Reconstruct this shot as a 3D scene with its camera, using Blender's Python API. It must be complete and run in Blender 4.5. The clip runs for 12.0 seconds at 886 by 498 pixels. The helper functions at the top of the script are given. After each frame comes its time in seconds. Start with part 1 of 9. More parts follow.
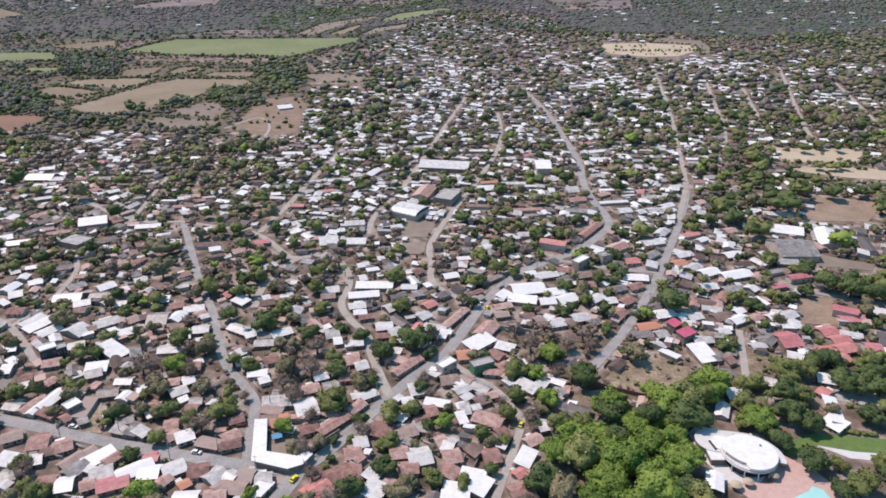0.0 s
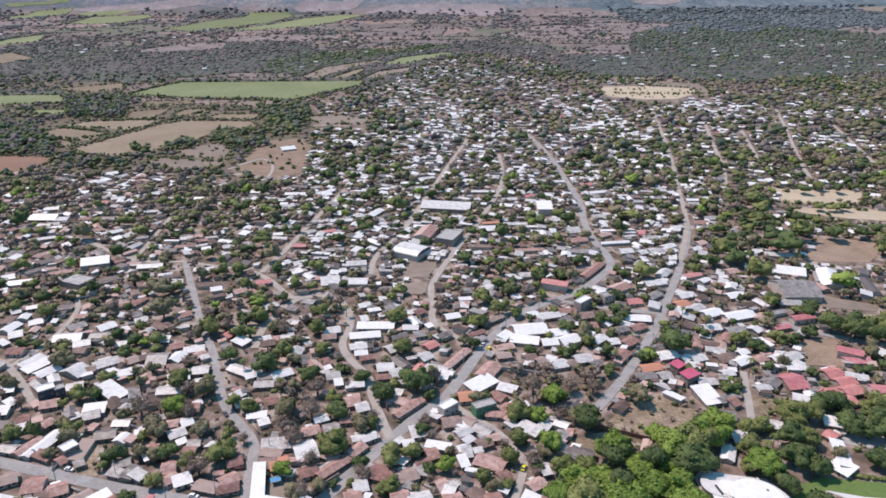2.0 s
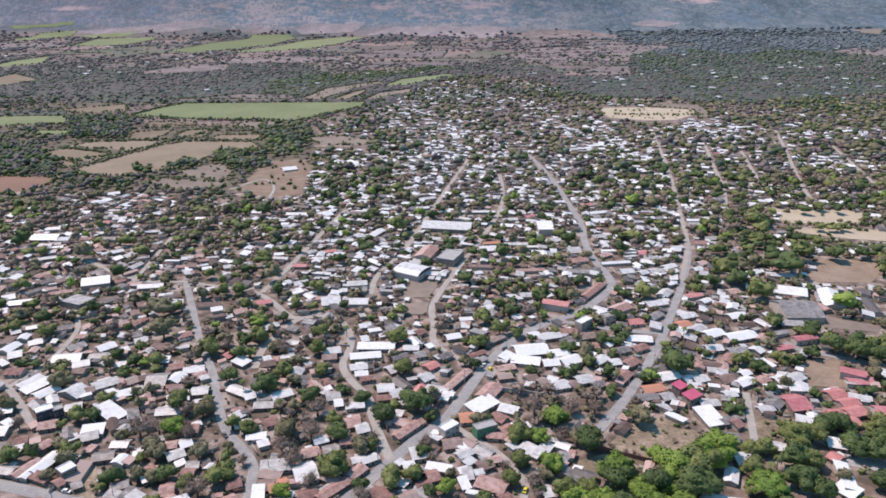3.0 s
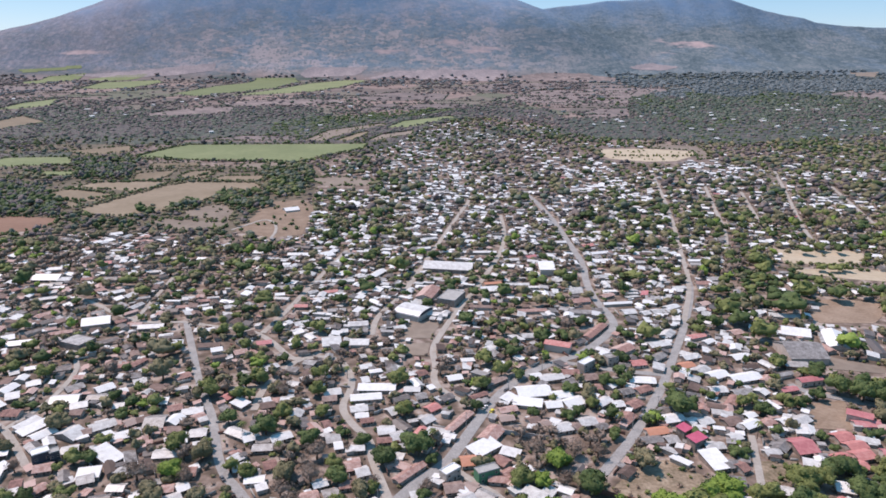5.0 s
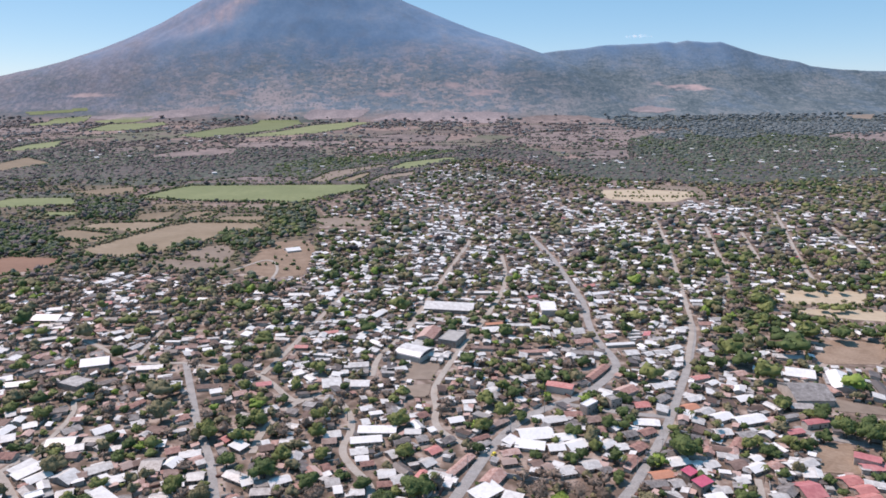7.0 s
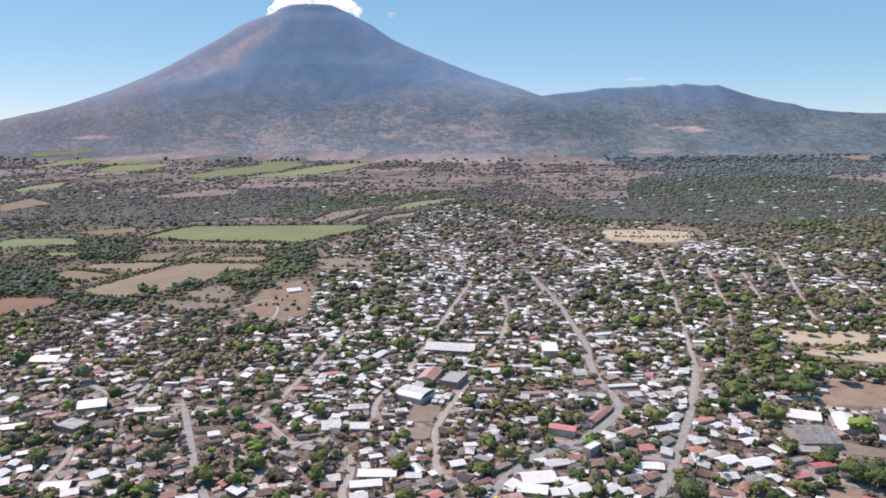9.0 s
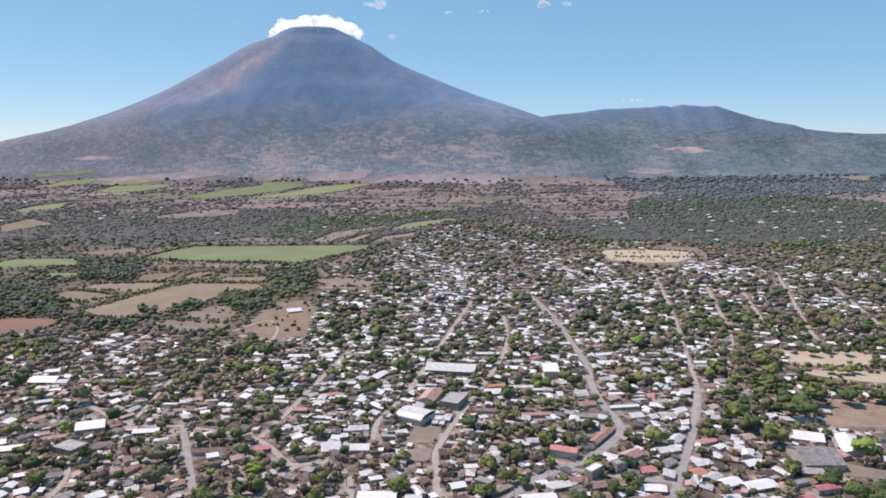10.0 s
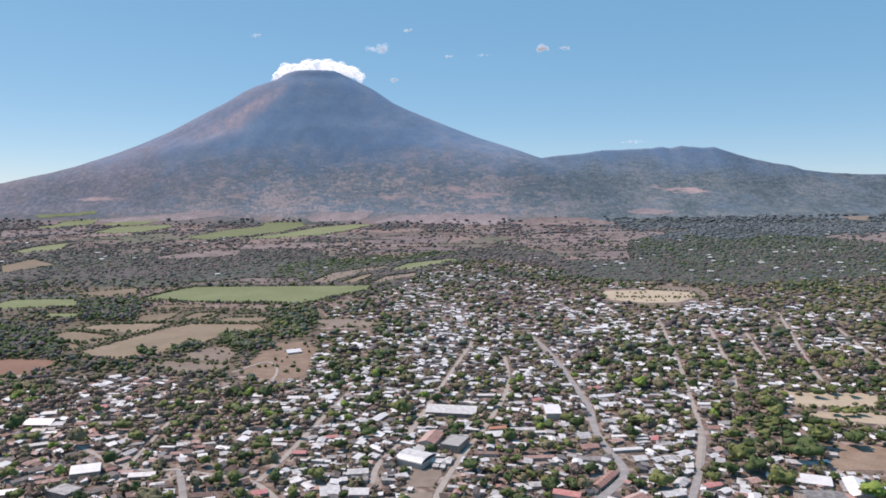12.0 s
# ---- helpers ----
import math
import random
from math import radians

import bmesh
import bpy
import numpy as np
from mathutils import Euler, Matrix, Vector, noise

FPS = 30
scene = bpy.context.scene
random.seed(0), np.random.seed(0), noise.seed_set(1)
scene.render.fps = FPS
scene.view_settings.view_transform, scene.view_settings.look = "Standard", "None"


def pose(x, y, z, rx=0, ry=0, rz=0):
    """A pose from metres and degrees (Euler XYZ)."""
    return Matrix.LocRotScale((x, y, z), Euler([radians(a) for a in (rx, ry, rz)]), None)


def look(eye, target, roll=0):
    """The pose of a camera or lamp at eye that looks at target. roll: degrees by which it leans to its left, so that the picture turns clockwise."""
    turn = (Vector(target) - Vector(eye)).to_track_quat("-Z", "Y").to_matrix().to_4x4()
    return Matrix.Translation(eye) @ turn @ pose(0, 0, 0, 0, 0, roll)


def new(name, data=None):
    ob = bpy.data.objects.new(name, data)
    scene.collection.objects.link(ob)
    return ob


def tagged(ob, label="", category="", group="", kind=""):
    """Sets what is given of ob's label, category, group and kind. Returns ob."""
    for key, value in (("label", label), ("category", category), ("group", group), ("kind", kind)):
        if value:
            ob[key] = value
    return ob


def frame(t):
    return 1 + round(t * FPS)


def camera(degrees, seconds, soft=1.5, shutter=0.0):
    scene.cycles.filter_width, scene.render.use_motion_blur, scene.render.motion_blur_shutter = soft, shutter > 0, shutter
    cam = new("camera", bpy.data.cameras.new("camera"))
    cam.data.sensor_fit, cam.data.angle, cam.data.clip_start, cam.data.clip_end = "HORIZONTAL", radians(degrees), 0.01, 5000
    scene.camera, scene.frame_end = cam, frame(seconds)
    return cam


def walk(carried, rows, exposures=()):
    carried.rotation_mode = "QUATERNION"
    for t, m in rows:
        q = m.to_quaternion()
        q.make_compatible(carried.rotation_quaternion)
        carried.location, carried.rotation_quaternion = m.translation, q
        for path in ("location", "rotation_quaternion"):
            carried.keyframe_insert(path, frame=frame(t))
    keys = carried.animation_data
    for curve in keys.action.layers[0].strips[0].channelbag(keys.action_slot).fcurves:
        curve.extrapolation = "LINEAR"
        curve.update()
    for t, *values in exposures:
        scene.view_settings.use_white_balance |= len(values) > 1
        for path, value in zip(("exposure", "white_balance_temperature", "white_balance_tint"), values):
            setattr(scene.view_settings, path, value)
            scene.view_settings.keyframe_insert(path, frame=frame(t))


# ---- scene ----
# ---------------------------------------------------------------- camera
# A drone hovers 200 m over the town and tilts up from the streets to the volcano.
EYE = 200.0
cam = camera(64.27, 12.0, soft=1.7)


def drone(t):
    s = t / 12.0
    pitch = -24.7 + 19.6104 * s + 0.0142 * s * s
    yaw = 0.931 * s - 0.3603 * s * s
    roll = 0.0862 * s - 0.2194 * s * s
    return pose(0, 0, EYE, 90 + pitch, 0, yaw) @ pose(0, 0, 0, 0, 0, roll)


# the clip's camera stops down a little as the bright sky comes into view
walk(cam, [(k * 0.5, drone(k * 0.5)) for k in range(25)], [(0.0, -0.02, 6470, 19), (3.5, 0.04, 6320, 20), (6.0, 0.06, 6400, 20), (9.0, 0.06, 6540, 20), (12.0, -0.06, 6540, 19)])

# ---------------------------------------------------------------- world, sun
SUN_FROM = Vector((-0.62, 0.30, 1.15)).normalized()
world = bpy.data.worlds.new("sky")
scene.world = world
world.use_nodes = True
wn = world.node_tree
sky = wn.nodes.new("ShaderNodeTexSky")
sky.sky_type = "NISHITA"
sky.sun_disc = False
sky.sun_elevation = math.asin(SUN_FROM.z)
sky.sun_rotation = math.atan2(SUN_FROM.x, SUN_FROM.y)
sky.altitude = 600
sky.air_density = 0.6
sky.dust_density = 0.15
sky.ozone_density = 3.0
wn.nodes["Background"].inputs[1].default_value = 0.15
tint = wn.nodes.new("ShaderNodeMix")
tint.data_type, tint.blend_type = "RGBA", "MULTIPLY"
tint.inputs[0].default_value = 1.0
tint.inputs[7].default_value = (0.585, 0.465, 0.336, 1)
wn.links.new(sky.outputs[0], tint.inputs[6])
haze = wn.nodes.new("ShaderNodeMix")
haze.data_type, haze.blend_type = "RGBA", "ADD"
haze.inputs[0].default_value = 1.0
haze.inputs[7].default_value = (0.54, 1.92, 3.15, 1)
wn.links.new(tint.outputs[2], haze.inputs[6])
wn.links.new(haze.outputs[2], wn.nodes["Background"].inputs[0])
sun = new("sun", bpy.data.lights.new("sun", "SUN"))
sun.data.energy = 4.5
sun.data.angle = radians(0.5)
sun.data.color = (1.0, 0.855, 0.74)
sun.matrix_world = look(SUN_FROM * 1000, (0, 0, 0))


# ---------------------------------------------------------------- materials
def surface(name, stops, scale=0.3, rough=0.85, metal=0.0, bump=0.0, fine=4.0, vary=0.0, island=0.0):
    """Two scales of noise over a colour ramp; vary: change from thing to thing; island: from piece to piece in a joined mesh."""
    m = bpy.data.materials.new(name)
    m.use_nodes = True
    nt = m.node_tree
    n, l = nt.nodes, nt.links
    bsdf = n["Principled BSDF"]
    bsdf.inputs["Roughness"].default_value = rough
    bsdf.inputs["Metallic"].default_value = metal
    geo = n.new("ShaderNodeNewGeometry")
    big = n.new("ShaderNodeTexNoise")
    big.inputs["Scale"].default_value = scale
    big.inputs["Detail"].default_value = 6
    small = n.new("ShaderNodeTexNoise")
    small.inputs["Scale"].default_value = scale * fine
    small.inputs["Detail"].default_value = 4
    for tex in (big, small):
        l.new(geo.outputs["Position"], tex.inputs["Vector"])
    mix = n.new("ShaderNodeMath")
    mix.operation = "MULTIPLY_ADD"
    mix.inputs[1].default_value = 0.45
    half = n.new("ShaderNodeMath")
    half.operation = "MULTIPLY"
    half.inputs[1].default_value = 0.55
    l.new(big.outputs[0], half.inputs[0])
    l.new(small.outputs[0], mix.inputs[0])
    l.new(half.outputs[0], mix.inputs[2])
    value = mix.outputs[0]
    for amount, node, sock in ((vary, "ShaderNodeObjectInfo", "Random"), (island, "ShaderNodeNewGeometry", "Random Per Island")):
        if amount:
            info = n.new(node)
            add = n.new("ShaderNodeMath")
            add.operation = "MULTIPLY_ADD"
            add.inputs[1].default_value = amount
            l.new(info.outputs[sock], add.inputs[0])
            l.new(value, add.inputs[2])
            sub = n.new("ShaderNodeMath")
            sub.operation = "SUBTRACT"
            sub.inputs[1].default_value = amount / 2
            l.new(add.outputs[0], sub.inputs[0])
            value = sub.outputs[0]
    ramp = n.new("ShaderNodeValToRGB")
    while len(ramp.color_ramp.elements) < len(stops):
        ramp.color_ramp.elements.new(0.5)
    for e, (p, c) in zip(ramp.color_ramp.elements, stops):
        e.position = p
        e.color = (*c, 1)
    l.new(value, ramp.inputs[0])
    l.new(ramp.outputs[0], bsdf.inputs["Base Color"])
    if bump:
        b = n.new("ShaderNodeBump")
        b.inputs["Strength"].default_value = bump
        b.inputs["Distance"].default_value = 0.4 / (scale * fine)
        l.new(small.outputs[0], b.inputs["Height"])
        l.new(b.outputs[0], bsdf.inputs["Normal"])
    return m


MAT = {}
MAT["zinc_white"] = surface("weathered white zinc sheet", [(0.2, (0.29, 0.268, 0.255)), (0.36, (0.47, 0.452, 0.44)), (0.5, (0.61, 0.598, 0.588)), (0.66, (0.73, 0.722, 0.715))], 0.33, 0.45, 0.0, 0.1, 6, 0.35, 0.35)
MAT["zinc_grey"] = surface("dull grey zinc sheet", [(0.25, (0.12, 0.10, 0.093)), (0.44, (0.27, 0.248, 0.238)), (0.58, (0.42, 0.40, 0.39)), (0.75, (0.60, 0.585, 0.572))], 0.35, 0.5, 0.0, 0.1, 6, 0.45, 0.45)
MAT["clay"] = surface("old clay roof tile", [(0.28, (0.13, 0.075, 0.07)), (0.42, (0.25, 0.135, 0.115)), (0.55, (0.34, 0.20, 0.17)), (0.70, (0.48, 0.345, 0.31))], 0.5, 0.9, 0.0, 0.5, 6, 0.3, 0.3)
MAT["rust"] = surface("rusted brown sheet", [(0.15, (0.09, 0.06, 0.05)), (0.45, (0.20, 0.132, 0.112)), (0.7, (0.35, 0.265, 0.235))], 0.35, 0.8, 0.0, 0.2, 6, 0.5, 0.5)
MAT["red_paint"] = surface("bright red painted roof", [(0.3, (0.36, 0.11, 0.12)), (0.5, (0.47, 0.175, 0.18)), (0.7, (0.56, 0.28, 0.275))], 0.4, 0.6, 0.0, 0.2, 6, 0.15)
MAT["magenta"] = surface("crimson painted roof", [(0.3, (0.44, 0.06, 0.12)), (0.7, (0.58, 0.14, 0.21))], 0.4, 0.5)
MAT["orange"] = surface("orange painted roof", [(0.2, (0.42, 0.17, 0.10)), (0.8, (0.54, 0.27, 0.18))], 0.4, 0.7)
MAT["salmon"] = surface("salmon tiled roof", [(0.3, (0.36, 0.13, 0.12)), (0.5, (0.48, 0.19, 0.175)), (0.7, (0.56, 0.30, 0.275))], 0.5, 0.8, 0.0, 0.3, 7, 0.15)
MAT["blue"] = surface("blue plastic sheet", [(0.2, (0.05, 0.22, 0.42)), (0.8, (0.10, 0.33, 0.55))], 0.5, 0.5)
MAT["white"] = surface("white coated roof", [(0.3, (0.60, 0.59, 0.58)), (0.45, (0.70, 0.695, 0.69)), (0.6, (0.78, 0.775, 0.77))], 0.15, 0.5, 0.0, 0.05)
MAT["concrete"] = surface("grey concrete", [(0.2, (0.22, 0.21, 0.20)), (0.5, (0.36, 0.35, 0.34)), (0.8, (0.48, 0.47, 0.46))], 0.3, 0.9, 0, 0.1)
MAT["wall"] = surface("plastered wall", [(0.1, (0.11, 0.08, 0.066)), (0.42, (0.24, 0.19, 0.162)), (0.75, (0.50, 0.44, 0.395))], 0.5, 0.9, 0.0, 0.1, 5, 0.5, 0.5)
MAT["dark_wall"] = surface("dark blue grey wall", [(0.2, (0.03, 0.035, 0.05)), (0.8, (0.07, 0.075, 0.10))], 0.5, 0.8)
MAT["green_wall"] = surface("green painted wall", [(0.2, (0.05, 0.16, 0.09)), (0.8, (0.10, 0.26, 0.15))], 0.5, 0.8)
MAT["door"] = surface("dark door", [(0.2, (0.06, 0.05, 0.045)), (0.8, (0.13, 0.10, 0.08))], 1.0, 0.6, 0, 0, 4, 0.4)
MAT["pane"] = surface("dark window pane", [(0.2, (0.02, 0.025, 0.03)), (0.8, (0.05, 0.06, 0.07))], 1.0, 0.15)
MAT["asphalt"] = surface("worn asphalt", [(0.25, (0.19, 0.183, 0.18)), (0.45, (0.265, 0.256, 0.252)), (0.55, (0.31, 0.30, 0.295)), (0.75, (0.40, 0.39, 0.38))], 0.12, 0.9, 0, 0.1, 8)
MAT["dirt_road"] = surface("pale dirt road", [(0.2, (0.24, 0.212, 0.188)), (0.5, (0.35, 0.318, 0.288)), (0.8, (0.47, 0.435, 0.40))], 0.12, 0.95, 0, 0.2, 6)
MAT["kerb"] = surface("pale concrete kerb", [(0.2, (0.30, 0.29, 0.27)), (0.8, (0.50, 0.48, 0.46))], 0.5, 0.9)
MAT["bark"] = surface("grey brown bark", [(0.2, (0.06, 0.045, 0.035)), (0.8, (0.17, 0.13, 0.10))], 1.5, 0.95, 0, 0.4)


def leafy(name, dark, mid, light, scale=0.22, vary=0.22):
    return surface(name, [(0.28, dark), (0.5, mid), (0.72, light)], scale, 0.8, 0.0, 0.7, 5, vary, vary)


MAT["leaf_dark"] = leafy("dark green leaves", (0.031, 0.052, 0.014), (0.066, 0.100, 0.026), (0.116, 0.153, 0.046))
MAT["leaf_green"] = leafy("green leaves", (0.064, 0.082, 0.019), (0.13, 0.152, 0.041), (0.205, 0.222, 0.073))
MAT["leaf_bright"] = leafy("bright yellow green leaves", (0.075, 0.125, 0.013), (0.14, 0.21, 0.028), (0.21, 0.285, 0.052))
MAT["leaf_olive"] = leafy("olive dry season leaves", (0.088, 0.082, 0.038), (0.158, 0.142, 0.073), (0.24, 0.21, 0.122))
MAT["leaf_dry"] = leafy("bare brown twigs and dry leaves", (0.13, 0.093, 0.07), (0.212, 0.158, 0.124), (0.31, 0.242, 0.197))
MAT["leaf_park"] = leafy("park tree leaves", (0.062, 0.112, 0.013), (0.118, 0.192, 0.026), (0.182, 0.268, 0.048))
# far leaf and brush colours carry some grey and purple of distance haze
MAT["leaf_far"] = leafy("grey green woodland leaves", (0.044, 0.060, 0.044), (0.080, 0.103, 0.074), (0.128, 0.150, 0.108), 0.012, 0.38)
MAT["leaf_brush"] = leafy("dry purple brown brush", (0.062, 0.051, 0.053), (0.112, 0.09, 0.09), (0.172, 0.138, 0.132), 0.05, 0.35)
# blue grey haze of distance mixed into this leaf colour
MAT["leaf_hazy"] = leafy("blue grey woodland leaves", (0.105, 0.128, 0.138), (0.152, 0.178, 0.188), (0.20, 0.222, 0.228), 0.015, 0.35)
# both floors are coloured dark to stand for shade between the crowns
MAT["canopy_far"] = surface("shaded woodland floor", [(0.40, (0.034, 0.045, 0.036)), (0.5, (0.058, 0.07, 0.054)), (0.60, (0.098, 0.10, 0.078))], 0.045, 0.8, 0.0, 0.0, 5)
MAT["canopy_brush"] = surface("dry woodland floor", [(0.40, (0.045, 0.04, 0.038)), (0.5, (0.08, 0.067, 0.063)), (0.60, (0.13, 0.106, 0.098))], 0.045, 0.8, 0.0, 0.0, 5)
MAT["crop"] = surface("green sugar cane field", [(0.2, (0.115, 0.142, 0.06)), (0.5, (0.168, 0.195, 0.09)), (0.8, (0.235, 0.257, 0.13))], 0.012, 0.95, 0, 0, 8, 0.3)
MAT["fallow"] = surface("fallow brown field", [(0.2, (0.15, 0.115, 0.075)), (0.5, (0.225, 0.175, 0.12)), (0.8, (0.30, 0.24, 0.175))], 0.02, 0.95, 0, 0, 6, 0.3)
MAT["earth"] = surface("bare brown earth", [(0.3, (0.17, 0.118, 0.082)), (0.5, (0.25, 0.18, 0.13)), (0.7, (0.33, 0.25, 0.19))], 0.08, 0.95, 0, 0.1, 6, 0.2)
MAT["pasture"] = surface("dark dry pasture", [(0.3, (0.075, 0.066, 0.043)), (0.5, (0.13, 0.105, 0.075)), (0.7, (0.20, 0.162, 0.12))], 0.03, 0.95, 0, 0.1, 6)
MAT["bare"] = surface("bare pale earth", [(0.2, (0.155, 0.12, 0.096)), (0.5, (0.23, 0.185, 0.15)), (0.8, (0.32, 0.262, 0.22))], 0.03, 0.95, 0, 0, 6, 0.2)
MAT["red"] = surface("ploughed red earth", [(0.2, (0.17, 0.095, 0.065)), (0.8, (0.28, 0.17, 0.12))], 0.02, 0.95, 0, 0, 6)
MAT["tan"] = surface("dry tan grass", [(0.2, (0.31, 0.245, 0.172)), (0.5, (0.43, 0.355, 0.258)), (0.8, (0.53, 0.455, 0.345))], 0.03, 0.95, 0, 0, 6, 0.2)
MAT["lot"] = surface("dry vacant lot", [(0.3, (0.13, 0.105, 0.065)), (0.45, (0.25, 0.19, 0.135)), (0.55, (0.34, 0.27, 0.20)), (0.7, (0.43, 0.36, 0.28))], 0.12, 0.95, 0, 0.1, 5, 0.3)
# a dry field colour with lilac distance haze mixed in
MAT["upland"] = surface("pale dry upland field", [(0.34, (0.20, 0.178, 0.19)), (0.5, (0.27, 0.228, 0.235)), (0.66, (0.36, 0.30, 0.30))], 0.018, 0.95, 0, 0, 5, 0.1)
MAT["dry"] = surface("reddish dry farmland", [(0.34, (0.115, 0.098, 0.094)), (0.47, (0.175, 0.14, 0.133)), (0.55, (0.232, 0.182, 0.172)), (0.66, (0.315, 0.25, 0.236))], 0.018, 0.95, 0, 0, 5, 0.12)


def cloudy(name, cover):
    """White vapour of the far sky, with a glow added; cover: how much of what lies behind it hides."""
    m = surface(name, [(0.2, (0.80, 0.80, 0.81)), (0.8, (0.86, 0.86, 0.86))], 0.02, 1.0, 0.0, 0.3, 3)
    n, l = m.node_tree.nodes, m.node_tree.links
    bsdf = n["Principled BSDF"]
    # emission stands in for sunlight scattered inside the cloud
    bsdf.inputs["Emission Color"].default_value = (0.95, 0.96, 1.0, 1)
    bsdf.inputs["Emission Strength"].default_value = 0.5
    if cover < 1:
        mix, clear = n.new("ShaderNodeMixShader"), n.new("ShaderNodeBsdfTransparent")
        mix.inputs[0].default_value = cover
        l.new(clear.outputs[0], mix.inputs[1])
        l.new(bsdf.outputs[0], mix.inputs[2])
        l.new(mix.outputs[0], n["Material Output"].inputs[0])
    return m


MAT["thin_cloud"] = cloudy("thin white vapour", 0.09)
MAT["half_cloud"] = cloudy("white vapour", 0.25)
MAT["cloud"] = cloudy("white cloud", 1.0)


def ground_material():
    m = bpy.data.materials.new("dry earth and scrub")
    m.use_nodes = True
    n, l = m.node_tree.nodes, m.node_tree.links
    bsdf = n["Principled BSDF"]
    bsdf.inputs["Roughness"].default_value = 0.95
    geo = n.new("ShaderNodeNewGeometry")

    def noise_ramp(scale, detail, stops):
        tex = n.new("ShaderNodeTexNoise")
        tex.inputs["Scale"].default_value = scale
        tex.inputs["Detail"].default_value = detail
        l.new(geo.outputs["Position"], tex.inputs["Vector"])
        ramp = n.new("ShaderNodeValToRGB")
        while len(ramp.color_ramp.elements) < len(stops):
            ramp.color_ramp.elements.new(0.5)
        for e, (p, c) in zip(ramp.color_ramp.elements, stops):
            e.position, e.color = p, (*c, 1)
        l.new(tex.outputs[0], ramp.inputs[0])
        return ramp.outputs[0]

    near = noise_ramp(0.09, 9, [(0.32, (0.068, 0.052, 0.038)), (0.44, (0.135, 0.098, 0.076)), (0.54, (0.222, 0.166, 0.138)), (0.64, (0.36, 0.30, 0.265))])
    cells = n.new("ShaderNodeTexVoronoi")
    cells.inputs["Scale"].default_value = 0.006
    cells.inputs["Randomness"].default_value = 0.9
    squash = n.new("ShaderNodeMapping")
    squash.inputs["Rotation"].default_value = (0, 0, 0.5)
    squash.inputs["Scale"].default_value = (1.0, 0.55, 1.0)
    l.new(geo.outputs["Position"], squash.inputs["Vector"])
    l.new(squash.outputs[0], cells.inputs["Vector"])
    sep = n.new("ShaderNodeSeparateColor")
    l.new(cells.outputs["Color"], sep.inputs[0])
    patch = n.new("ShaderNodeValToRGB")
    stops = [(0.0, (0.17, 0.137, 0.122)), (0.25, (0.22, 0.165, 0.148)), (0.5, (0.185, 0.16, 0.13)), (0.7, (0.28, 0.205, 0.182)), (0.9, (0.15, 0.15, 0.105))]
    while len(patch.color_ramp.elements) < len(stops):
        patch.color_ramp.elements.new(0.5)
    for e, (p, c) in zip(patch.color_ramp.elements, stops):
        e.position, e.color = p, (*c, 1)
    patch.color_ramp.interpolation = "CONSTANT"
    l.new(sep.outputs[0], patch.inputs[0])
    mottle = noise_ramp(0.03, 8, [(0.35, (0.68, 0.68, 0.68)), (0.65, (1.0, 1.0, 1.0))])
    mul = n.new("ShaderNodeMix")
    mul.data_type, mul.blend_type = "RGBA", "MULTIPLY"
    mul.inputs[0].default_value = 1.0
    l.new(patch.outputs[0], mul.inputs[6])
    l.new(mottle, mul.inputs[7])
    length = n.new("ShaderNodeVectorMath")
    length.operation = "LENGTH"
    l.new(geo.outputs["Position"], length.inputs[0])
    rng = n.new("ShaderNodeMapRange")
    rng.inputs[1].default_value, rng.inputs[2].default_value = 1000, 1700
    l.new(length.outputs["Value"], rng.inputs[0])
    mix = n.new("ShaderNodeMix")
    mix.data_type = "RGBA"
    l.new(rng.outputs[0], mix.inputs[0])
    l.new(near, mix.inputs[6])
    l.new(mul.outputs[2], mix.inputs[7])
    l.new(mix.outputs[2], bsdf.inputs["Base Color"])
    return m


MAT["ground"] = ground_material()


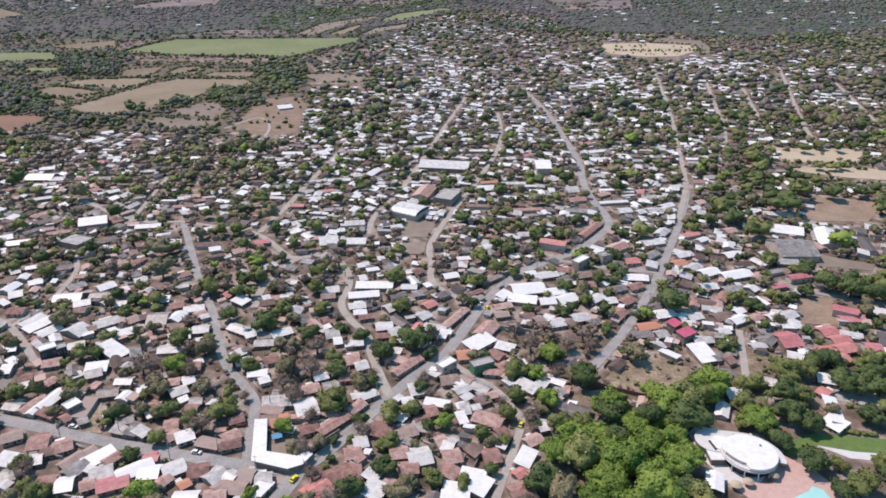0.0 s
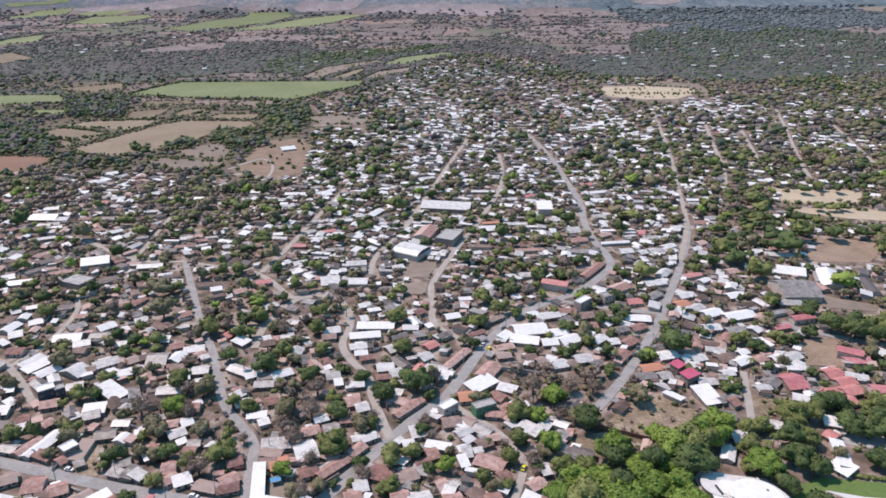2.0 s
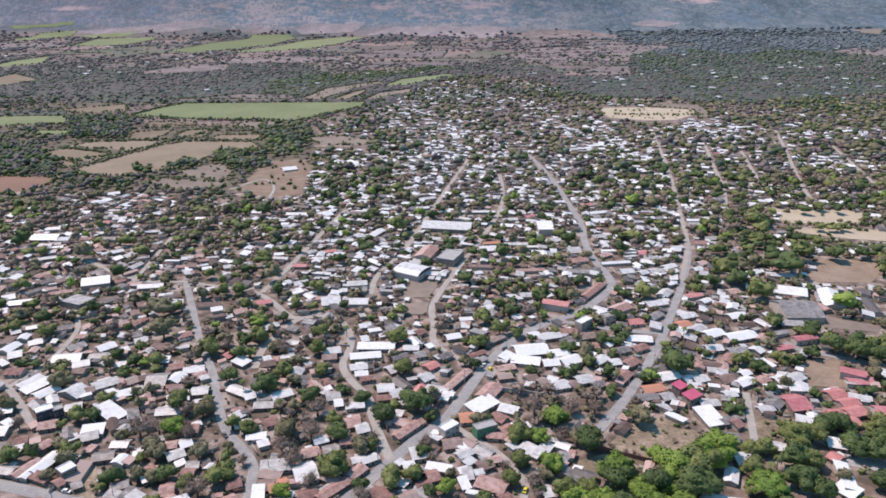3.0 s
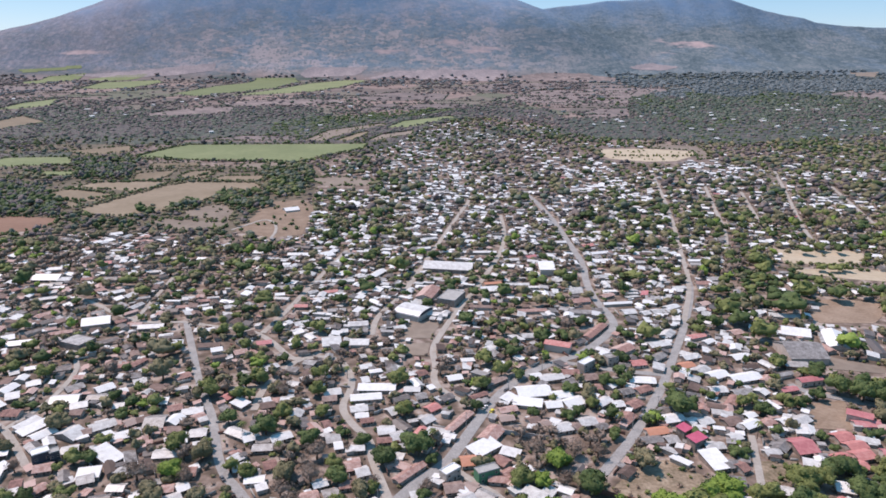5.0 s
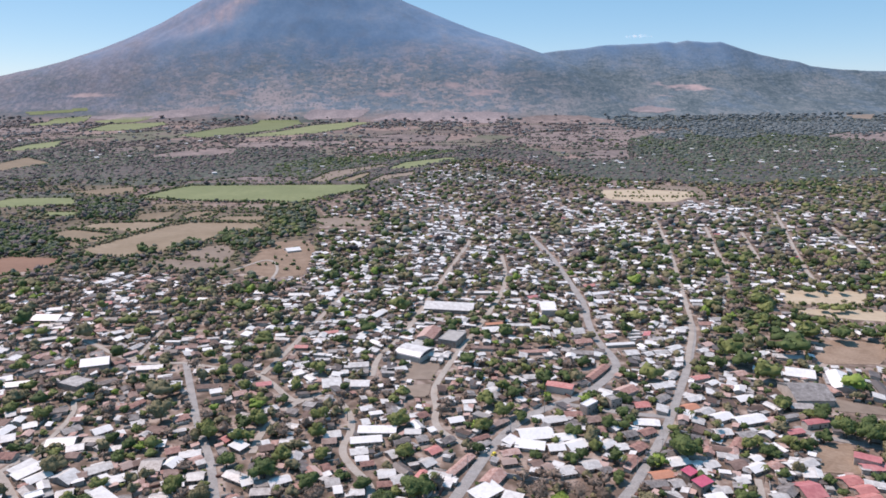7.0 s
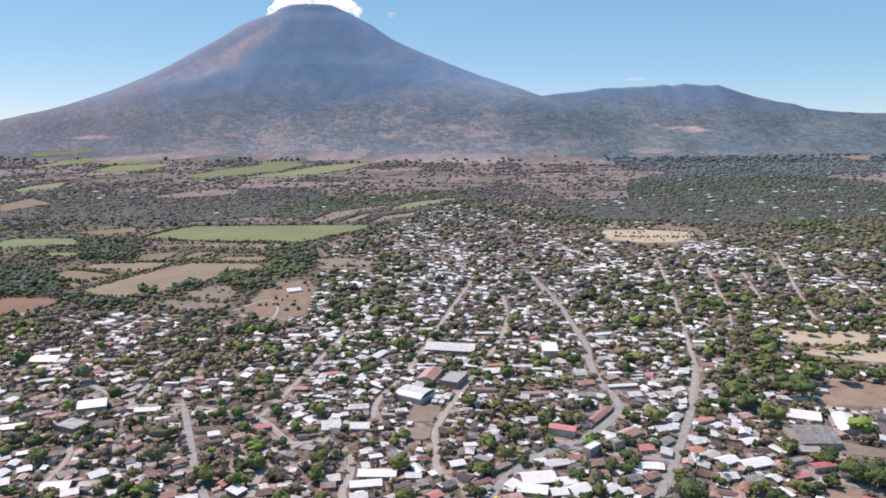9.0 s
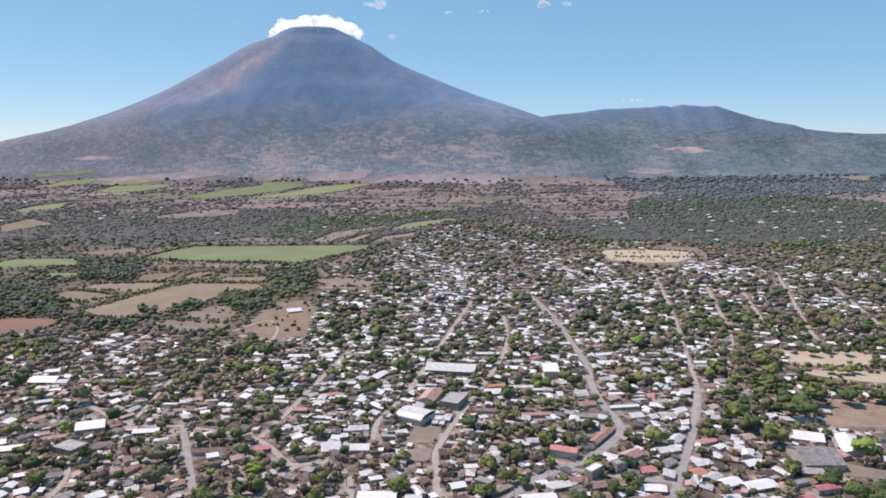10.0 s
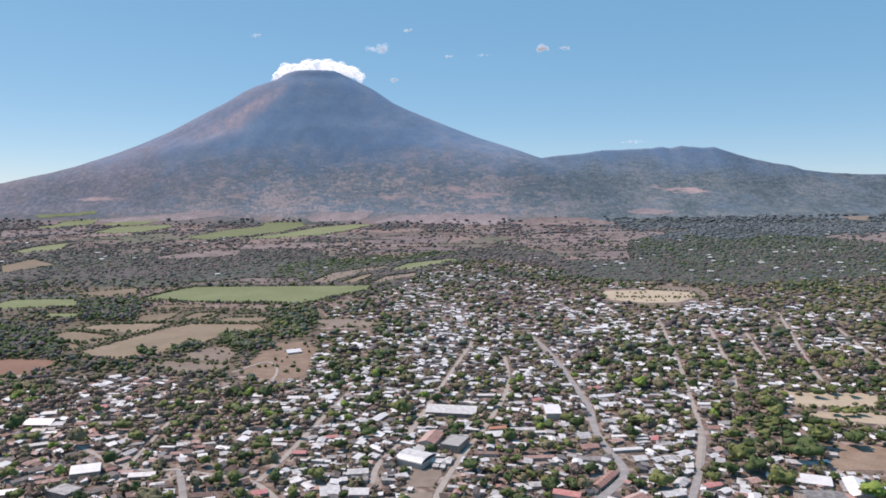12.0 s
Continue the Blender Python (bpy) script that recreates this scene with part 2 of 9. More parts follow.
def mountain_material():
    """Forested slopes, patchy farmland low down, a pinkish lava scar on the shoulder; distance haze is painted into all
    the colours.
    """
    m = bpy.data.materials.new("forested volcano slope")
    m.use_nodes = True
    n, l = m.node_tree.nodes, m.node_tree.links
    bsdf = n["Principled BSDF"]
    bsdf.inputs["Roughness"].default_value = 1.0
    bsdf.inputs["Specular IOR Level"].default_value = 0.0
    geo = n.new("ShaderNodeNewGeometry")
    sep = n.new("ShaderNodeSeparateXYZ")
    l.new(geo.outputs["Position"], sep.inputs[0])

    def tex(scale, detail, stretch=(1, 1, 1)):
        mp = n.new("ShaderNodeMapping")
        mp.inputs["Scale"].default_value = stretch
        l.new(geo.outputs["Position"], mp.inputs["Vector"])
        t = n.new("ShaderNodeTexNoise")
        t.inputs["Scale"].default_value = scale
        t.inputs["Detail"].default_value = detail
        t.inputs["Roughness"].default_value = 0.62
        l.new(mp.outputs[0], t.inputs["Vector"])
        return t.outputs[0]

    def ramp(value, stops):
        r = n.new("ShaderNodeValToRGB")
        while len(r.color_ramp.elements) < len(stops):
            r.color_ramp.elements.new(0.5)
        for e, (p, c) in zip(r.color_ramp.elements, stops):
            e.position, e.color = p, (*c, 1)
        l.new(value, r.inputs[0])
        return r.outputs[0]

    def maths(op, a, b, clamp=False):
        k = n.new("ShaderNodeMath")
        k.operation, k.use_clamp = op, clamp
        for i, v in enumerate((a, b)):
            if isinstance(v, (int, float)):
                k.inputs[i].default_value = v
            else:
                l.new(v, k.inputs[i])
        return k.outputs[0]

    def blend(f, a, b):
        k = n.new("ShaderNodeMix")
        k.data_type = "RGBA"
        l.new(f, k.inputs[0])
        l.new(a, k.inputs[6])
        l.new(b, k.inputs[7])
        return k.outputs[2]

    def between(value, a, b):
        k = n.new("ShaderNodeMapRange")
        k.inputs[1].default_value, k.inputs[2].default_value = a, b
        l.new(value, k.inputs[0])
        return k.outputs[0]

    px, pz = sep.outputs[0], sep.outputs[2]
    # forest on the cone, finely mottled; its slate blue is painted haze
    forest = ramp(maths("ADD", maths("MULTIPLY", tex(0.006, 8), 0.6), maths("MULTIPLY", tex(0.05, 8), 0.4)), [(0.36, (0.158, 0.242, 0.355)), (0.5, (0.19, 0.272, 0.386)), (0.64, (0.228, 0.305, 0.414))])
    # the lava scar runs down the shoulder; beyond it the hazed flank turns purple grey
    axis = maths("ADD", maths("SUBTRACT", px, maths("MULTIPLY", pz, 1.28)), maths("ADD", 2075, maths("MULTIPLY", maths("SUBTRACT", tex(0.012, 6), 0.5), 120)))
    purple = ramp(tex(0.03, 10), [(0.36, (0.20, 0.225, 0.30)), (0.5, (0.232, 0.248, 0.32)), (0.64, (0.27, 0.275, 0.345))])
    flank = maths("MULTIPLY", between(axis, 40, -160), maths("ADD", maths("MULTIPLY", tex(0.006, 8), 1.4), 0.05), True)
    upper = blend(flank, forest, purple)
    half = maths("ADD", 40, maths("MULTIPLY", maths("SUBTRACT", 850, pz), 0.30))
    near = maths("SUBTRACT", 1.35, maths("DIVIDE", maths("ABSOLUTE", axis, 0), half), True)
    streak = maths("SUBTRACT", maths("MULTIPLY", tex(0.02, 8, (1.0, 0.3, 0.5)), 2.4), 0.55, True)
    scar = maths("MULTIPLY", maths("MULTIPLY", near, streak), maths("MULTIPLY", between(pz, 420, 600), between(pz, 880, 740)), True)
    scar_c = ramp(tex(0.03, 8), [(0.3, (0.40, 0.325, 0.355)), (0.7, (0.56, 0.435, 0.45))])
    upper = blend(scar, upper, scar_c)
    # lower slopes: small farm patches between woods, dotted with trees
    warp = n.new("ShaderNodeTexNoise")
    warp.inputs["Scale"].default_value, warp.inputs["Detail"].default_value = 0.012, 5
    l.new(geo.outputs["Position"], warp.inputs["Vector"])
    shift = n.new("ShaderNodeVectorMath")
    shift.operation = "MULTIPLY_ADD"
    shift.inputs[1].default_value = (90, 0, 40)
    l.new(warp.outputs["Color"], shift.inputs[0])
    l.new(geo.outputs["Position"], shift.inputs[2])
    flat = n.new("ShaderNodeMapping")
    flat.inputs["Scale"].default_value = (1.0, 0.0, 3.4)
    l.new(shift.outputs[0], flat.inputs["Vector"])
    cells = n.new("ShaderNodeTexVoronoi")
    cells.inputs["Scale"].default_value = 0.028
    l.new(flat.outputs[0], cells.inputs["Vector"])
    tone = n.new("ShaderNodeSeparateColor")
    l.new(cells.outputs["Color"], tone.inputs[0])
    land = maths("ADD", maths("MULTIPLY", tone.outputs[0], 0.22), maths("ADD", maths("MULTIPLY", tex(0.0035, 6, (0.8, 0.0, 1.6)), 0.75), maths("MULTIPLY", tex(0.05, 12), 0.32)))
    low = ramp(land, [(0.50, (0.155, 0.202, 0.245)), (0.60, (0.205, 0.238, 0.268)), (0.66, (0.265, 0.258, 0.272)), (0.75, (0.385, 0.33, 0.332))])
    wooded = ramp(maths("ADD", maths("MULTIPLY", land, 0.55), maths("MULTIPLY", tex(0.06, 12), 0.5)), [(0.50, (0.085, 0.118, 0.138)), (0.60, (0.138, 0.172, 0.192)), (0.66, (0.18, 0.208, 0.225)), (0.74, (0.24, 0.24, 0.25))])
    # bare land gives way to forest with height; the eastern hills stay wooded
    edge = maths("ADD", between(pz, 470, 230), maths("MULTIPLY", maths("SUBTRACT", tex(0.006, 8), 0.5), 1.5), True)
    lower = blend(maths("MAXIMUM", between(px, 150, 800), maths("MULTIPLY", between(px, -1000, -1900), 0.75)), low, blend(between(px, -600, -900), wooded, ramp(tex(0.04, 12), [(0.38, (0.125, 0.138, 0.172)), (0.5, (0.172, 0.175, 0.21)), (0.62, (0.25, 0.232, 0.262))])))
    body = blend(edge, upper, lower)
    # trees on the open land
    dots = n.new("ShaderNodeTexVoronoi")
    dots.inputs["Scale"].default_value = 0.055
    small = n.new("ShaderNodeMapping")
    small.inputs["Scale"].default_value = (1.0, 0.0, 1.6)
    l.new(geo.outputs["Position"], small.inputs["Vector"])
    l.new(small.outputs[0], dots.inputs["Vector"])
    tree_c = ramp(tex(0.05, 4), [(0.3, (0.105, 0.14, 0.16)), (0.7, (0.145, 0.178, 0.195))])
    dotted = maths("MULTIPLY", maths("MULTIPLY", maths("SUBTRACT", maths("ADD", 0.12, maths("MULTIPLY", tex(0.009, 6), 0.62)), dots.outputs["Distance"]), 5.0, True), maths("MULTIPLY", between(pz, 460, 180), 0.6), True)
    body = blend(dotted, body, tree_c)
    # pinkish clearings
    bare = ramp(tex(0.03, 8), [(0.3, (0.37, 0.288, 0.288)), (0.7, (0.49, 0.375, 0.365))])
    ragged = maths("MULTIPLY", maths("SUBTRACT", tex(0.02, 8, (0.4, 1, 1.6)), 0.55), 6.5)
    for cx, cz, wide, high in ((1260, 196, 90, 8), (1455, 174, 150, 13), (1300, 124, 60, 8), (170, 150, 120, 12), (-1965, 133, 150, 9), (-1189, 150, 90, 8), (-302, 140, 120, 9), (20, 185, 90, 10)):
        u = maths("DIVIDE", maths("SUBTRACT", px, cx), wide * 0.85)
        v = maths("DIVIDE", maths("SUBTRACT", pz, cz), high * 1.8)
        r2 = maths("ADD", maths("MULTIPLY", u, u), maths("MULTIPLY", v, v))
        body = blend(maths("MULTIPLY", maths("SUBTRACT", maths("ADD", 1.3, ragged), r2), 0.9, True), body, bare)
    # the plain's colours at the foot
    foot = maths("ADD", maths("MULTIPLY", between(pz, 70, 10), 0.9), maths("SUBTRACT", tex(0.008, 6), 0.5), True)
    plain = ramp(tex(0.006, 8, (0.4, 1, 1)), [(0.42, (0.085, 0.105, 0.095)), (0.48, (0.135, 0.132, 0.125)), (0.55, (0.20, 0.165, 0.155)), (0.64, (0.26, 0.205, 0.195))])
    body = blend(foot, body, blend(between(px, 150, 800), plain, wooded))
    l.new(body, bsdf.inputs["Base Color"])
    return m


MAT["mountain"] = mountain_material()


# ---------------------------------------------------------------- mesh helpers
def mesh_of(name, verts, faces, *mats):
    me = bpy.data.meshes.new(name)
    me.from_pydata([tuple(v) for v in verts], [], faces)
    for m in mats:
        me.materials.append(m)
    return me


def quads_of(name, verts, faces, mat, smooth=False):
    """A large joined mesh from arrays of corners and four-cornered faces."""
    verts, faces = np.asarray(verts, np.float32), np.asarray(faces, np.int32)
    me = bpy.data.meshes.new(name)
    me.vertices.add(len(verts))
    me.vertices.foreach_set("co", verts.ravel())
    me.loops.add(faces.size)
    me.loops.foreach_set("vertex_index", faces.ravel())
    me.polygons.add(len(faces))
    me.polygons.foreach_set("loop_start", np.arange(0, faces.size, 4, dtype=np.int32))
    me.polygons.foreach_set("loop_total", np.full(len(faces), 4, np.int32))
    if smooth:
        me.polygons.foreach_set("use_smooth", np.ones(len(faces), bool))
    me.update(calc_edges=True)
    me.materials.append(mat)
    return me


def part(name, mesh, parent, label="", place=None):
    ob = new(name, mesh)
    ob.parent = parent
    if place is not None:
        ob.matrix_basis = place
    if label:
        tagged(ob, label)
    return ob


def box(x0, y0, z0, x1, y1, z1):
    v = [(x0, y0, z0), (x1, y0, z0), (x1, y1, z0), (x0, y1, z0), (x0, y0, z1), (x1, y0, z1), (x1, y1, z1), (x0, y1, z1)]
    f = [(0, 3, 2, 1), (4, 5, 6, 7), (0, 1, 5, 4), (1, 2, 6, 5), (2, 3, 7, 6), (3, 0, 4, 7)]
    return v, f


def join(*shapes):
    v, f = [], []
    for sv, sf in shapes:
        f += [tuple(i + len(v) for i in face) for face in sf]
        v += list(sv)
    return v, f


def slab(a, b, c, d, thick):
    """A plate with corners a, b, c, d (counter-clockwise from above), thick metres downwards."""
    top = [a, b, c, d]
    low = [(p[0], p[1], p[2] - thick) for p in top]
    return top + low, [(0, 1, 2, 3), (7, 6, 5, 4), (0, 4, 5, 1), (1, 5, 6, 2), (2, 6, 7, 3), (3, 7, 4, 0)]


# ---------------------------------------------------------------- plan
ROADS = {}
ROADS['main'] = (6.2, [(-215.3, 258.4), (-197.2, 253.6), (-168.0, 245.5), (-140.0, 237.4), (-113.8, 231.1), (-79.0, 223.7), (-60.0, 220.4), (-51.0, 228.0), (-44.3, 238.5), (-35.0, 253.6), (-24.8, 269.7), (-12.2, 289.4), (0.3, 303.3), (4.7, 313.4), (14.4, 336.9), (21.4, 354.0), (32.8, 376.8), (48.7, 399.7), (70.9, 418.0), (89.6, 429.4), (112.9, 459.8), (122.7, 477.5), (123.6, 497.5), (118.5, 531.5), (119.5, 575.5), (127.0, 622.9), (125.4, 687.3), (123.8, 784.5), (115.1, 889.7), (103.9, 957.9)])
ROADS['south'] = (7, [(-57.8, 220.4), (-61.5, 211.0), (-64.8, 200.8)])
ROADS['west'] = (4.8, [(-80.0, 224.7), (-84.5, 252.4), (-85.7, 265.9), (-95.8, 280.0), (-108.0, 294.2), (-117.3, 315.0), (-128.3, 344.4), (-140.2, 367.6), (-153.3, 393.4), (-167.6, 426.7), (-192.1, 482.9)])
ROADS['east'] = (5.4, [(74.8, 294.2), (84.8, 308.5), (95.5, 323.4), (111.5, 350.8), (130.8, 385.7), (154.0, 435.8), (177.2, 486.2), (203.7, 554.1), (210.7, 587.5)])
ROADS['cross'] = (5, [(135.7, 399.7), (113.8, 402.9), (90.1, 411.2), (70.9, 418.0)])
ROADS['lane_a'] = (3.4, [(0.3, 302.3), (12.7, 288.4), (25.7, 275.5), (31.2, 262.5), (35.6, 254.4), (33.3, 244.8), (29.3, 232.1), (24.7, 218.8), (19.6, 203.6)])
ROADS['lane_a2'] = (3.4, [(35.6, 254.4), (42.3, 264.6)])
ROADS['lane_b'] = (4.4, [(-24.8, 269.7), (-32.4, 291.8), (-39.0, 313.9), (-38.8, 321.7), (-54.6, 344.4), (-60.3, 360.7), (-55.9, 382.0), (-62.6, 407.8), (-73.7, 424.9), (-95.1, 422.3), (-102.8, 405.4), (-110.2, 378.3), (-108.4, 354.0)])
ROADS['lane_c'] = (4.4, [(21.4, 354.0), (13.6, 362.1), (3.7, 369.7), (-5.5, 382.0), (-8.5, 395.0), (-6.6, 411.2), (-10.4, 435.8), (-3.6, 464.9), (6.9, 503.3), (21.4, 547.3), (38.6, 606.4), (56.6, 677.4), (63.3, 752.6), (63.5, 816.0)])
ROADS['lane_d'] = (4.4, [(-53.0, 459.8), (-53.0, 495.2), (-38.3, 534.1), (-26.8, 590.6), (-14.3, 662.1), (0.6, 745.6), (25.3, 874.0), (32.5, 922.7)])
ROADS['lane_e'] = (4.4, [(-130.9, 462.9), (-123.1, 503.3), (-111.8, 587.5), (-99.0, 667.8)])
ROADS['lane_f'] = (4.4, [(-192.1, 482.9), (-166.2, 473.2), (-144.6, 469.0), (-125.0, 454.8), (-101.3, 419.7), (-95.1, 422.3)])
ROADS['lane_h'] = (3.9, [(-255.4, 344.4), (-236.5, 333.3), (-220.4, 316.1), (-205.6, 299.2)])
ROADS['lane_i'] = (3.4, [(-256.5, 445.1), (-240.9, 418.0), (-232.0, 401.3), (-228.9, 371.1), (-231.6, 347.5), (-236.5, 333.3)])
ROADS['lane_j'] = (3.4, [(-333.1, 491.8), (-329.9, 534.1), (-301.2, 540.6), (-231.0, 480.7), (-192.1, 482.9)])
ROADS['lane_k'] = (3.4, [(-231.0, 480.7), (-240.5, 590.6)])
ROADS['right_a'] = (5, [(207.9, 387.2), (210.9, 378.3), (224.5, 371.1), (256.0, 356.7)])
ROADS['right_b'] = (3.6, [(160.6, 329.2), (150.1, 294.2), (143.9, 275.5)])
ROADS['far_a'] = (4.2, [(518.9, 1109.5), (463.7, 949.8), (411.8, 807.7), (382.0, 718.7), (369.3, 663.2)])
ROADS['far_b'] = (4.2, [(366.8, 988.5), (330.1, 850.2), (304.0, 745.3), (281.5, 681.9)])
ROADS['far_c'] = (4.2, [(319.0, 1085.4), (289.6, 931.8), (255.5, 769.0), (229.1, 662.9), (207.9, 568.2), (175.6, 486.3)])
ROADS['far_d'] = (4.2, [(402.5, 949.9), (360.2, 794.4)])
ROADS['far_e'] = (4.2, [(545.7, 988.2), (481.4, 769.2)])
ROADS['far_f'] = (8, [(91.4, 950.3), (126.1, 950.2)])
ROADS['quarry'] = (3.2, [(-236.0, 744.7), (-224.5, 768.6), (-212.2, 794.1), (-197.3, 781.1), (-185.9, 744.7), (-184.8, 711.5)])
FIELDS = {}
FIELDS['pasture_a'] = ('pasture', [(-988.9, 1419.3), (-653.2, 1433.7), (-517.5, 1155.0), (-220.6, 1148.5), (-193.9, 1077.3), (-176.4, 914.7), (-187.8, 897.7), (-192.6, 794.1), (-232.5, 733.3), (-327.1, 728.7), (-423.6, 739.8), (-573.5, 815.5)])
FIELDS['green_c'] = ('crop', [(-1055.6, 2778), (-1035.5, 3246), (-960.2, 3498), (-983.2, 3726), (-783.3, 3732), (-724.6, 3588), (-742.4, 3114), (-823.0, 2868), (-935.0, 2658)])
FIELDS['green_d'] = ('crop', [(-813.3, 2682), (-715.3, 3000), (-652.9, 3438), (-522.4, 3690), (-397.2, 3684), (-466.6, 3150), (-555.7, 2862), (-659.8, 2766)])
FIELDS['green_e'] = ('crop', [(-1576.7, 3096), (-1678.1, 3522), (-1479.0, 3702), (-1380.0, 3510), (-1366.5, 3132), (-1466.7, 3024)])
FIELDS['green_g'] = ('crop', [(-1343.9, 2124), (-1393.7, 2340), (-1373.4, 2532), (-1258.5, 2274), (-1287.3, 2160)])
FIELDS['green_h'] = ('crop', [(-2295.3, 3870), (-1952.7, 3876), (-1941.3, 3852), (-2243.8, 3834)])
FIELDS['green_i'] = ('crop', [(-2081.5, 3480), (-2087.3, 3774), (-1903.0, 3804), (-1895.0, 3756), (-1952.2, 3402)])
FIELDS['green_j'] = ('crop', [(-1850.1, 3726), (-1720.4, 3774), (-1557.3, 3786), (-1583.7, 3738), (-1741.2, 3624)])
FIELDS['green_f'] = ('crop', [(-144.9, 1686), (-112.3, 1824), (5.6, 1950), (24.1, 1920), (-45.1, 1782), (-91.0, 1698)])
FIELDS['far_a'] = ('dry', [(-2052.8, 3192), (-1996.4, 3360), (-1757.5, 3426), (-1539.7, 2952), (-1659.5, 2790), (-1799.4, 2796)])
FIELDS['far_b'] = ('upland', [(-1971.0, 3786), (-1677.1, 3816), (-1229.2, 3864), (-1225.4, 3810), (-1469.6, 3756), (-1785.7, 3750)])
FIELDS['far_c'] = ('dry', [(-1067.3, 2100), (-1019.4, 2268), (-955.4, 2172), (-936.8, 2064)])
FIELDS['far_d'] = ('dry', [(-871.6, 1902), (-828.0, 2064), (-725.3, 2268), (-654.5, 2202), (-614.5, 2022), (-732.9, 1944)])
FIELDS['far_e'] = ('fallow', [(-1143.4, 1770), (-1163.2, 1950), (-1009.6, 1794), (-1027.8, 1686), (-1039.9, 1608)])
FIELDS['far_f'] = ('dry', [(-589.4, 1464), (-498.1, 1476), (-443.2, 1536), (-310.0, 1524), (-314.4, 1458)])
FIELDS['far_g'] = ('fallow', [(-732.3, 1302), (-657.1, 1356), (-621.3, 1380), (-587.6, 1314), (-630.2, 1278)])
FIELDS['far_h'] = ('upland', [(-768.7, 3780), (-726.6, 3834), (-412.7, 3834), (-471.8, 3762), (-732.3, 3732)])
FIELDS['far_i'] = ('upland', [(-421.2, 3714), (-293.6, 3804), (11.3, 3828), (318.6, 3840), (276.9, 3612), (10.9, 3672), (-244.2, 3744)])
FIELDS['far_j'] = ('dry', [(9.1, 3096), (263.5, 3510), (864.4, 3444), (801.4, 3192), (239.0, 2874)])
FIELDS['far_k'] = ('dry', [(166.4, 2478), (416.9, 3084), (941.7, 3150), (892.7, 2892), (643.6, 2544), (568.3, 2244), (349.8, 2310)])
FIELDS['far_l'] = ('dry', [(361.2, 2010), (454.6, 2148), (553.2, 2184), (499.1, 1944), (381.7, 1872)])
FIELDS['far_m'] = ('dry', [(-329.1, 2616), (-221.1, 2856), (8.1, 2784), (-12.7, 2478), (-286.9, 2436)])
FIELDS['far_n'] = ('dry', [(-278.9, 2106), (-217.5, 2322), (-158.9, 2340), (-162.9, 2142), (-260.9, 2070)])
FIELDS['far_o'] = ('dry', [(-185.0, 2160), (-68.5, 2340), (66.3, 2316), (59.3, 2196), (-79.1, 2118)])
FIELDS['far_p'] = ('dry', [(-742.4, 2352), (-640.8, 2514), (-397.4, 2514), (-317.5, 2370), (-467.4, 2262), (-650.9, 2202)])
FIELDS['far_q'] = ('dry', [(1422.7, 2724), (1671.7, 2976), (1883.0, 3012), (1506.3, 2406), (1491.5, 2580)])
FIELDS['far_r'] = ('bare', [(2175.4, 3936), (2363.0, 3990), (2243.1, 3816), (2169.7, 3858)])
FIELDS['far_s'] = ('upland', [(987.3, 3966), (1151.5, 4080), (1281.0, 4026), (1147.7, 3930)])
FIELDS['far_t'] = ('dry', [(312.4, 3762), (501.4, 3828), (749.4, 3846), (899.1, 3702), (831.8, 3540), (357.3, 3606)])
FIELDS['strip_a'] = ('bare', [(-296.8, 1458), (-272.3, 1632), (-166.2, 1770), (-146.1, 1734), (-206.2, 1632), (-252.2, 1440)])
FIELDS['strip_b'] = ('fallow', [(-231.8, 1458), (-199.5, 1578), (-175.9, 1620), (-176.3, 1542), (-197.8, 1452)])
FIELDS['strip_c'] = ('bare', [(-166.8, 1458), (-144.3, 1560), (-78.3, 1632), (-74.9, 1560), (-126.2, 1494), (-134.4, 1452)])
FIELDS['tan_a'] = ('tan', [(276.5, 1290), (298.8, 1344), (384.8, 1350), (459.1, 1320), (444.6, 1266), (392.8, 1206), (342.6, 1200), (286.6, 1230)])
FIELDS['bare_f'] = ('bare', [(386.5, 1356), (418.7, 1422), (493.0, 1380), (468.0, 1236), (435.8, 1218), (455.0, 1296), (459.0, 1326)])
FIELDS['green_a'] = ('crop', [(-556.5, 1251.7), (-524.7, 1397.3), (-158.4, 1419.7), (-160.1, 1354.6), (-221.1, 1263.8), (-247.2, 1194.6), (-335.8, 1211.2), (-430.7, 1211.2)])
FIELDS['green_b'] = ('crop', [(-783.7, 1183.7), (-779.5, 1239.9), (-666.1, 1245.8), (-636.2, 1228.3), (-631.8, 1167.8), (-749.2, 1142.1)])
FIELDS['brown_a'] = ('fallow', [(-451.1, 841.2), (-423.9, 922.7), (-401.0, 984.0), (-375.4, 1019.6), (-276.3, 1011.5), (-258.8, 972.7), (-303.3, 919.3), (-335.3, 844.1), (-364.8, 816.0), (-389.1, 807.9), (-432.3, 816.0)])
FIELDS['brown_b'] = ('fallow', [(-533.5, 976.4), (-509.3, 1011.5), (-432.1, 1019.6), (-402.4, 1011.5), (-409.1, 976.4), (-437.1, 954.2)])
FIELDS['brown_c'] = ('fallow', [(-540.5, 936.5), (-526.4, 965.2), (-461.2, 940.0), (-434.4, 905.9), (-458.7, 886.5), (-518.6, 905.9)])
FIELDS['brown_d'] = ('fallow', [(-537.0, 892.9), (-478.5, 883.4), (-459.0, 864.9), (-467.5, 847.0), (-514.5, 871.0)])
FIELDS['brown_e'] = ('fallow', [(-484.7, 1084.5), (-433.2, 1112.6), (-425.1, 1057.6), (-441.8, 1023.7), (-468.0, 1032.0)])
FIELDS['brown_f'] = ('fallow', [(-408.4, 1057.6), (-408.0, 1103.1), (-361.3, 1112.6), (-362.1, 1049.0), (-386.2, 1032.0)])
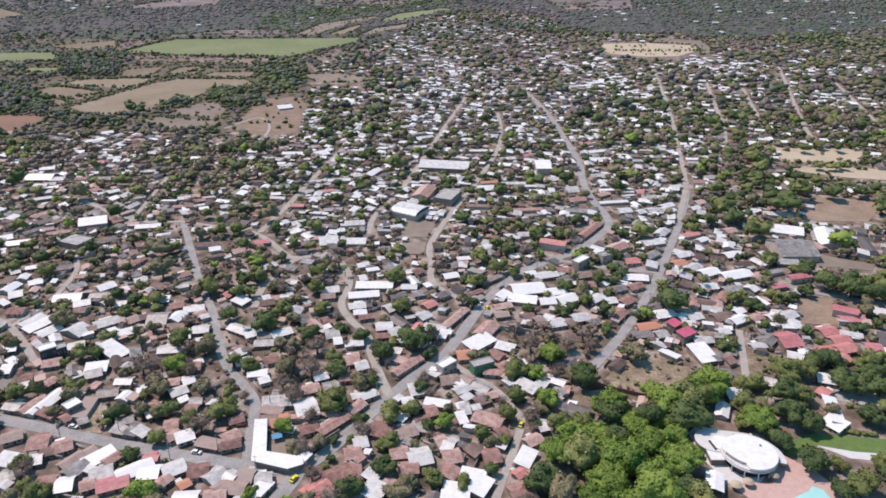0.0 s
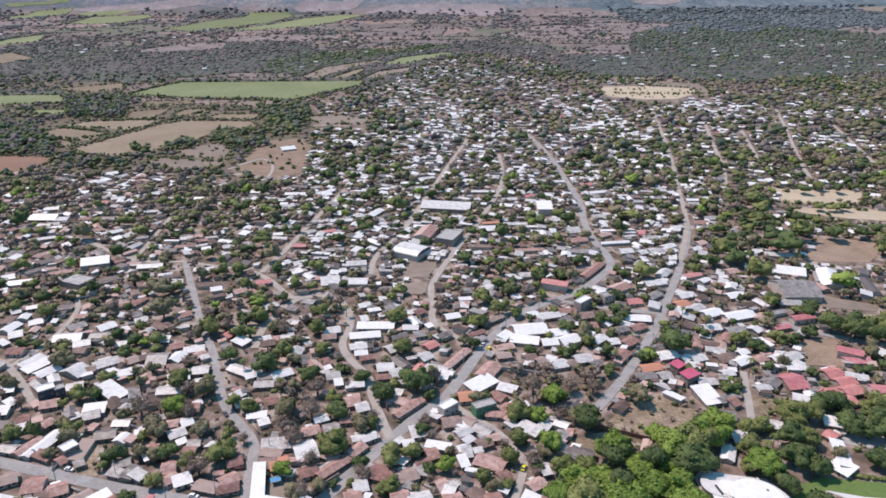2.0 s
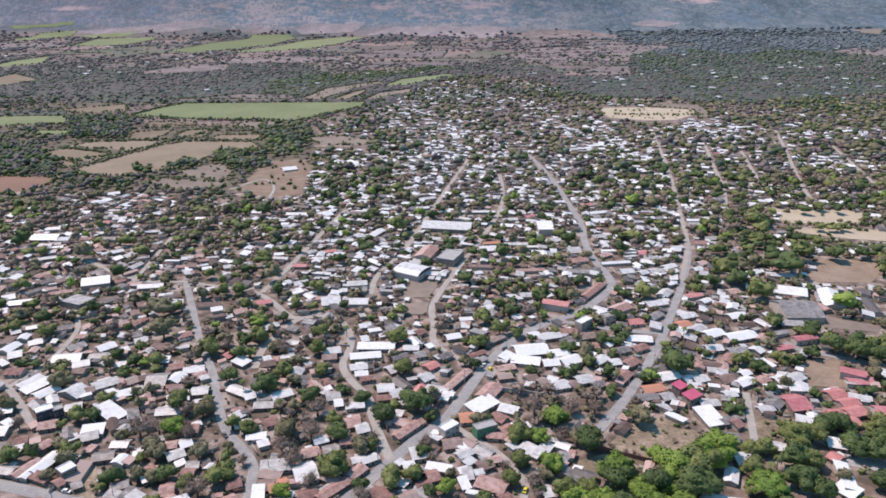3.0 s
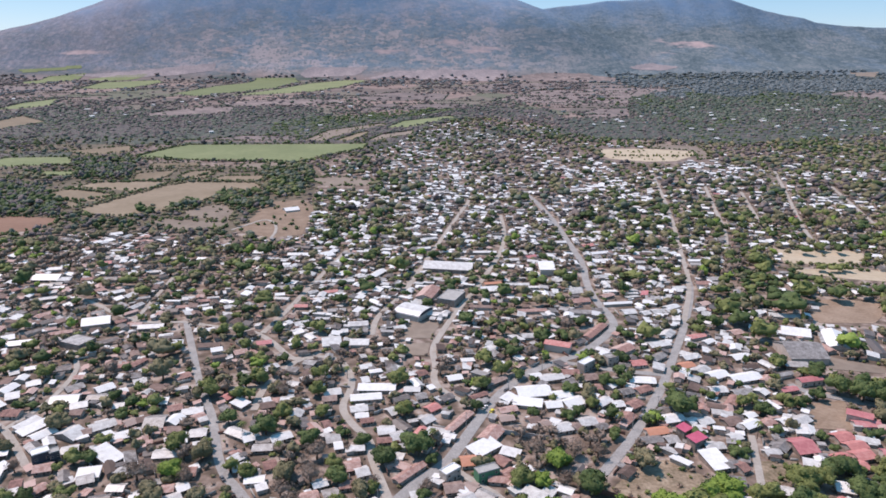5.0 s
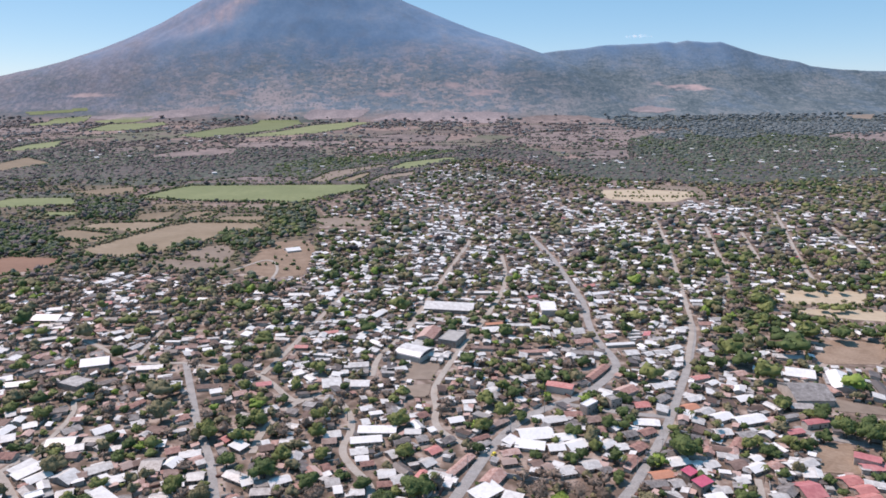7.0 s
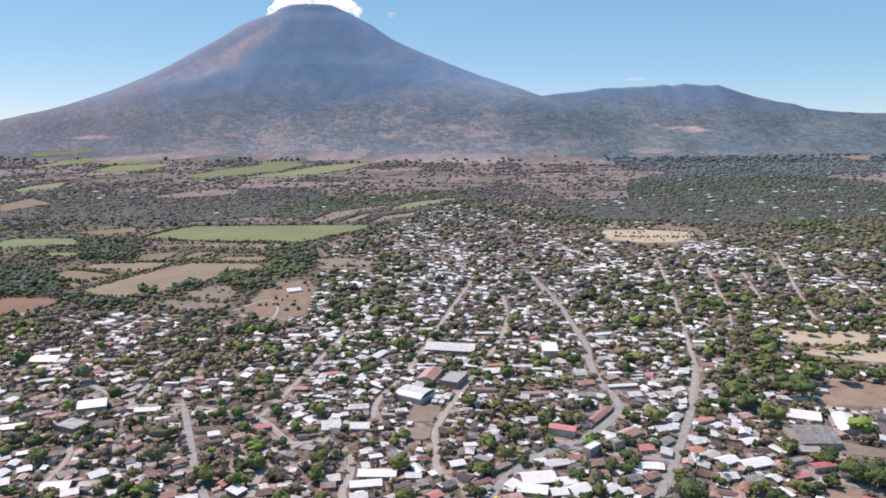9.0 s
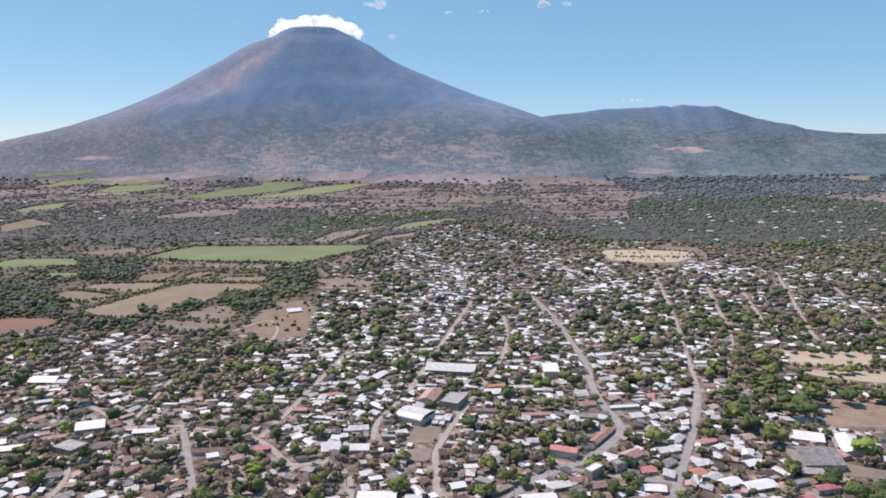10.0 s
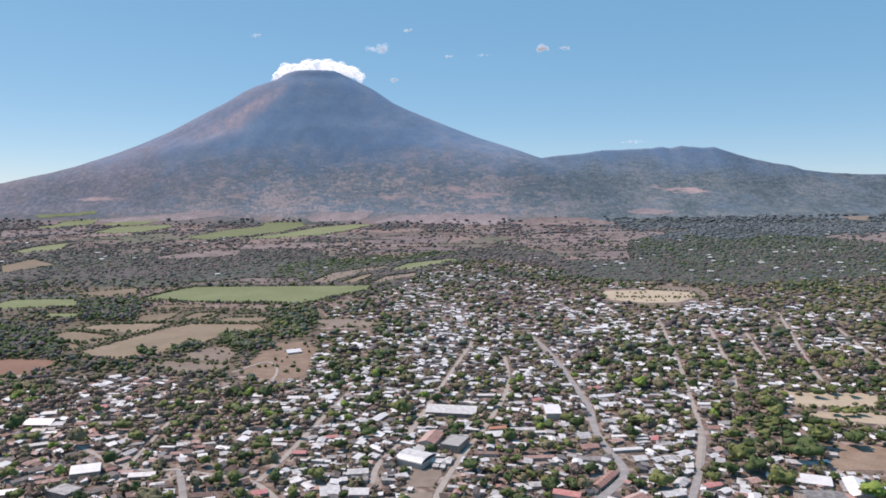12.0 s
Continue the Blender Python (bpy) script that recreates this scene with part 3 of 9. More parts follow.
FIELDS['brown_g'] = ('fallow', [(-354.8, 1036.2), (-339.0, 1066.5), (-281.6, 1066.5), (-272.3, 1027.8), (-334.6, 1023.7)])
FIELDS['brown_h'] = ('bare', [(-339.0, 1127.2), (-341.2, 1178.4), (-247.2, 1194.6), (-245.3, 1147.1)])
FIELDS['brown_i'] = ('fallow', [(-488.7, 1142.1), (-493.8, 1178.4), (-421.5, 1189.1), (-409.5, 1147.1)])
FIELDS['brown_j'] = ('crop', [(-629.1, 1066.5), (-638.5, 1103.1), (-584.6, 1103.1), (-576.8, 1066.5)])
FIELDS['red_a'] = ('red', [(-531.9, 794.7), (-513.6, 807.9), (-452.5, 797.3), (-443.9, 764.6), (-460.8, 738.7), (-482.9, 723.0)])
FIELDS['bare_a'] = ('bare', [(-345.1, 779.4), (-326.3, 797.3), (-249.2, 776.9), (-244.7, 752.6), (-291.2, 743.3), (-312.5, 759.8)])
FIELDS['bare_b'] = ('bare', [(-323.8, 827.1), (-306.3, 855.9), (-282.7, 874.0), (-256.3, 829.9), (-249.4, 781.9), (-303.0, 805.3)])
FIELDS['bare_c'] = ('earth', [(-234.1, 745.6), (-227.4, 816.0), (-239.9, 880.2), (-190.5, 899.4), (-165.4, 858.9), (-154.5, 727.5), (-184.3, 714.3)])
FIELDS['bare_d'] = ('bare', [(-211.0, 1049.0), (-154.0, 1057.6), (-104.8, 1023.7), (-113.6, 991.7), (-176.7, 991.7)])
FIELDS['tan_b'] = ('tan', [(328.8, 677.4), (336.6, 673.5), (397.0, 669.7), (406.2, 662.1), (392.7, 633.1), (381.3, 624.6), (315.0, 628.0)])
FIELDS['tan_c'] = ('tan', [(311.2, 611.2), (367.4, 612.9), (402.8, 603.1), (386.8, 575.5), (351.8, 583.0), (312.0, 601.6)])
FIELDS['earth_d'] = ('earth', [(274.0, 495.2), (297.7, 531.5), (317.2, 534.1), (341.8, 525.1), (338.2, 506.8), (314.3, 482.9), (275.0, 484.0)])
FIELDS['earth_a'] = ('earth', [(207.2, 362.7), (229.5, 367.6), (224.3, 344.4), (215.8, 333.9), (196.1, 336.9)])
FIELDS['lot_b'] = ('lot', [(152.7, 305.4), (173.8, 305.4), (169.8, 294.2), (145.1, 280.0), (146.6, 289.4)])
FIELDS['lot_c'] = ('lot', [(91.4, 299.2), (109.2, 307.0), (126.6, 289.4), (119.3, 275.5), (96.7, 271.0), (74.7, 280.0)])
FIELDS['lot_e'] = ('lot', [(56.7, 268.9), (73.8, 275.5), (96.7, 271.0), (92.7, 265.9), (63.1, 260.5)])
FIELDS['lot_g'] = ('lot', [(-171.7, 275.5), (-168.5, 279.1), (-158.7, 268.9), (-147.1, 243.6), (-158.0, 245.1), (-160.1, 260.5)])
FIELDS['yard_a'] = ('bare', [(-29.7, 475.4), (-26.1, 486.2), (-6.7, 484.0), (-5.8, 475.4), (-11.5, 454.8), (-29.5, 454.8)])
FIELDS['yard_b'] = ('bare', [(-30.9, 445.1), (-11.4, 447.0), (-12.8, 426.7), (-29.4, 426.7)])
FIELDS['yard_c'] = ('bare', [(249.6, 426.7), (279.6, 409.5), (273.3, 401.3), (242.3, 407.8)])
TOWN = [(-700, 640), (-446, 680), (-411, 717), (-332, 736), (-275, 717), (-210, 681), (-174, 717), (-165, 850), (-205, 1077), (-188, 1181), (-108, 1381), (-49, 1684), (51, 1889), (157, 1888), (245, 1658), (316, 1487), (474, 1460), (564, 1393), (707, 1458), (958, 1548), (1200, 1600), (1200, 150), (-700, 150)]
PARK = [(32, 195), (36, 229), (54, 252), (68, 260), (94, 262), (117, 299), (133, 299), (124, 262), (116, 247), (110, 240), (98, 195)]
RESORT = [(97, 195), (108, 226), (112, 240), (117, 256), (140, 256), (158, 240), (165, 195)]
GARDEN = [(144, 299), (250, 299), (220, 195), (160, 195), (157, 240), (140, 252), (127, 256)]
BELT = [(205, 409), (214, 420), (300, 392), (300, 366), (264, 368), (221, 384), (210, 396)]
SCRUB = [(26, 332), (88, 329), (79, 300), (47, 294), (28, 309)]
FARM = [(-560, 860), (-560, 1010), (-480, 1120), (-430, 1165), (-255, 1165), (-255, 1010), (-290, 920), (-390, 800)]
DRY_LAND = [(-896, 4350), (1369, 4350), (1014, 2922), (641, 2261), (490, 1884), (309, 1886), (298, 2267), (273, 2547), (219, 2630), (80, 2271), (-59, 1998), (-162, 1892), (-283, 1784), (-434, 2279), (-375, 2642), (-611, 2961)]
WEST_LAND = [(-3007, 4350), (-826, 4350), (-535, 2645), (-626, 2241), (-970, 2010), (-1254, 2293), (-1247, 1794)]
HEDGES = [[(-544.5, 1222.5), (-427.0, 1200.1), (-331.5, 1194.6), (-245.2, 1183.7), (-219.1, 1251.7), (-150.2, 1340.9)], [(-539.8, 968.9), (-498.1, 954.2), (-445.4, 929.5)], [(-525.3, 1011.5), (-472.5, 1019.6), (-402.7, 1027.8)], [(-457.9, 841.2), (-431.3, 922.7), (-398.3, 1015.5), (-361.6, 1107.8)], [(-407.8, 1019.6), (-341.8, 1015.5), (-269.3, 1015.5)], [(-358.7, 1098.4), (-289.4, 1098.4)], [(-476.0, 1027.8), (-498.9, 1112.6), (-431.3, 1132.1)], [(-538.6, 902.6), (-481.6, 889.7), (-431.3, 922.7)], [(-285.0, 734.2), (-235.0, 727.5)], [(-436.4, 784.5), (-364.1, 779.4), (-355.3, 805.3)], [(-558.9, 1234.1), (-541.4, 1327.4), (-513.9, 1397.3)], [(-655.7, 1152.2), (-601.8, 1162.6)]]
COPSES = [[(-654.5, 1222.5), (-549.2, 1234.1), (-516.3, 1183.7), (-479.6, 1036.2), (-547.4, 1023.7), (-595.4, 1112.6)], [(-306.4, 912.5), (-290.4, 947.1), (-250.9, 940.0), (-217.3, 858.9), (-239.7, 838.4), (-291.1, 874.0)], [(-301.8, 1142.1), (-243.1, 1173.1), (-203.9, 1079.9), (-198.3, 940.0), (-226.6, 899.4), (-258.2, 976.4)], [(-343.4, 844.1), (-310.7, 880.2), (-299.4, 855.9), (-329.5, 824.3)], [(-664.3, 1015.5), (-578.6, 976.4), (-473.4, 858.9), (-478.5, 816.0), (-544.6, 816.0)], [(-380.9, 844.1), (-364.1, 858.9), (-347.1, 821.5), (-366.2, 816.0)]]
RIVER_WOOD = [(-388.6, 1470), (-428.2, 1788), (-361.7, 1896), (-246.7, 1956), (-159.3, 2052), (-62.6, 2136), (40.2, 2118), (-142.7, 1836), (-218.9, 1734), (-274.2, 1644), (-305.1, 1470)]
GROVE = [(222, 561), (307, 640), (420, 610), (420, 420), (290, 470), (275, 521), (204, 497)]


def inside(p, poly):
    x, y = p
    hit = False
    for (x0, y0), (x1, y1) in zip(poly, poly[1:] + poly[:1]):
        if (y0 > y) != (y1 > y) and x < (x1 - x0) * (y - y0) / (y1 - y0) + x0:
            hit = not hit
    return hit


def all_inside(pts, poly):
    x, y = pts[:, 0], pts[:, 1]
    hit = np.zeros(len(pts), bool)
    for (x0, y0), (x1, y1) in zip(poly, poly[1:] + poly[:1]):
        if y0 != y1:
            hit ^= ((y0 > y) != (y1 > y)) & (x < (x1 - x0) * (y - y0) / (y1 - y0) + x0)
    return hit


def road_field(pts):
    """For each place: the gap to the nearest road's edge, and that road's heading."""
    gap, head = np.full(len(pts), 1e9), np.zeros(len(pts))
    for width, line in ROADS.values():
        for a, b in zip(line, line[1:]):
            a, d = np.array(a), np.subtract(b, a)
            s = np.clip(((pts - a) @ d) / (d @ d), 0, 1)
            near = np.hypot(*(pts - a - s[:, None] * d).T) - width / 2
            closer = near < gap
            gap[closer], head[closer] = near[closer], math.atan2(d[1], d[0])
    return gap, head


# ---------------------------------------------------------------- ground, roads, fields
def build_ground():
    rings = [0.0] + [60 * 1.12 ** k for k in range(40)]
    rings = [r for r in rings if r < 4950] + [4950]
    v, f = [], []
    seg = 96
    for r in rings:
        for k in range(seg):
            a = 2 * math.pi * k / seg
            v.append((r * math.cos(a), r * math.sin(a), 0.0))
    for i in range(len(rings) - 1):
        for k in range(seg):
            f.append((i * seg + k, (i + 1) * seg + k, (i + 1) * seg + (k + 1) % seg, i * seg + (k + 1) % seg))
    tagged(new("ground", mesh_of("ground", v, f, MAT["ground"])), "dry brown earth with scrub and patchwork farmland", "ground", kind="structure")


def ribbon(line, width, z, thick):
    """A strip of even width along a line, with mitred bends."""
    pts = [Vector(p) for p in line]
    # soften the bends
    for _ in range(2):
        fine = [pts[0]]
        for a, b in zip(pts, pts[1:]):
            fine += [a.lerp(b, 0.25), a.lerp(b, 0.75)]
        pts = fine + [pts[-1]]
    v, f = [], []
    for i, p in enumerate(pts):
        d = (pts[min(i + 1, len(pts) - 1)] - pts[max(i - 1, 0)]).normalized()
        s = Vector((-d.y, d.x)) * width / 2
        v += [(p.x + s.x, p.y + s.y, z), (p.x - s.x, p.y - s.y, z), (p.x - s.x, p.y - s.y, z - thick), (p.x + s.x, p.y + s.y, z - thick)]
        if i:
            k = 4 * i
            f += [(k - 4, k - 3, k + 1, k), (k - 3, k - 2, k + 2, k + 1), (k - 1, k - 4, k, k + 3)]
    return v, f


PAVED = ("main", "south", "west", "east", "cross", "right_a", "far_f")


def build_roads():
    for i, (key, (width, line)) in enumerate(ROADS.items()):
        paved = key in PAVED
        v, f = ribbon(line, width, 0.16 + 0.012 * i, 0.6)
        tagged(new("road", mesh_of("road", v, f, MAT["asphalt" if paved else "dirt_road"])), "worn grey asphalt street through the town" if paved else "pale unpaved lane between houses", "road", kind="structure")


def land_height(x, y):
    return np.maximum(0, np.maximum(volcano_height(x, y), hills_height(x, y)) * (y > 3480))


def draped(line, cell=9.0):
    """A sheet over rising land inside an outline."""
    lo, hi = np.min(line, 0), np.max(line, 0)
    xs, ys = np.arange(lo[0], hi[0] + cell, cell), np.arange(lo[1], hi[1] + cell, cell)
    gx, gy = np.meshgrid(xs, ys)
    mid = np.stack([gx[:-1, :-1].ravel(), gy[:-1, :-1].ravel()], 1) + cell / 2
    i = np.arange(gx.size).reshape(gx.shape)
    f = np.stack([i[:-1, :-1], i[:-1, 1:], i[1:, 1:], i[1:, :-1]], -1).reshape(-1, 4)[all_inside(mid, line)]
    used, back = np.unique(f, return_inverse=True)
    x, y = gx.ravel()[used], gy.ravel()[used]
    z = land_height(x, y) + 0.5 + 0.9 * smooth(y, 3400, 3700)
    return np.stack([x, y, z], 1), back.reshape(-1, 4)


def build_fields():
    names = {"crop": ("crop_field", "green sugar cane field on the plain"), "fallow": ("fallow_field", "fallow brown field between hedges"), "bare": ("bare_yard", "bare pale earth yard"), "red": ("ploughed_field", "ploughed red earth field"), "tan": ("sports_field", "dry tan grass field at the town edge"), "earth": ("bare_lot", "bare brown earth lot between houses"), "pasture": ("pasture", "dark dry pasture round the small fields"), "lot": ("vacant_lot", "vacant lot with dry brown grass"), "dry": ("dry_field", "reddish dry farmland patch"), "upland": ("upland_field", "pale dry field at the foot of the mountain")}
    for i, (kind, line) in enumerate(FIELDS.values()):
        if max(p[1] for p in line) > 1800:
            me = quads_of(kind, *draped(line), MAT[kind])
        else:
            me = bpy.data.meshes.new(kind)
            bm = bmesh.new()
            z = 0.08 + 0.002 * i + max(0.0, (line[0][1] - 1500) / 4000)
            face = bm.faces.new([bm.verts.new((x, y, z)) for x, y in line])
            if face.normal.z < 0 or face.calc_area() and (face.normal_update() or face.normal.z < 0):
                face.normal_flip()
            wall = bmesh.ops.extrude_face_region(bm, geom=[face])
            bmesh.ops.translate(bm, vec=(0, 0, -0.5), verts=[g for g in wall["geom"] if isinstance(g, bmesh.types.BMVert)])
            bmesh.ops.recalc_face_normals(bm, faces=bm.faces)
            bm.to_mesh(me)
            bm.free()
            me.materials.append(MAT[kind])
        name, label = names[kind]
        tagged(new(name, me), label, "field", kind="structure")


# ---------------------------------------------------------------- volcano and hills
def table(x, xs, ys):
    return np.interp(x, xs, ys)


def fbm(x, y, seed, octaves=5):
    rs = np.random.RandomState(seed)
    out = np.zeros_like(x)
    for k in range(octaves):
        for _ in range(3):
            a, ph = rs.uniform(0, 6.283), rs.uniform(0, 6.283)
            out += np.sin((x * math.cos(a) + y * math.sin(a)) * 2.0 ** k + ph) / 2.0 ** k / 3
    return out


def terrain_sheet(name, height, label, x0, x1, nx, y0, y1, ny, mat):
    xs, ys = np.linspace(x0, x1, nx), np.linspace(y0, y1, ny)
    gx, gy = np.meshgrid(xs, ys)
    verts = np.stack([gx, gy, height(gx, gy)], -1).reshape(-1, 3)
    i = np.arange(nx * (ny - 1)).reshape(ny - 1, nx)[:, :-1].ravel()
    faces = np.stack([i, i + 1, i + nx + 1, i + nx], 1)
    return tagged(new(name, quads_of(name, verts, faces, mat, True)), label, "mountain", kind="structure")


PEAK = (-871.0, 4550.0)
FAR_D = [0, 60, 108, 173, 228, 373, 446, 556, 666, 777, 925, 1110, 1295, 1481, 1666, 1852, 2037, 2500, 3100]
LEFT_Z = [930, 928, 939, 918, 883, 837, 802, 735, 682, 625, 544, 469, 401, 344, 297, 254, 218, 120, 0]
RIGHT_D = [0, 60, 140, 204, 311, 383, 526, 598, 705, 885, 1066, 1246, 1427, 1553, 1800, 2200, 3100]
RIGHT_Z = [930, 938, 938, 909, 856, 820, 724, 692, 649, 577, 509, 455, 408, 386, 330, 220, 0]


def smooth(x, a, b):
    s = np.clip((x - a) / (b - a), 0, 1)
    return s * s * (3 - 2 * s)


def volcano_height(x, y):
    dx, dy = x - PEAK[0], y - PEAK[1]
    deep = np.where(dy < 0, 2.9, 4.0)
    d = np.hypot(dx, dy * deep)
    ang = np.arctan2(dy * deep, dx)
    w = 0.5 + 0.5 * np.cos(ang)
    z = table(d, FAR_D, LEFT_Z) * (1 - w) + table(d, RIGHT_D, RIGHT_Z) * w
    even = sum(table(np.abs(d + k * 45), FAR_D, LEFT_Z) * (1 - w) + table(np.abs(d + k * 45), RIGHT_D, RIGHT_Z) * w for k in range(-5, 6)) / 11
    face = smooth(-np.sin(ang), 0.08, 0.4) * smooth(d, 100, 260)
    z = z * (1 - face) + even * face
    gully = np.sin(ang * 23 + 3 * fbm(dx / 700, dy / 700, 3)) * 0.6 + np.sin(ang * 51 + 4 * fbm(dx / 500, dy / 500, 4)) * 0.4
    rough = np.clip((d - 120) / 900, 0, 1) * np.clip((3000 - d) / 1500, 0, 1) * smooth(-dy, 20, 200)
    return (z + rough * (gully * 2.2 + 4 * fbm(x / 60, y / 30, 5))) * smooth(y, 3600, 4250) * (1 - smooth(x, 300, 2300)) - 6


def hills_height(x, y):
    ridge = table(x, [-3400, -1500, 0, 705, 872, 1010, 1169, 1317, 1391, 1447, 1521, 1651, 1744, 1838, 1987, 2137, 2249, 2323, 2510, 2695, 2873, 3300, 3900], [150, 200, 300, 408, 422, 444, 452, 452, 463, 454, 470, 459, 462, 428, 384, 349, 337, 314, 289, 274, 283, 272, 252])
    ridge = ridge + 7 * fbm(x / 70, x * 0 + 3.1, 10) * smooth(x, 600, 900)
    fall = np.clip((y - 3500) / 1200, 0, 1)
    back = np.clip((4950 - y) / 240, 0, 1)
    z = ridge * (0.45 * fall ** 1.6 + 0.55 * fall ** 4) * back
    return z - 6 + (7 * fbm(x / 80, y / 60, 8) + 8 * fbm(x / 300, y / 160, 9)) * fall * (1 - fall) * 3


def blob(rs, centre, radius, squash=0.8, rows=6, cols=9):
    """A lumpy closed ball."""
    v, f = [], []
    ph = rs.uniform(0, 6.283, 6)
    for i in range(rows + 1):
        t = math.pi * i / rows
        for k in range(cols):
            a = 2 * math.pi * k / cols
            r = radius * (1 + 0.13 * math.sin(3 * a + ph[0]) * math.sin(2 * t + ph[1]) + 0.1 * math.sin(5 * a + ph[2] + 4 * t))
            v.append((centre[0] + r * math.sin(t) * math.cos(a), centre[1] + r * math.sin(t) * math.sin(a), centre[2] + squash * r * math.cos(t)))
    for i in range(rows):
        for k in range(cols):
            f.append((i * cols + k, (i + 1) * cols + k, (i + 1) * cols + (k + 1) % cols, i * cols + (k + 1) % cols))
    return v, f


def cloud(x, y, z, wide, high, n, mat, label, arc=0.0, seed=1):
    """A cloud of many lumps along a line across the view; arc: how far its middle stands above its ends."""
    rs = np.random.RandomState(seed)
    shapes = []
    for k in range(n):
        u = rs.uniform(-1, 1)
        r = high * rs.uniform(0.3, 0.62) * (1.05 - 0.5 * abs(u))
        shapes.append(blob(rs, (x + u * wide / 2, y + rs.uniform(-0.5, 0.5) * high, z + arc * (1 - u ** 4) + rs.normal() * high * 0.16), r))
    v, f = join(*shapes)
    me = quads_of("cloud", v, f, mat, True)
    return tagged(new("cloud", me), label, "cloud", kind="structure")


def build_clouds():
    cap = (-862, 4680, 903, 560, 62)
    cloud(*cap, 130, MAT["cloud"], "bright white cloud cap behind the summit", 62, 4)
    for k, grow in enumerate((1.1, 1.22, 1.35)):
        cloud(cap[0], cap[1], cap[2] + 2 * k, cap[3] * (1 + 0.015 * k), cap[4] * grow, 70, MAT["half_cloud"], "soft white vapour round the cloud cap", 62, 4 + k)
    for i, (x, z, wide, high) in enumerate([(-493, 1138, 120, 34), (636, 1128, 70, 36), (786, 1134, 60, 16), (-22, 1083, 70, 12), (223, 1089, 60, 9), (-382, 928, 34, 18), (-1314, 1228, 66, 14), (-285, 1257, 44, 16), (1268, 500, 130, 16)]):
        for grow in (1.0, 1.35) if i != 1 else (0.6, 0.8, 1.0, 1.2):
            cloud(x, 4905, z, wide * grow, high * 1.1 * grow, 9, MAT["thin_cloud"], "small thin white cloud in the blue sky", 0, 20 + i)


# ---------------------------------------------------------------- houses
ROOFS = {"zinc_white": "white zinc sheet", "zinc_grey": "grey zinc sheet", "clay": "old clay tile", "rust": "rusty brown sheet", "red_paint": "bright red", "magenta": "crimson", "orange": "orange", "salmon": "salmon tile", "white": "white coated", "blue": "blue sheet", "concrete": "flat concrete"}


def house_shape(w, d, h, form):
    """Walls and roof of a house w along x and d along y, centred: gable, shed (falls to the front) or flat."""
    a, b, o, t = w / 2, d / 2, 0.55, 0.12
    if form == "gable":
        r = h + d * 0.17
        wall = [(-a, -b, 0), (a, -b, 0), (a, b, 0), (-a, b, 0), (-a, -b, h), (a, -b, h), (a, b, h), (-a, b, h), (-a, 0, r), (a, 0, r)]
        wf = [(0, 1, 5, 4), (2, 3, 7, 6), (1, 2, 6, 9, 5), (3, 0, 4, 8, 7)]
        e = h - o * (r - h) / b
        roof = join(slab((-a - o, -b - o, e + t), (a + o, -b - o, e + t), (a + o, 0, r + t), (-a - o, 0, r + t), t * 0.8), slab((-a - o, 0, r + t), (a + o, 0, r + t), (a + o, b + o, e + t), (-a - o, b + o, e + t), t * 0.8))
        return (wall, wf), roof
    g = {"shed": d * 0.13, "flat": 0.05}[form]
    wall = [(-a, -b, 0), (a, -b, 0), (a, b, 0), (-a, b, 0), (-a, -b, h), (a, -b, h), (a, b, h + g), (-a, b, h + g)]
    wf = [(0, 1, 5, 4), (1, 2, 6, 5), (2, 3, 7, 6), (3, 0, 4, 7)]
    if form == "shed":
        e = o * g / d
        return (wall, wf), slab((-a - o, -b - o, h - e + t), (a + o, -b - o, h - e + t), (a + o, b + o, h + g + e + t), (-a - o, b + o, h + g + e + t), t * 0.8)
    p = 0.25
    roof = join(box(-a, -b, h - 0.2, a, b, h + 0.12), box(-a, -b, h + 0.12, a, -b + p, h + 0.5), box(-a, b - p, h + 0.12, a, b, h + 0.5), box(-a, -b + p, h + 0.12, -a + p, b - p, h + 0.5), box(a - p, -b + p, h + 0.12, a, b - p, h + 0.5))
    return (wall, [f for f in wf]), roof


TAKEN = []
OPEN = {}


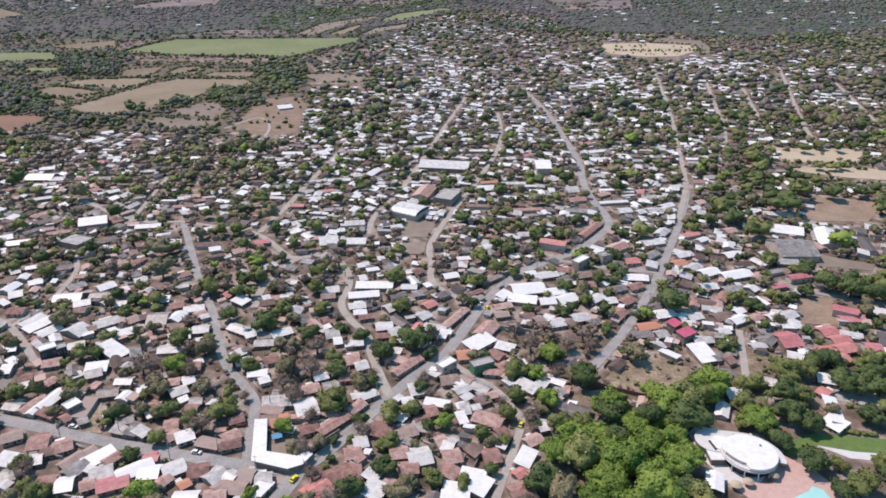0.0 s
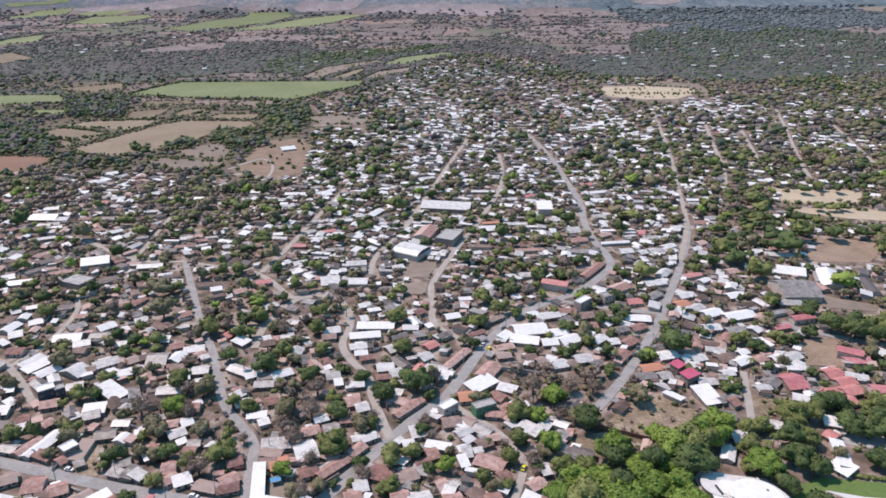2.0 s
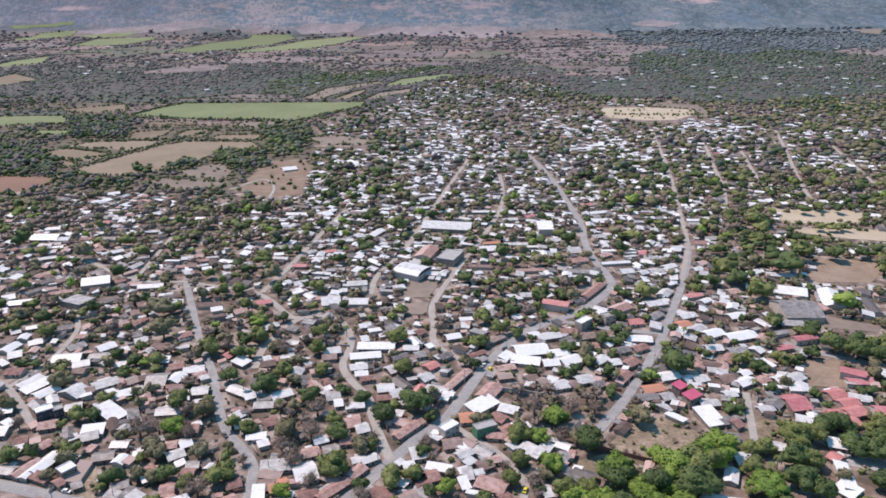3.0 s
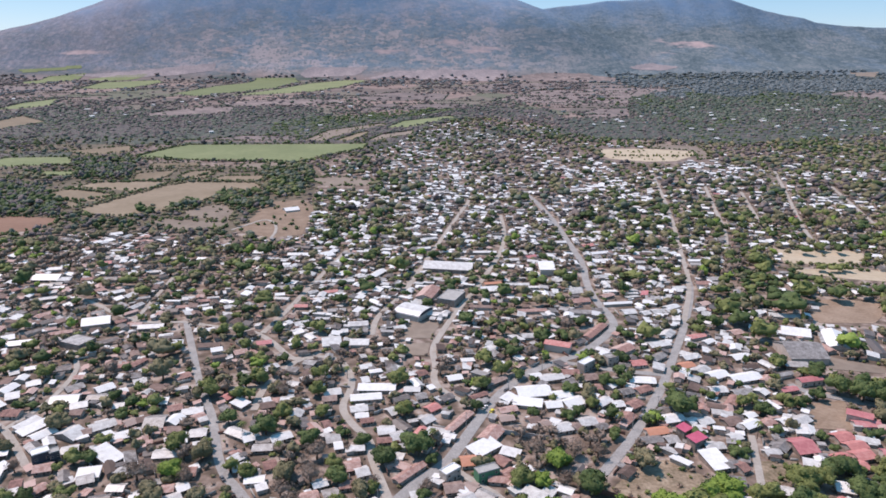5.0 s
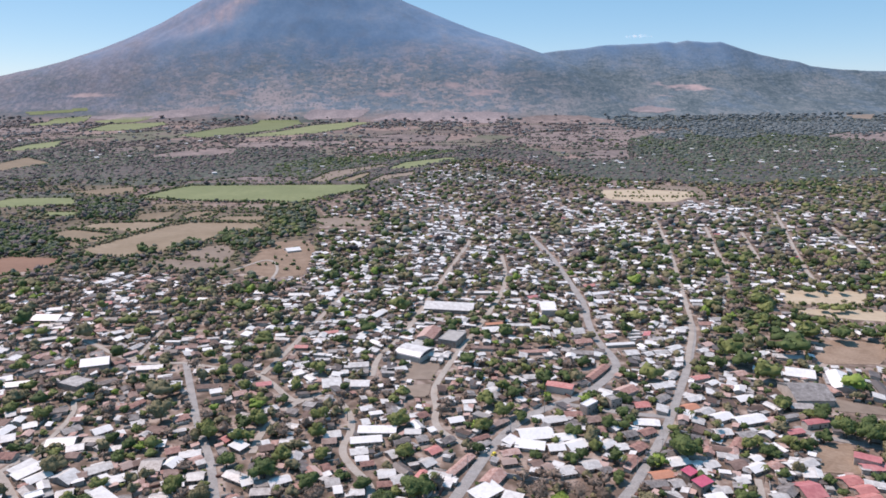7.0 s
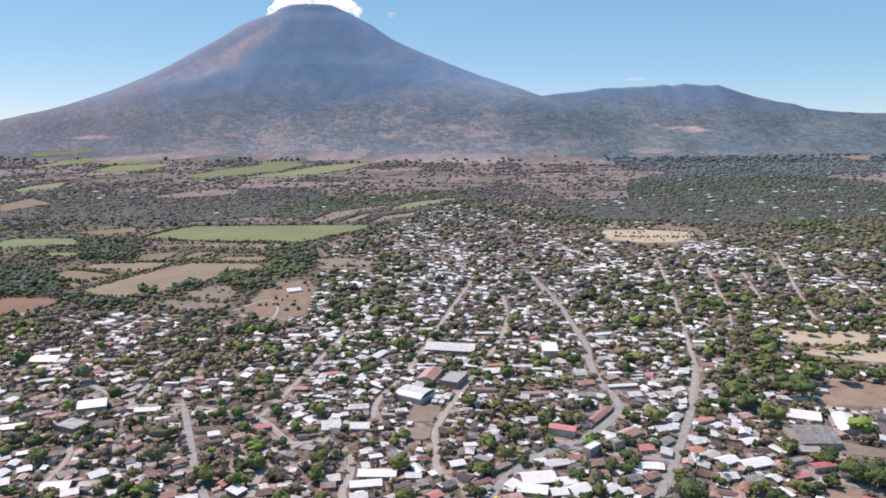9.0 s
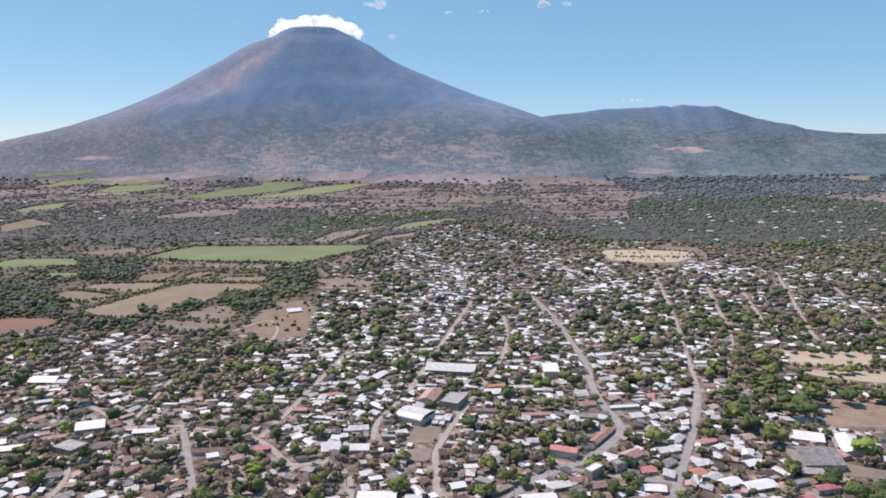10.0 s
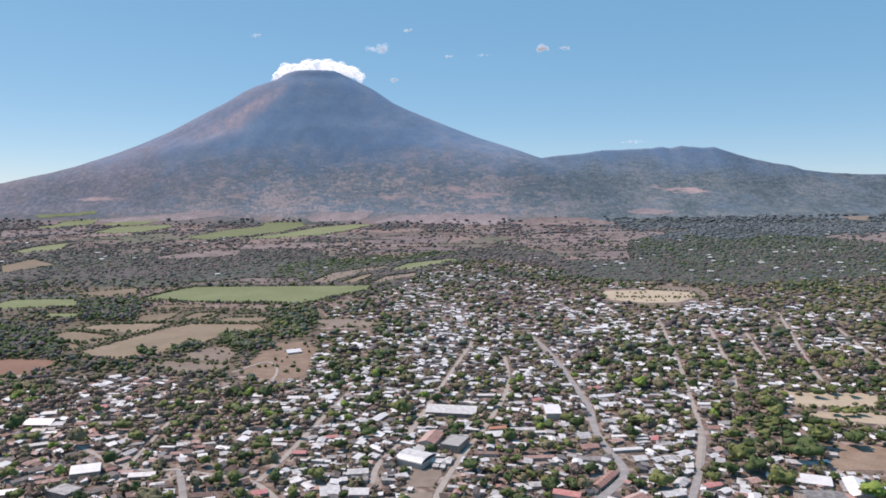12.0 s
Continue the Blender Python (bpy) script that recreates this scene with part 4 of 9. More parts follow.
def house(x, y, w, d, turn, roof, form="gable", h=2.25, wall="wall", name="house", label=""):
    """A house that stands at x, y; turn: degrees of its long side from east."""
    ws, rs = house_shape(w, d, h, form)
    base = new(name)
    base.matrix_basis = pose(x, y, 0, 0, 0, turn)
    if not label:
        size = "long" if w > 1.9 * d else "small" if w * d < 55 else "large" if w * d > 170 else "single-storey"
        label = f"{size} plastered house with {ROOFS[roof]} {'gable' if form == 'gable' else 'lean-to' if form == 'shed' else 'parapet'} roof"
    tagged(base, label, "house", "houses of the town")
    part("wall", mesh_of("wall", *ws, MAT[wall]), base)
    part("roof", mesh_of("roof", *rs, MAT[roof]), base, f"{ROOFS[roof]} roof")
    # a door and windows on the long sides
    if not OPEN:
        OPEN["door"] = mesh_of("door", *box(-0.5, -0.06, 0, 0.5, 0.06, 2.05), MAT["door"])
        OPEN["window"] = mesh_of("window", *join(box(-0.75, -0.07, -0.6, 0.75, 0.07, -0.48), box(-0.75, -0.07, 0.48, 0.75, 0.07, 0.6), box(-0.75, -0.07, -0.48, -0.63, 0.07, 0.48), box(0.63, -0.07, -0.48, 0.75, 0.07, 0.48)), MAT["kerb"])
        OPEN["pane"] = mesh_of("pane", *box(-0.63, -0.03, -0.48, 0.63, 0.03, 0.48), MAT["pane"])
    side = -1 if math.cos(radians(turn)) > 0 else 1
    yy = side * d / 2
    # half of the small houses have a lean-to at the back, under a sheet of its own
    luck = random.Random(int(x * 10) * 7919 + int(y * 10))
    if h < 3 and luck.random() < 0.55:
        lw, ld, lx = w * luck.uniform(0.35, 0.7), luck.uniform(2.0, 3.2), w * luck.uniform(-0.15, 0.15)
        y0, y1, z0, z1 = -yy, -yy - side * ld, h - 0.1, h - 0.5
        corners = [(lx - lw / 2, y0, z0), (lx + lw / 2, y0, z0), (lx + lw / 2, y1, z1), (lx - lw / 2, y1, z1)]
        if y1 > y0:
            sheet = slab(*corners, 0.08)
        else:
            sheet = slab(corners[3], corners[2], corners[1], corners[0], 0.08)
        kind = luck.choice(["zinc_grey", "zinc_white", "rust", roof])
        part("lean_to_roof", mesh_of("lean_to_roof", *sheet, MAT[kind]), base, f"{ROOFS[kind]} lean-to roof")
        ya, yb = sorted((y0, y1 + side * 0.25))
        part("lean_to_wall", mesh_of("lean_to_wall", *box(lx - lw / 2 + 0.2, ya, 0, lx + lw / 2 - 0.2, yb, z1 - 0.1), MAT["wall"]), base)
    part("door", OPEN["door"], base, place=pose(w * 0.1, yy, 0))
    for k in (-0.3, 0.34):
        for z in (1.45, 4.3) if h > 5 else (1.45,):
            part("pane", OPEN["pane"], part("window", OPEN["window"], base, place=pose(w * k, yy, z - 0.15)), "dark glass pane")
    TAKEN.append((x, y, 0.5 * math.hypot(w, d) * 0.92))
    return base


HOUSE_QUADS = {}


def add_house(kind, ws, rs_, x, y, turn):
    c, s = math.cos(turn), math.sin(turn)
    for key, (v, f) in (("wall", ws), (kind, rs_)):
        vs, fs, count = HOUSE_QUADS.setdefault(key, ([], [], [0]))
        v = np.array(v)
        vs.append(np.stack([x + v[:, 0] * c - v[:, 1] * s, y + v[:, 0] * s + v[:, 1] * c, v[:, 2]], 1))
        for face in f:
            face = list(face)
            if len(face) == 5:
                fs.append([count[0] + face[0], count[0] + face[1], count[0] + face[2], count[0] + face[4]])
                fs.append([count[0] + face[2], count[0] + face[3], count[0] + face[4], count[0] + face[4]])
                continue
            fs.append([count[0] + i for i in face])
        count[0] += len(v)


# ---------------------------------------------------------------- trees
def crown_shape(rs, n, lobes, leaf, flat=0.8, lift=0.0, slim=1.0, rows=8, cols=14, core=1.0):
    """A crown of radius about 1 with its foot at z 0: a lobed leafy mass of rows x cols faces, and n leaf plates or twigs over its skin."""
    centres = [(rs.uniform(-0.15, 0.15), rs.uniform(-0.15, 0.15), -0.02, 0.5)]
    small = 1.0 if lobes < 30 else 0.62
    for k in range(lobes - 1):
        a, up = rs.uniform(0, 6.283), rs.uniform(-0.3, 0.95)
        r = 0.72 * math.sqrt(1 - up * up) * rs.uniform(0.55, 1.25)
        centres.append((r * math.cos(a), r * math.sin(a), 0.6 * up * rs.uniform(0.6, 1.15), rs.uniform(0.18, 0.44) * small))
    c = np.array(centres)

    def reach(d):
        along = d @ c[:, :3].T
        inner = along ** 2 - (c[:, :3] ** 2).sum(1)[None, :] + c[None, :, 3] ** 2
        return np.where(inner > 0, along + np.sqrt(np.maximum(inner, 0)), 0.3).max(1)

    squash, foot = np.array([1, 1, flat]), np.array([0, 0, 0.55 * flat])
    th, ph = np.meshgrid(np.linspace(0.02, 2.15, rows + 1), 6.2832 * np.arange(cols) / cols, indexing="ij")
    ph = ph + 0.5 * 6.2832 / cols * (np.arange(rows + 1) % 2)[:, None]
    d = np.stack([np.sin(th) * np.cos(ph), np.sin(th) * np.sin(ph), np.cos(th)], -1).reshape(-1, 3)
    v = d * (reach(d) * core * rs.uniform(0.9, 1.1, len(d)))[:, None] * squash + foot
    i, k = np.meshgrid(np.arange(rows), np.arange(cols), indexing="ij")
    f = np.stack([i * cols + k, (i + 1) * cols + k, (i + 1) * cols + (k + 1) % cols, i * cols + (k + 1) % cols], -1).reshape(-1, 4)
    if not n:
        return v, f
    d = rs.normal(size=(n, 3))
    d[:, 2] = np.where(d[:, 2] < -0.4, -d[:, 2], d[:, 2])
    d /= np.linalg.norm(d, axis=1)[:, None]
    p = d * (reach(d) * rs.uniform(0.86 if slim < 1.5 else 0.5, 1.16, n))[:, None] * squash + foot
    nrm = d + rs.normal(size=(n, 3)) * 0.4
    nrm[:, 2] += lift
    nrm /= np.linalg.norm(nrm, axis=1)[:, None]
    u = d + rs.normal(size=(n, 3)) * 0.9 if slim > 1.5 else np.cross(nrm, rs.normal(size=(n, 3)))
    u /= np.linalg.norm(u, axis=1)[:, None]
    w = np.cross(nrm, u)
    w /= np.linalg.norm(w, axis=1)[:, None]
    s = leaf * rs.uniform(0.6, 1.3, n)[:, None]
    u, w = u * slim, w / slim
    plates = np.stack([p - u * s - w * s * 0.7, p + u * s * 0.8 - w * s, p + u * s + w * s * 0.8, p - u * s * 0.7 + w * s], 1).reshape(-1, 3)
    return np.concatenate([v, plates]), np.concatenate([f, len(v) + np.arange(4 * n).reshape(-1, 4)])


def trunk_shape(rs, limbs=4, top=0.9):
    """A tapered trunk of height 1 with limbs that spread into the crown, in units of the crown's radius."""
    shapes = []

    def limb(a, b, r0, r1, k=6):
        a, b = Vector(a), Vector(b)
        d = (b - a).normalized()
        u = d.orthogonal().normalized()
        w = d.cross(u)
        v = [a + (u * math.cos(6.2832 * i / k) + w * math.sin(6.2832 * i / k)) * r0 for i in range(k)] + [b + (u * math.cos(6.2832 * i / k) + w * math.sin(6.2832 * i / k)) * r1 for i in range(k)]
        f = [(i, (i + 1) % k, k + (i + 1) % k, k + i) for i in range(k)]
        shapes.append(([tuple(p) for p in v], f))

    limb((0, 0, -0.46), (0.03, 0.02, 0.2), 0.09, 0.065)
    for k in range(limbs):
        a = 6.2832 * k / limbs + rs.uniform(-0.4, 0.4)
        limb((0.03, 0.02, 0.15), (0.5 * math.cos(a), 0.5 * math.sin(a), top * rs.uniform(0.5, 0.8)), 0.05, 0.018, 5)
    return join(*shapes)


SPECIES = {"park": ("leaf_bright", "huge bright green spreading park tree"), "shade": ("leaf_park", "huge green spreading shade tree in the park"), "dark": ("leaf_dark", "dense dark green mango tree beside houses"), "green": ("leaf_green", "leafy green tree among the houses"), "bright": ("leaf_bright", "bright yellow-green leafy tree"), "olive": ("leaf_olive", "dry-season olive tree with thin leaves"), "dry": ("leaf_dry", "nearly bare brown dry-season tree")}
TREE_MESH = {}


def tree(x, y, r, species="green", tall=1.0, name="tree", label=""):
    """A tree with a crown of radius r at x, y."""
    key = (species, int(abs(x * 7 + y * 13)) % 4)
    if key not in TREE_MESH:
        rs = np.random.RandomState(100 + len(TREE_MESH))
        big, dry = species in ("park", "shade"), species == "dry"
        v, f = crown_shape(rs, 2600 if big else 560 if dry else 480, 64 if big else 18, 0.036 if big else 0.05 if dry else 0.062, 0.58 if big else 0.85, 0.3, 2.8 if dry else 1.3, 22 if big else 13, 44 if big else 22, 0.62 if dry else 1.0)
        TREE_MESH[key] = (quads_of("crown", v, f, MAT[SPECIES[species][0]], True), mesh_of("trunk", *trunk_shape(rs), MAT["bark"]))
    crown, trunk = TREE_MESH[key]
    base = new(name)
    base.matrix_basis = pose(x, y, 0.42 * r * tall, 0, 0, (x * 37 + y * 11) % 360) @ Matrix.Diagonal((r * (0.86 + (x * 53 + y * 29) % 1 * 0.34), r * (0.86 + (x * 17 + y * 71) % 1 * 0.34), r * (0.9 + 0.2 * tall) * 1.0, 1))
    tagged(base, label or SPECIES[species][1], "tree", "trees of the town")
    part("trunk", trunk, base)
    part("crown", crown, base)
    TAKEN.append((x, y, r * 0.75))
    return base


# ---------------------------------------------------------------- resort by the park
def ring(cx, cy, r, n, a0=0.0, a1=6.2832):
    return [(cx + r * math.cos(a0 + (a1 - a0) * k / n), cy + r * math.sin(a0 + (a1 - a0) * k / n)) for k in range(n)]


def prism(outline, z0, z1, dome=0.0):
    """An upright block over an outline, with an optional raised middle."""
    n = len(outline)
    v = [(x, y, z0) for x, y in outline] + [(x, y, z1) for x, y in outline]
    f = [(k, (k + 1) % n, n + (k + 1) % n, n + k) for k in range(n)]
    if dome:
        mx, my = sum(p[0] for p in outline) / n, sum(p[1] for p in outline) / n
        inner = [(mx + (x - mx) * 0.5, my + (y - my) * 0.5, z1 + dome * 0.8) for x, y in outline]
        v += inner + [(mx, my, z1 + dome)]
        f += [(n + k, n + (k + 1) % n, 2 * n + (k + 1) % n, 2 * n + k) for k in range(n)]
        f += [(2 * n + k, 2 * n + (k + 1) % n, 3 * n) for k in range(n)]
    else:
        f.append(tuple(range(n, 2 * n)))
    return v, f


def build_resort():
    hall = new("pavilion")
    hall.matrix_basis = pose(124.6, 225.5, 0)
    tagged(hall, "round white resort pavilion beside the pink terrace", "building")
    part("wall", mesh_of("wall", *prism(ring(0, 0, 8.6, 28), 0, 4.4), MAT["pane"]), hall, "dark glazed round wall")
    # the main roof is a disc with its south-west side cut away along a curved parapet, over a lower terrace roof
    bend = [(-10.6 + 0.7 * k, 1.2 - 0.9 * k - 0.055 * k * (9 - k) * 1.2) for k in range(1, 10)]
    disc = [(10.6 * math.cos(a), 10.6 * math.sin(a)) for a in np.linspace(-1.95, 3.03, 34)] + bend
    part("roof", mesh_of("roof", *prism(disc, 5.0, 5.9), MAT["white"]), hall, "white round roof cut along a curved parapet")
    part("terrace_roof", mesh_of("terrace_roof", *prism(ring(0, 0, 10.5, 36), 4.4, 4.95), MAT["pale_roof"]), hall, "pale lower terrace roof")
    part("fascia", mesh_of("fascia", *prism(ring(0, 0, 10.9, 36), 4.0, 4.4), MAT["pale_roof"]), hall)
    lip = [(p[0] - 0.25, p[1] - 0.2) for p in bend]
    part("parapet", mesh_of("parapet", *prism(bend + lip[::-1], 4.9, 6.15), MAT["concrete"]), hall, "dark-edged curved parapet")
    rim = [(14.2 * math.cos(a), 14.2 * math.sin(a)) for a in [-0.35 + 0.17 * k for k in range(13)]] + [(10.8 * math.cos(a), 10.8 * math.sin(a)) for a in [1.69 - 0.17 * k for k in range(13)]]
    part("lower_roof", mesh_of("lower_roof", *prism(rim, 3.3, 3.6), MAT["pale_roof"]), hall, "pale grey lower ring roof")
    for sx, sy in ((-6.5, -4.5), (-4.5, -6.8), (5.5, 3.5)):
        part("vent", mesh_of("vent", *box(sx - 0.4, sy - 0.4, 4.9, sx + 0.4, sy + 0.4, 6.3 if sx > 0 else 5.5), MAT["zinc_grey"]), hall, "small grey roof vent")
    post = mesh_of("post", *prism(ring(0, 0, 0.25, 8), 0, 4.0), MAT["white"])
    for k in range(12):
        part("post", post, hall, place=pose(10 * math.cos(0.5236 * k), 10 * math.sin(0.5236 * k), 0))
    annex = new("entrance_wing")
    annex.matrix_basis = pose(113.6, 235.6, 0)
    tagged(annex, "low white entrance wing with a rounded flat roof", "building")
    part("wall", mesh_of("wall", *prism(ring(0, 0, 6.9, 24), 0, 3.2), MAT["wall"]), annex)
    part("roof", mesh_of("roof", *prism(ring(0, 0, 7.6, 28), 3.2, 3.6), MAT["pale_roof"]), annex, "pale flat roof")
    part("roof_kerb", mesh_of("roof_kerb", *prism(ring(2.2, -2.2, 4.4, 24), 3.6, 3.95), MAT["white"]), annex, "raised white inner roof")
    part("slot", mesh_of("slot", *prism([(-2.6, -1.2), (-1.6, -6.6), (-0.9, -6.4), (-1.9, -1.0)], 3.6, 4.2), MAT["pane"]), annex, "dark glazed roof slot")
    part("canopy", mesh_of("canopy", *box(-5, -12, 3.0, 1, -5, 3.3), MAT["white"]), annex, "flat white canopy")
    part("canopy_wall", mesh_of("canopy_wall", *box(-4.6, -11.6, 0, 0.6, -5.2, 3.0), MAT["wall"]), annex)
    tent = new("shade_canopy")
    tent.matrix_basis = pose(106.0, 212.0, 0, 0, 0, 70)
    tagged(tent, "white canvas shade canopy on posts", "canopy")
    part("sheet", mesh_of("sheet", *join(slab((-5.5, -3.5, 3), (5.5, -3.5, 3), (5.5, 0, 3.8), (-5.5, 0, 3.8), 0.1), slab((-5.5, 0, 3.8), (5.5, 0, 3.8), (5.5, 3.5, 3), (-5.5, 3.5, 3), 0.1)), MAT["white"]), tent)
    leg = mesh_of("leg", *box(-0.1, -0.1, 0, 0.1, 0.1, 3), MAT["concrete"])
    for sx in (-5.2, 5.2):
        for sy in (-3.2, 3.2):
            part("leg", leg, tent, place=pose(sx, sy, 0))
    for x, y, r in ((114, 211, 2.4), (119.5, 212.5, 2.2), (131, 216, 1.9), (137.5, 223, 1.8)):
        hut = new("parasol")
        hut.matrix_basis = pose(x, y, 0)
        tagged(hut, "round thatched parasol on the terrace", "parasol")
        part("shade", mesh_of("shade", *prism(ring(0, 0, r, 14), 2.2, 2.35, 1.0), MAT["tan"]), hut)
        part("pole", mesh_of("pole", *prism(ring(0, 0, 0.09, 8), 0, 2.4), MAT["bark"]), hut)
    terrace = [(112, 214), (118, 205), (122, 196), (160, 196), (153, 214), (150, 220), (141, 230), (136, 235), (130, 214)]
    tagged(new("pavement", mesh_of("pavement", *prism(terrace, -0.3, 0.22), MAT["terrace"])), "pink paved pool terrace", "pavement", kind="structure")
    forecourt = [(107, 228), (106, 244), (111, 249), (120, 246), (136, 243), (142, 232), (125, 214), (112, 214)]
    tagged(new("pavement", mesh_of("pavement", *prism(forecourt, -0.3, 0.18), MAT["pale_roof"])), "pale concrete forecourt round the pavilion", "pavement", kind="structure")
    lawn = [(141, 231), (146, 238), (160, 244), (190, 240), (196, 228), (172, 232), (158, 236), (146, 229)]
    tagged(new("lawn", mesh_of("lawn", *prism(lawn, -0.3, 0.14), MAT["grass"])), "mown green lawn", "lawn", kind="structure")
    rs = np.random.RandomState(41)
    hedge = new("clipped_hedge")
    hedge.matrix_basis = pose(179, 243.6, 0, 0, 0, -15)
    tagged(hedge, "long clipped green hedge beside the lawn", "hedge")
    v, f = join(*[crown_shape(rs, 60, 10, 0.11, 0.8, 0.3, 1.0, 6, 10) for _ in range(1)])
    lump = quads_of("bush", v, f, MAT["leaf_green"], True)
    for k in range(7):
        part("bush", lump, hedge, place=pose(-7 + 2.3 * k, rs.uniform(-0.3, 0.3), 0, 0, 0, 51 * k) @ Matrix.Diagonal((1.9, 1.7, 1.8, 1)))
    TAKEN.extend([(150, 234, 7), (160, 238, 6), (171, 236, 7), (182, 236, 7), (192, 234, 7), (176, 244, 4), (185, 241, 4), (174, 256, 7)])
    path = [(158, 236), (172, 232), (196, 229.5), (194, 224), (168, 228)]
    tagged(new("pavement", mesh_of("pavement", *prism(path, -0.3, 0.16), MAT["pale_roof"])), "pale concrete path beside the lawn", "pavement", kind="structure")
    court = [(181, 268), (187, 290), (200, 292), (220, 272), (210, 262), (190, 264)]
    tagged(new("pavement", mesh_of("pavement", *prism(court, -0.3, 0.12), MAT["concrete"])), "grey concrete yard with a tree", "pavement", kind="structure")
    pool = new("swimming_pool")
    pool.matrix_basis = pose(0, 0, 0.22)
    tagged(pool, "curved turquoise swimming pool in a pink terrace", "pool")
    shape = [(139.5 + (x - 139) * 0.82, 203 + (y - 205) * 0.9) for x, y in [(124, 202), (131, 207), (137, 210), (142, 212), (145, 215), (149, 213), (150, 208), (149, 202), (147, 196), (127, 196)]]
    mx, my = 139.0, 205.0
    part("rim", mesh_of("rim", *prism([(mx + (x - mx) * 1.06, my + (y - my) * 1.07) for x, y in shape], -0.2, 0.1), MAT["kerb"]), pool, "pale stone rim")
    part("water", mesh_of("water", *prism(shape, -0.1, 0.13), MAT["water"]), pool, "turquoise water")


MAT["pale_roof"] = surface("pale roof coating", [(0.2, (0.46, 0.45, 0.44)), (0.5, (0.58, 0.575, 0.57)), (0.8, (0.66, 0.655, 0.65))], 0.3, 0.7, 0.0, 0.1)
MAT["terrace"] = surface("pink paving", [(0.2, (0.42, 0.27, 0.24)), (0.8, (0.60, 0.42, 0.38))], 0.4, 0.9)
MAT["grass"] = surface("mown grass", [(0.2, (0.07, 0.12, 0.03)), (0.8, (0.15, 0.22, 0.06))], 0.2, 0.95)
MAT["water"] = surface("turquoise pool water", [(0.2, (0.30, 0.62, 0.60)), (0.8, (0.40, 0.70, 0.68))], 0.2, 0.08)
MAT["brick"] = surface("red brick wall", [(0.2, (0.14, 0.07, 0.06)), (0.8, (0.26, 0.14, 0.11))], 0.6, 0.9)
build_resort()


def build_market():
    hall = new("market_hall")
    tagged(hall, "long white L-shaped hall on the street corner", "building")
    hall.matrix_basis = pose(0, 0, 0)
    part("wall", mesh_of("wall", *join(prism([(-76.5, 223.5), (-62, 219), (-57, 221.5), (-54, 227), (-57, 229), (-61, 225.5), (-73, 228), (-77.5, 249), (-81.5, 248)], 0, 3.2)), MAT["wall"]), hall)
    part("roof", mesh_of("roof", *prism([(-77.5, 223), (-62, 218.2), (-56.4, 220.8), (-53.2, 227), (-57, 229.8), (-61, 226.2), (-72.6, 228.7), (-77, 250), (-82.4, 249)], 3.2, 3.5), MAT["white"]), hall, "white coated flat roof")
    yard = [(-72.6, 229), (-61, 226.4), (-57, 230), (-62, 243), (-75.5, 248)]
    tagged(new("pavement", mesh_of("pavement", *prism(yard, -0.3, 0.1), MAT["bare"])), "bare earth yard inside the market hall", "pavement", kind="structure")
    tent = new("market_stall")
    tent.matrix_basis = pose(-70.8, 239.7, 0, 0, 0, 20)
    tagged(tent, "blue plastic market stall canopy on four posts", "canopy")
    part("sheet", mesh_of("sheet", *join(slab((-2.2, -1.6, 2.2), (2.2, -1.6, 2.2), (2.2, 0, 2.7), (-2.2, 0, 2.7), 0.06), slab((-2.2, 0, 2.7), (2.2, 0, 2.7), (2.2, 1.6, 2.2), (-2.2, 1.6, 2.2), 0.06)), MAT["blue"]), tent, "blue plastic sheet")
    leg = mesh_of("leg", *box(-0.05, -0.05, 0, 0.05, 0.05, 2.2), MAT["concrete"])
    for sx in (-2.1, 2.1):
        for sy in (-1.5, 1.5):
            part("leg", leg, tent, place=pose(sx, sy, 0))
    TAKEN.extend([(-70, 238, 6), (-66, 233, 6), (-62, 236, 4)])
    TAKEN.extend([(-79, 240, 5), (-78, 230, 5), (-72, 225, 5), (-65, 223, 5), (-58, 224, 4)])


build_market()


def wall_run(x0, y0, x1, y1, high, mat, label):
    m = math.hypot(x1 - x0, y1 - y0)
    ob = new("boundary_wall", mesh_of("boundary_wall", *join(box(-m / 2, -0.1, 0, m / 2, 0.1, high), box(-m / 2, -0.16, high, m / 2, 0.16, high + 0.1)), mat))
    ob.matrix_basis = pose((x0 + x1) / 2, (y0 + y1) / 2, 0, 0, 0, math.degrees(math.atan2(y1 - y0, x1 - x0)))
    tagged(ob, label, "wall")


wall_run(66, 281, 96.5, 267.4, 2.4, MAT["brick"], "dark red brick boundary wall of a vacant lot")
wall_run(-56, 230, -44.5, 243, 3.0, MAT["wall"], "plastered boundary wall along the street")
wall_run(28, 330.5, 62, 322, 2.6, MAT["concrete"], "grey block wall beside dry scrub")


# ---------------------------------------------------------------- vehicles and poles
PAINT = {"yellow": (0.75, 0.62, 0.04), "white": (0.75, 0.75, 0.75), "grey": (0.12, 0.12, 0.13), "red": (0.4, 0.03, 0.03), "blue": (0.04, 0.08, 0.22)}
CARS = {}


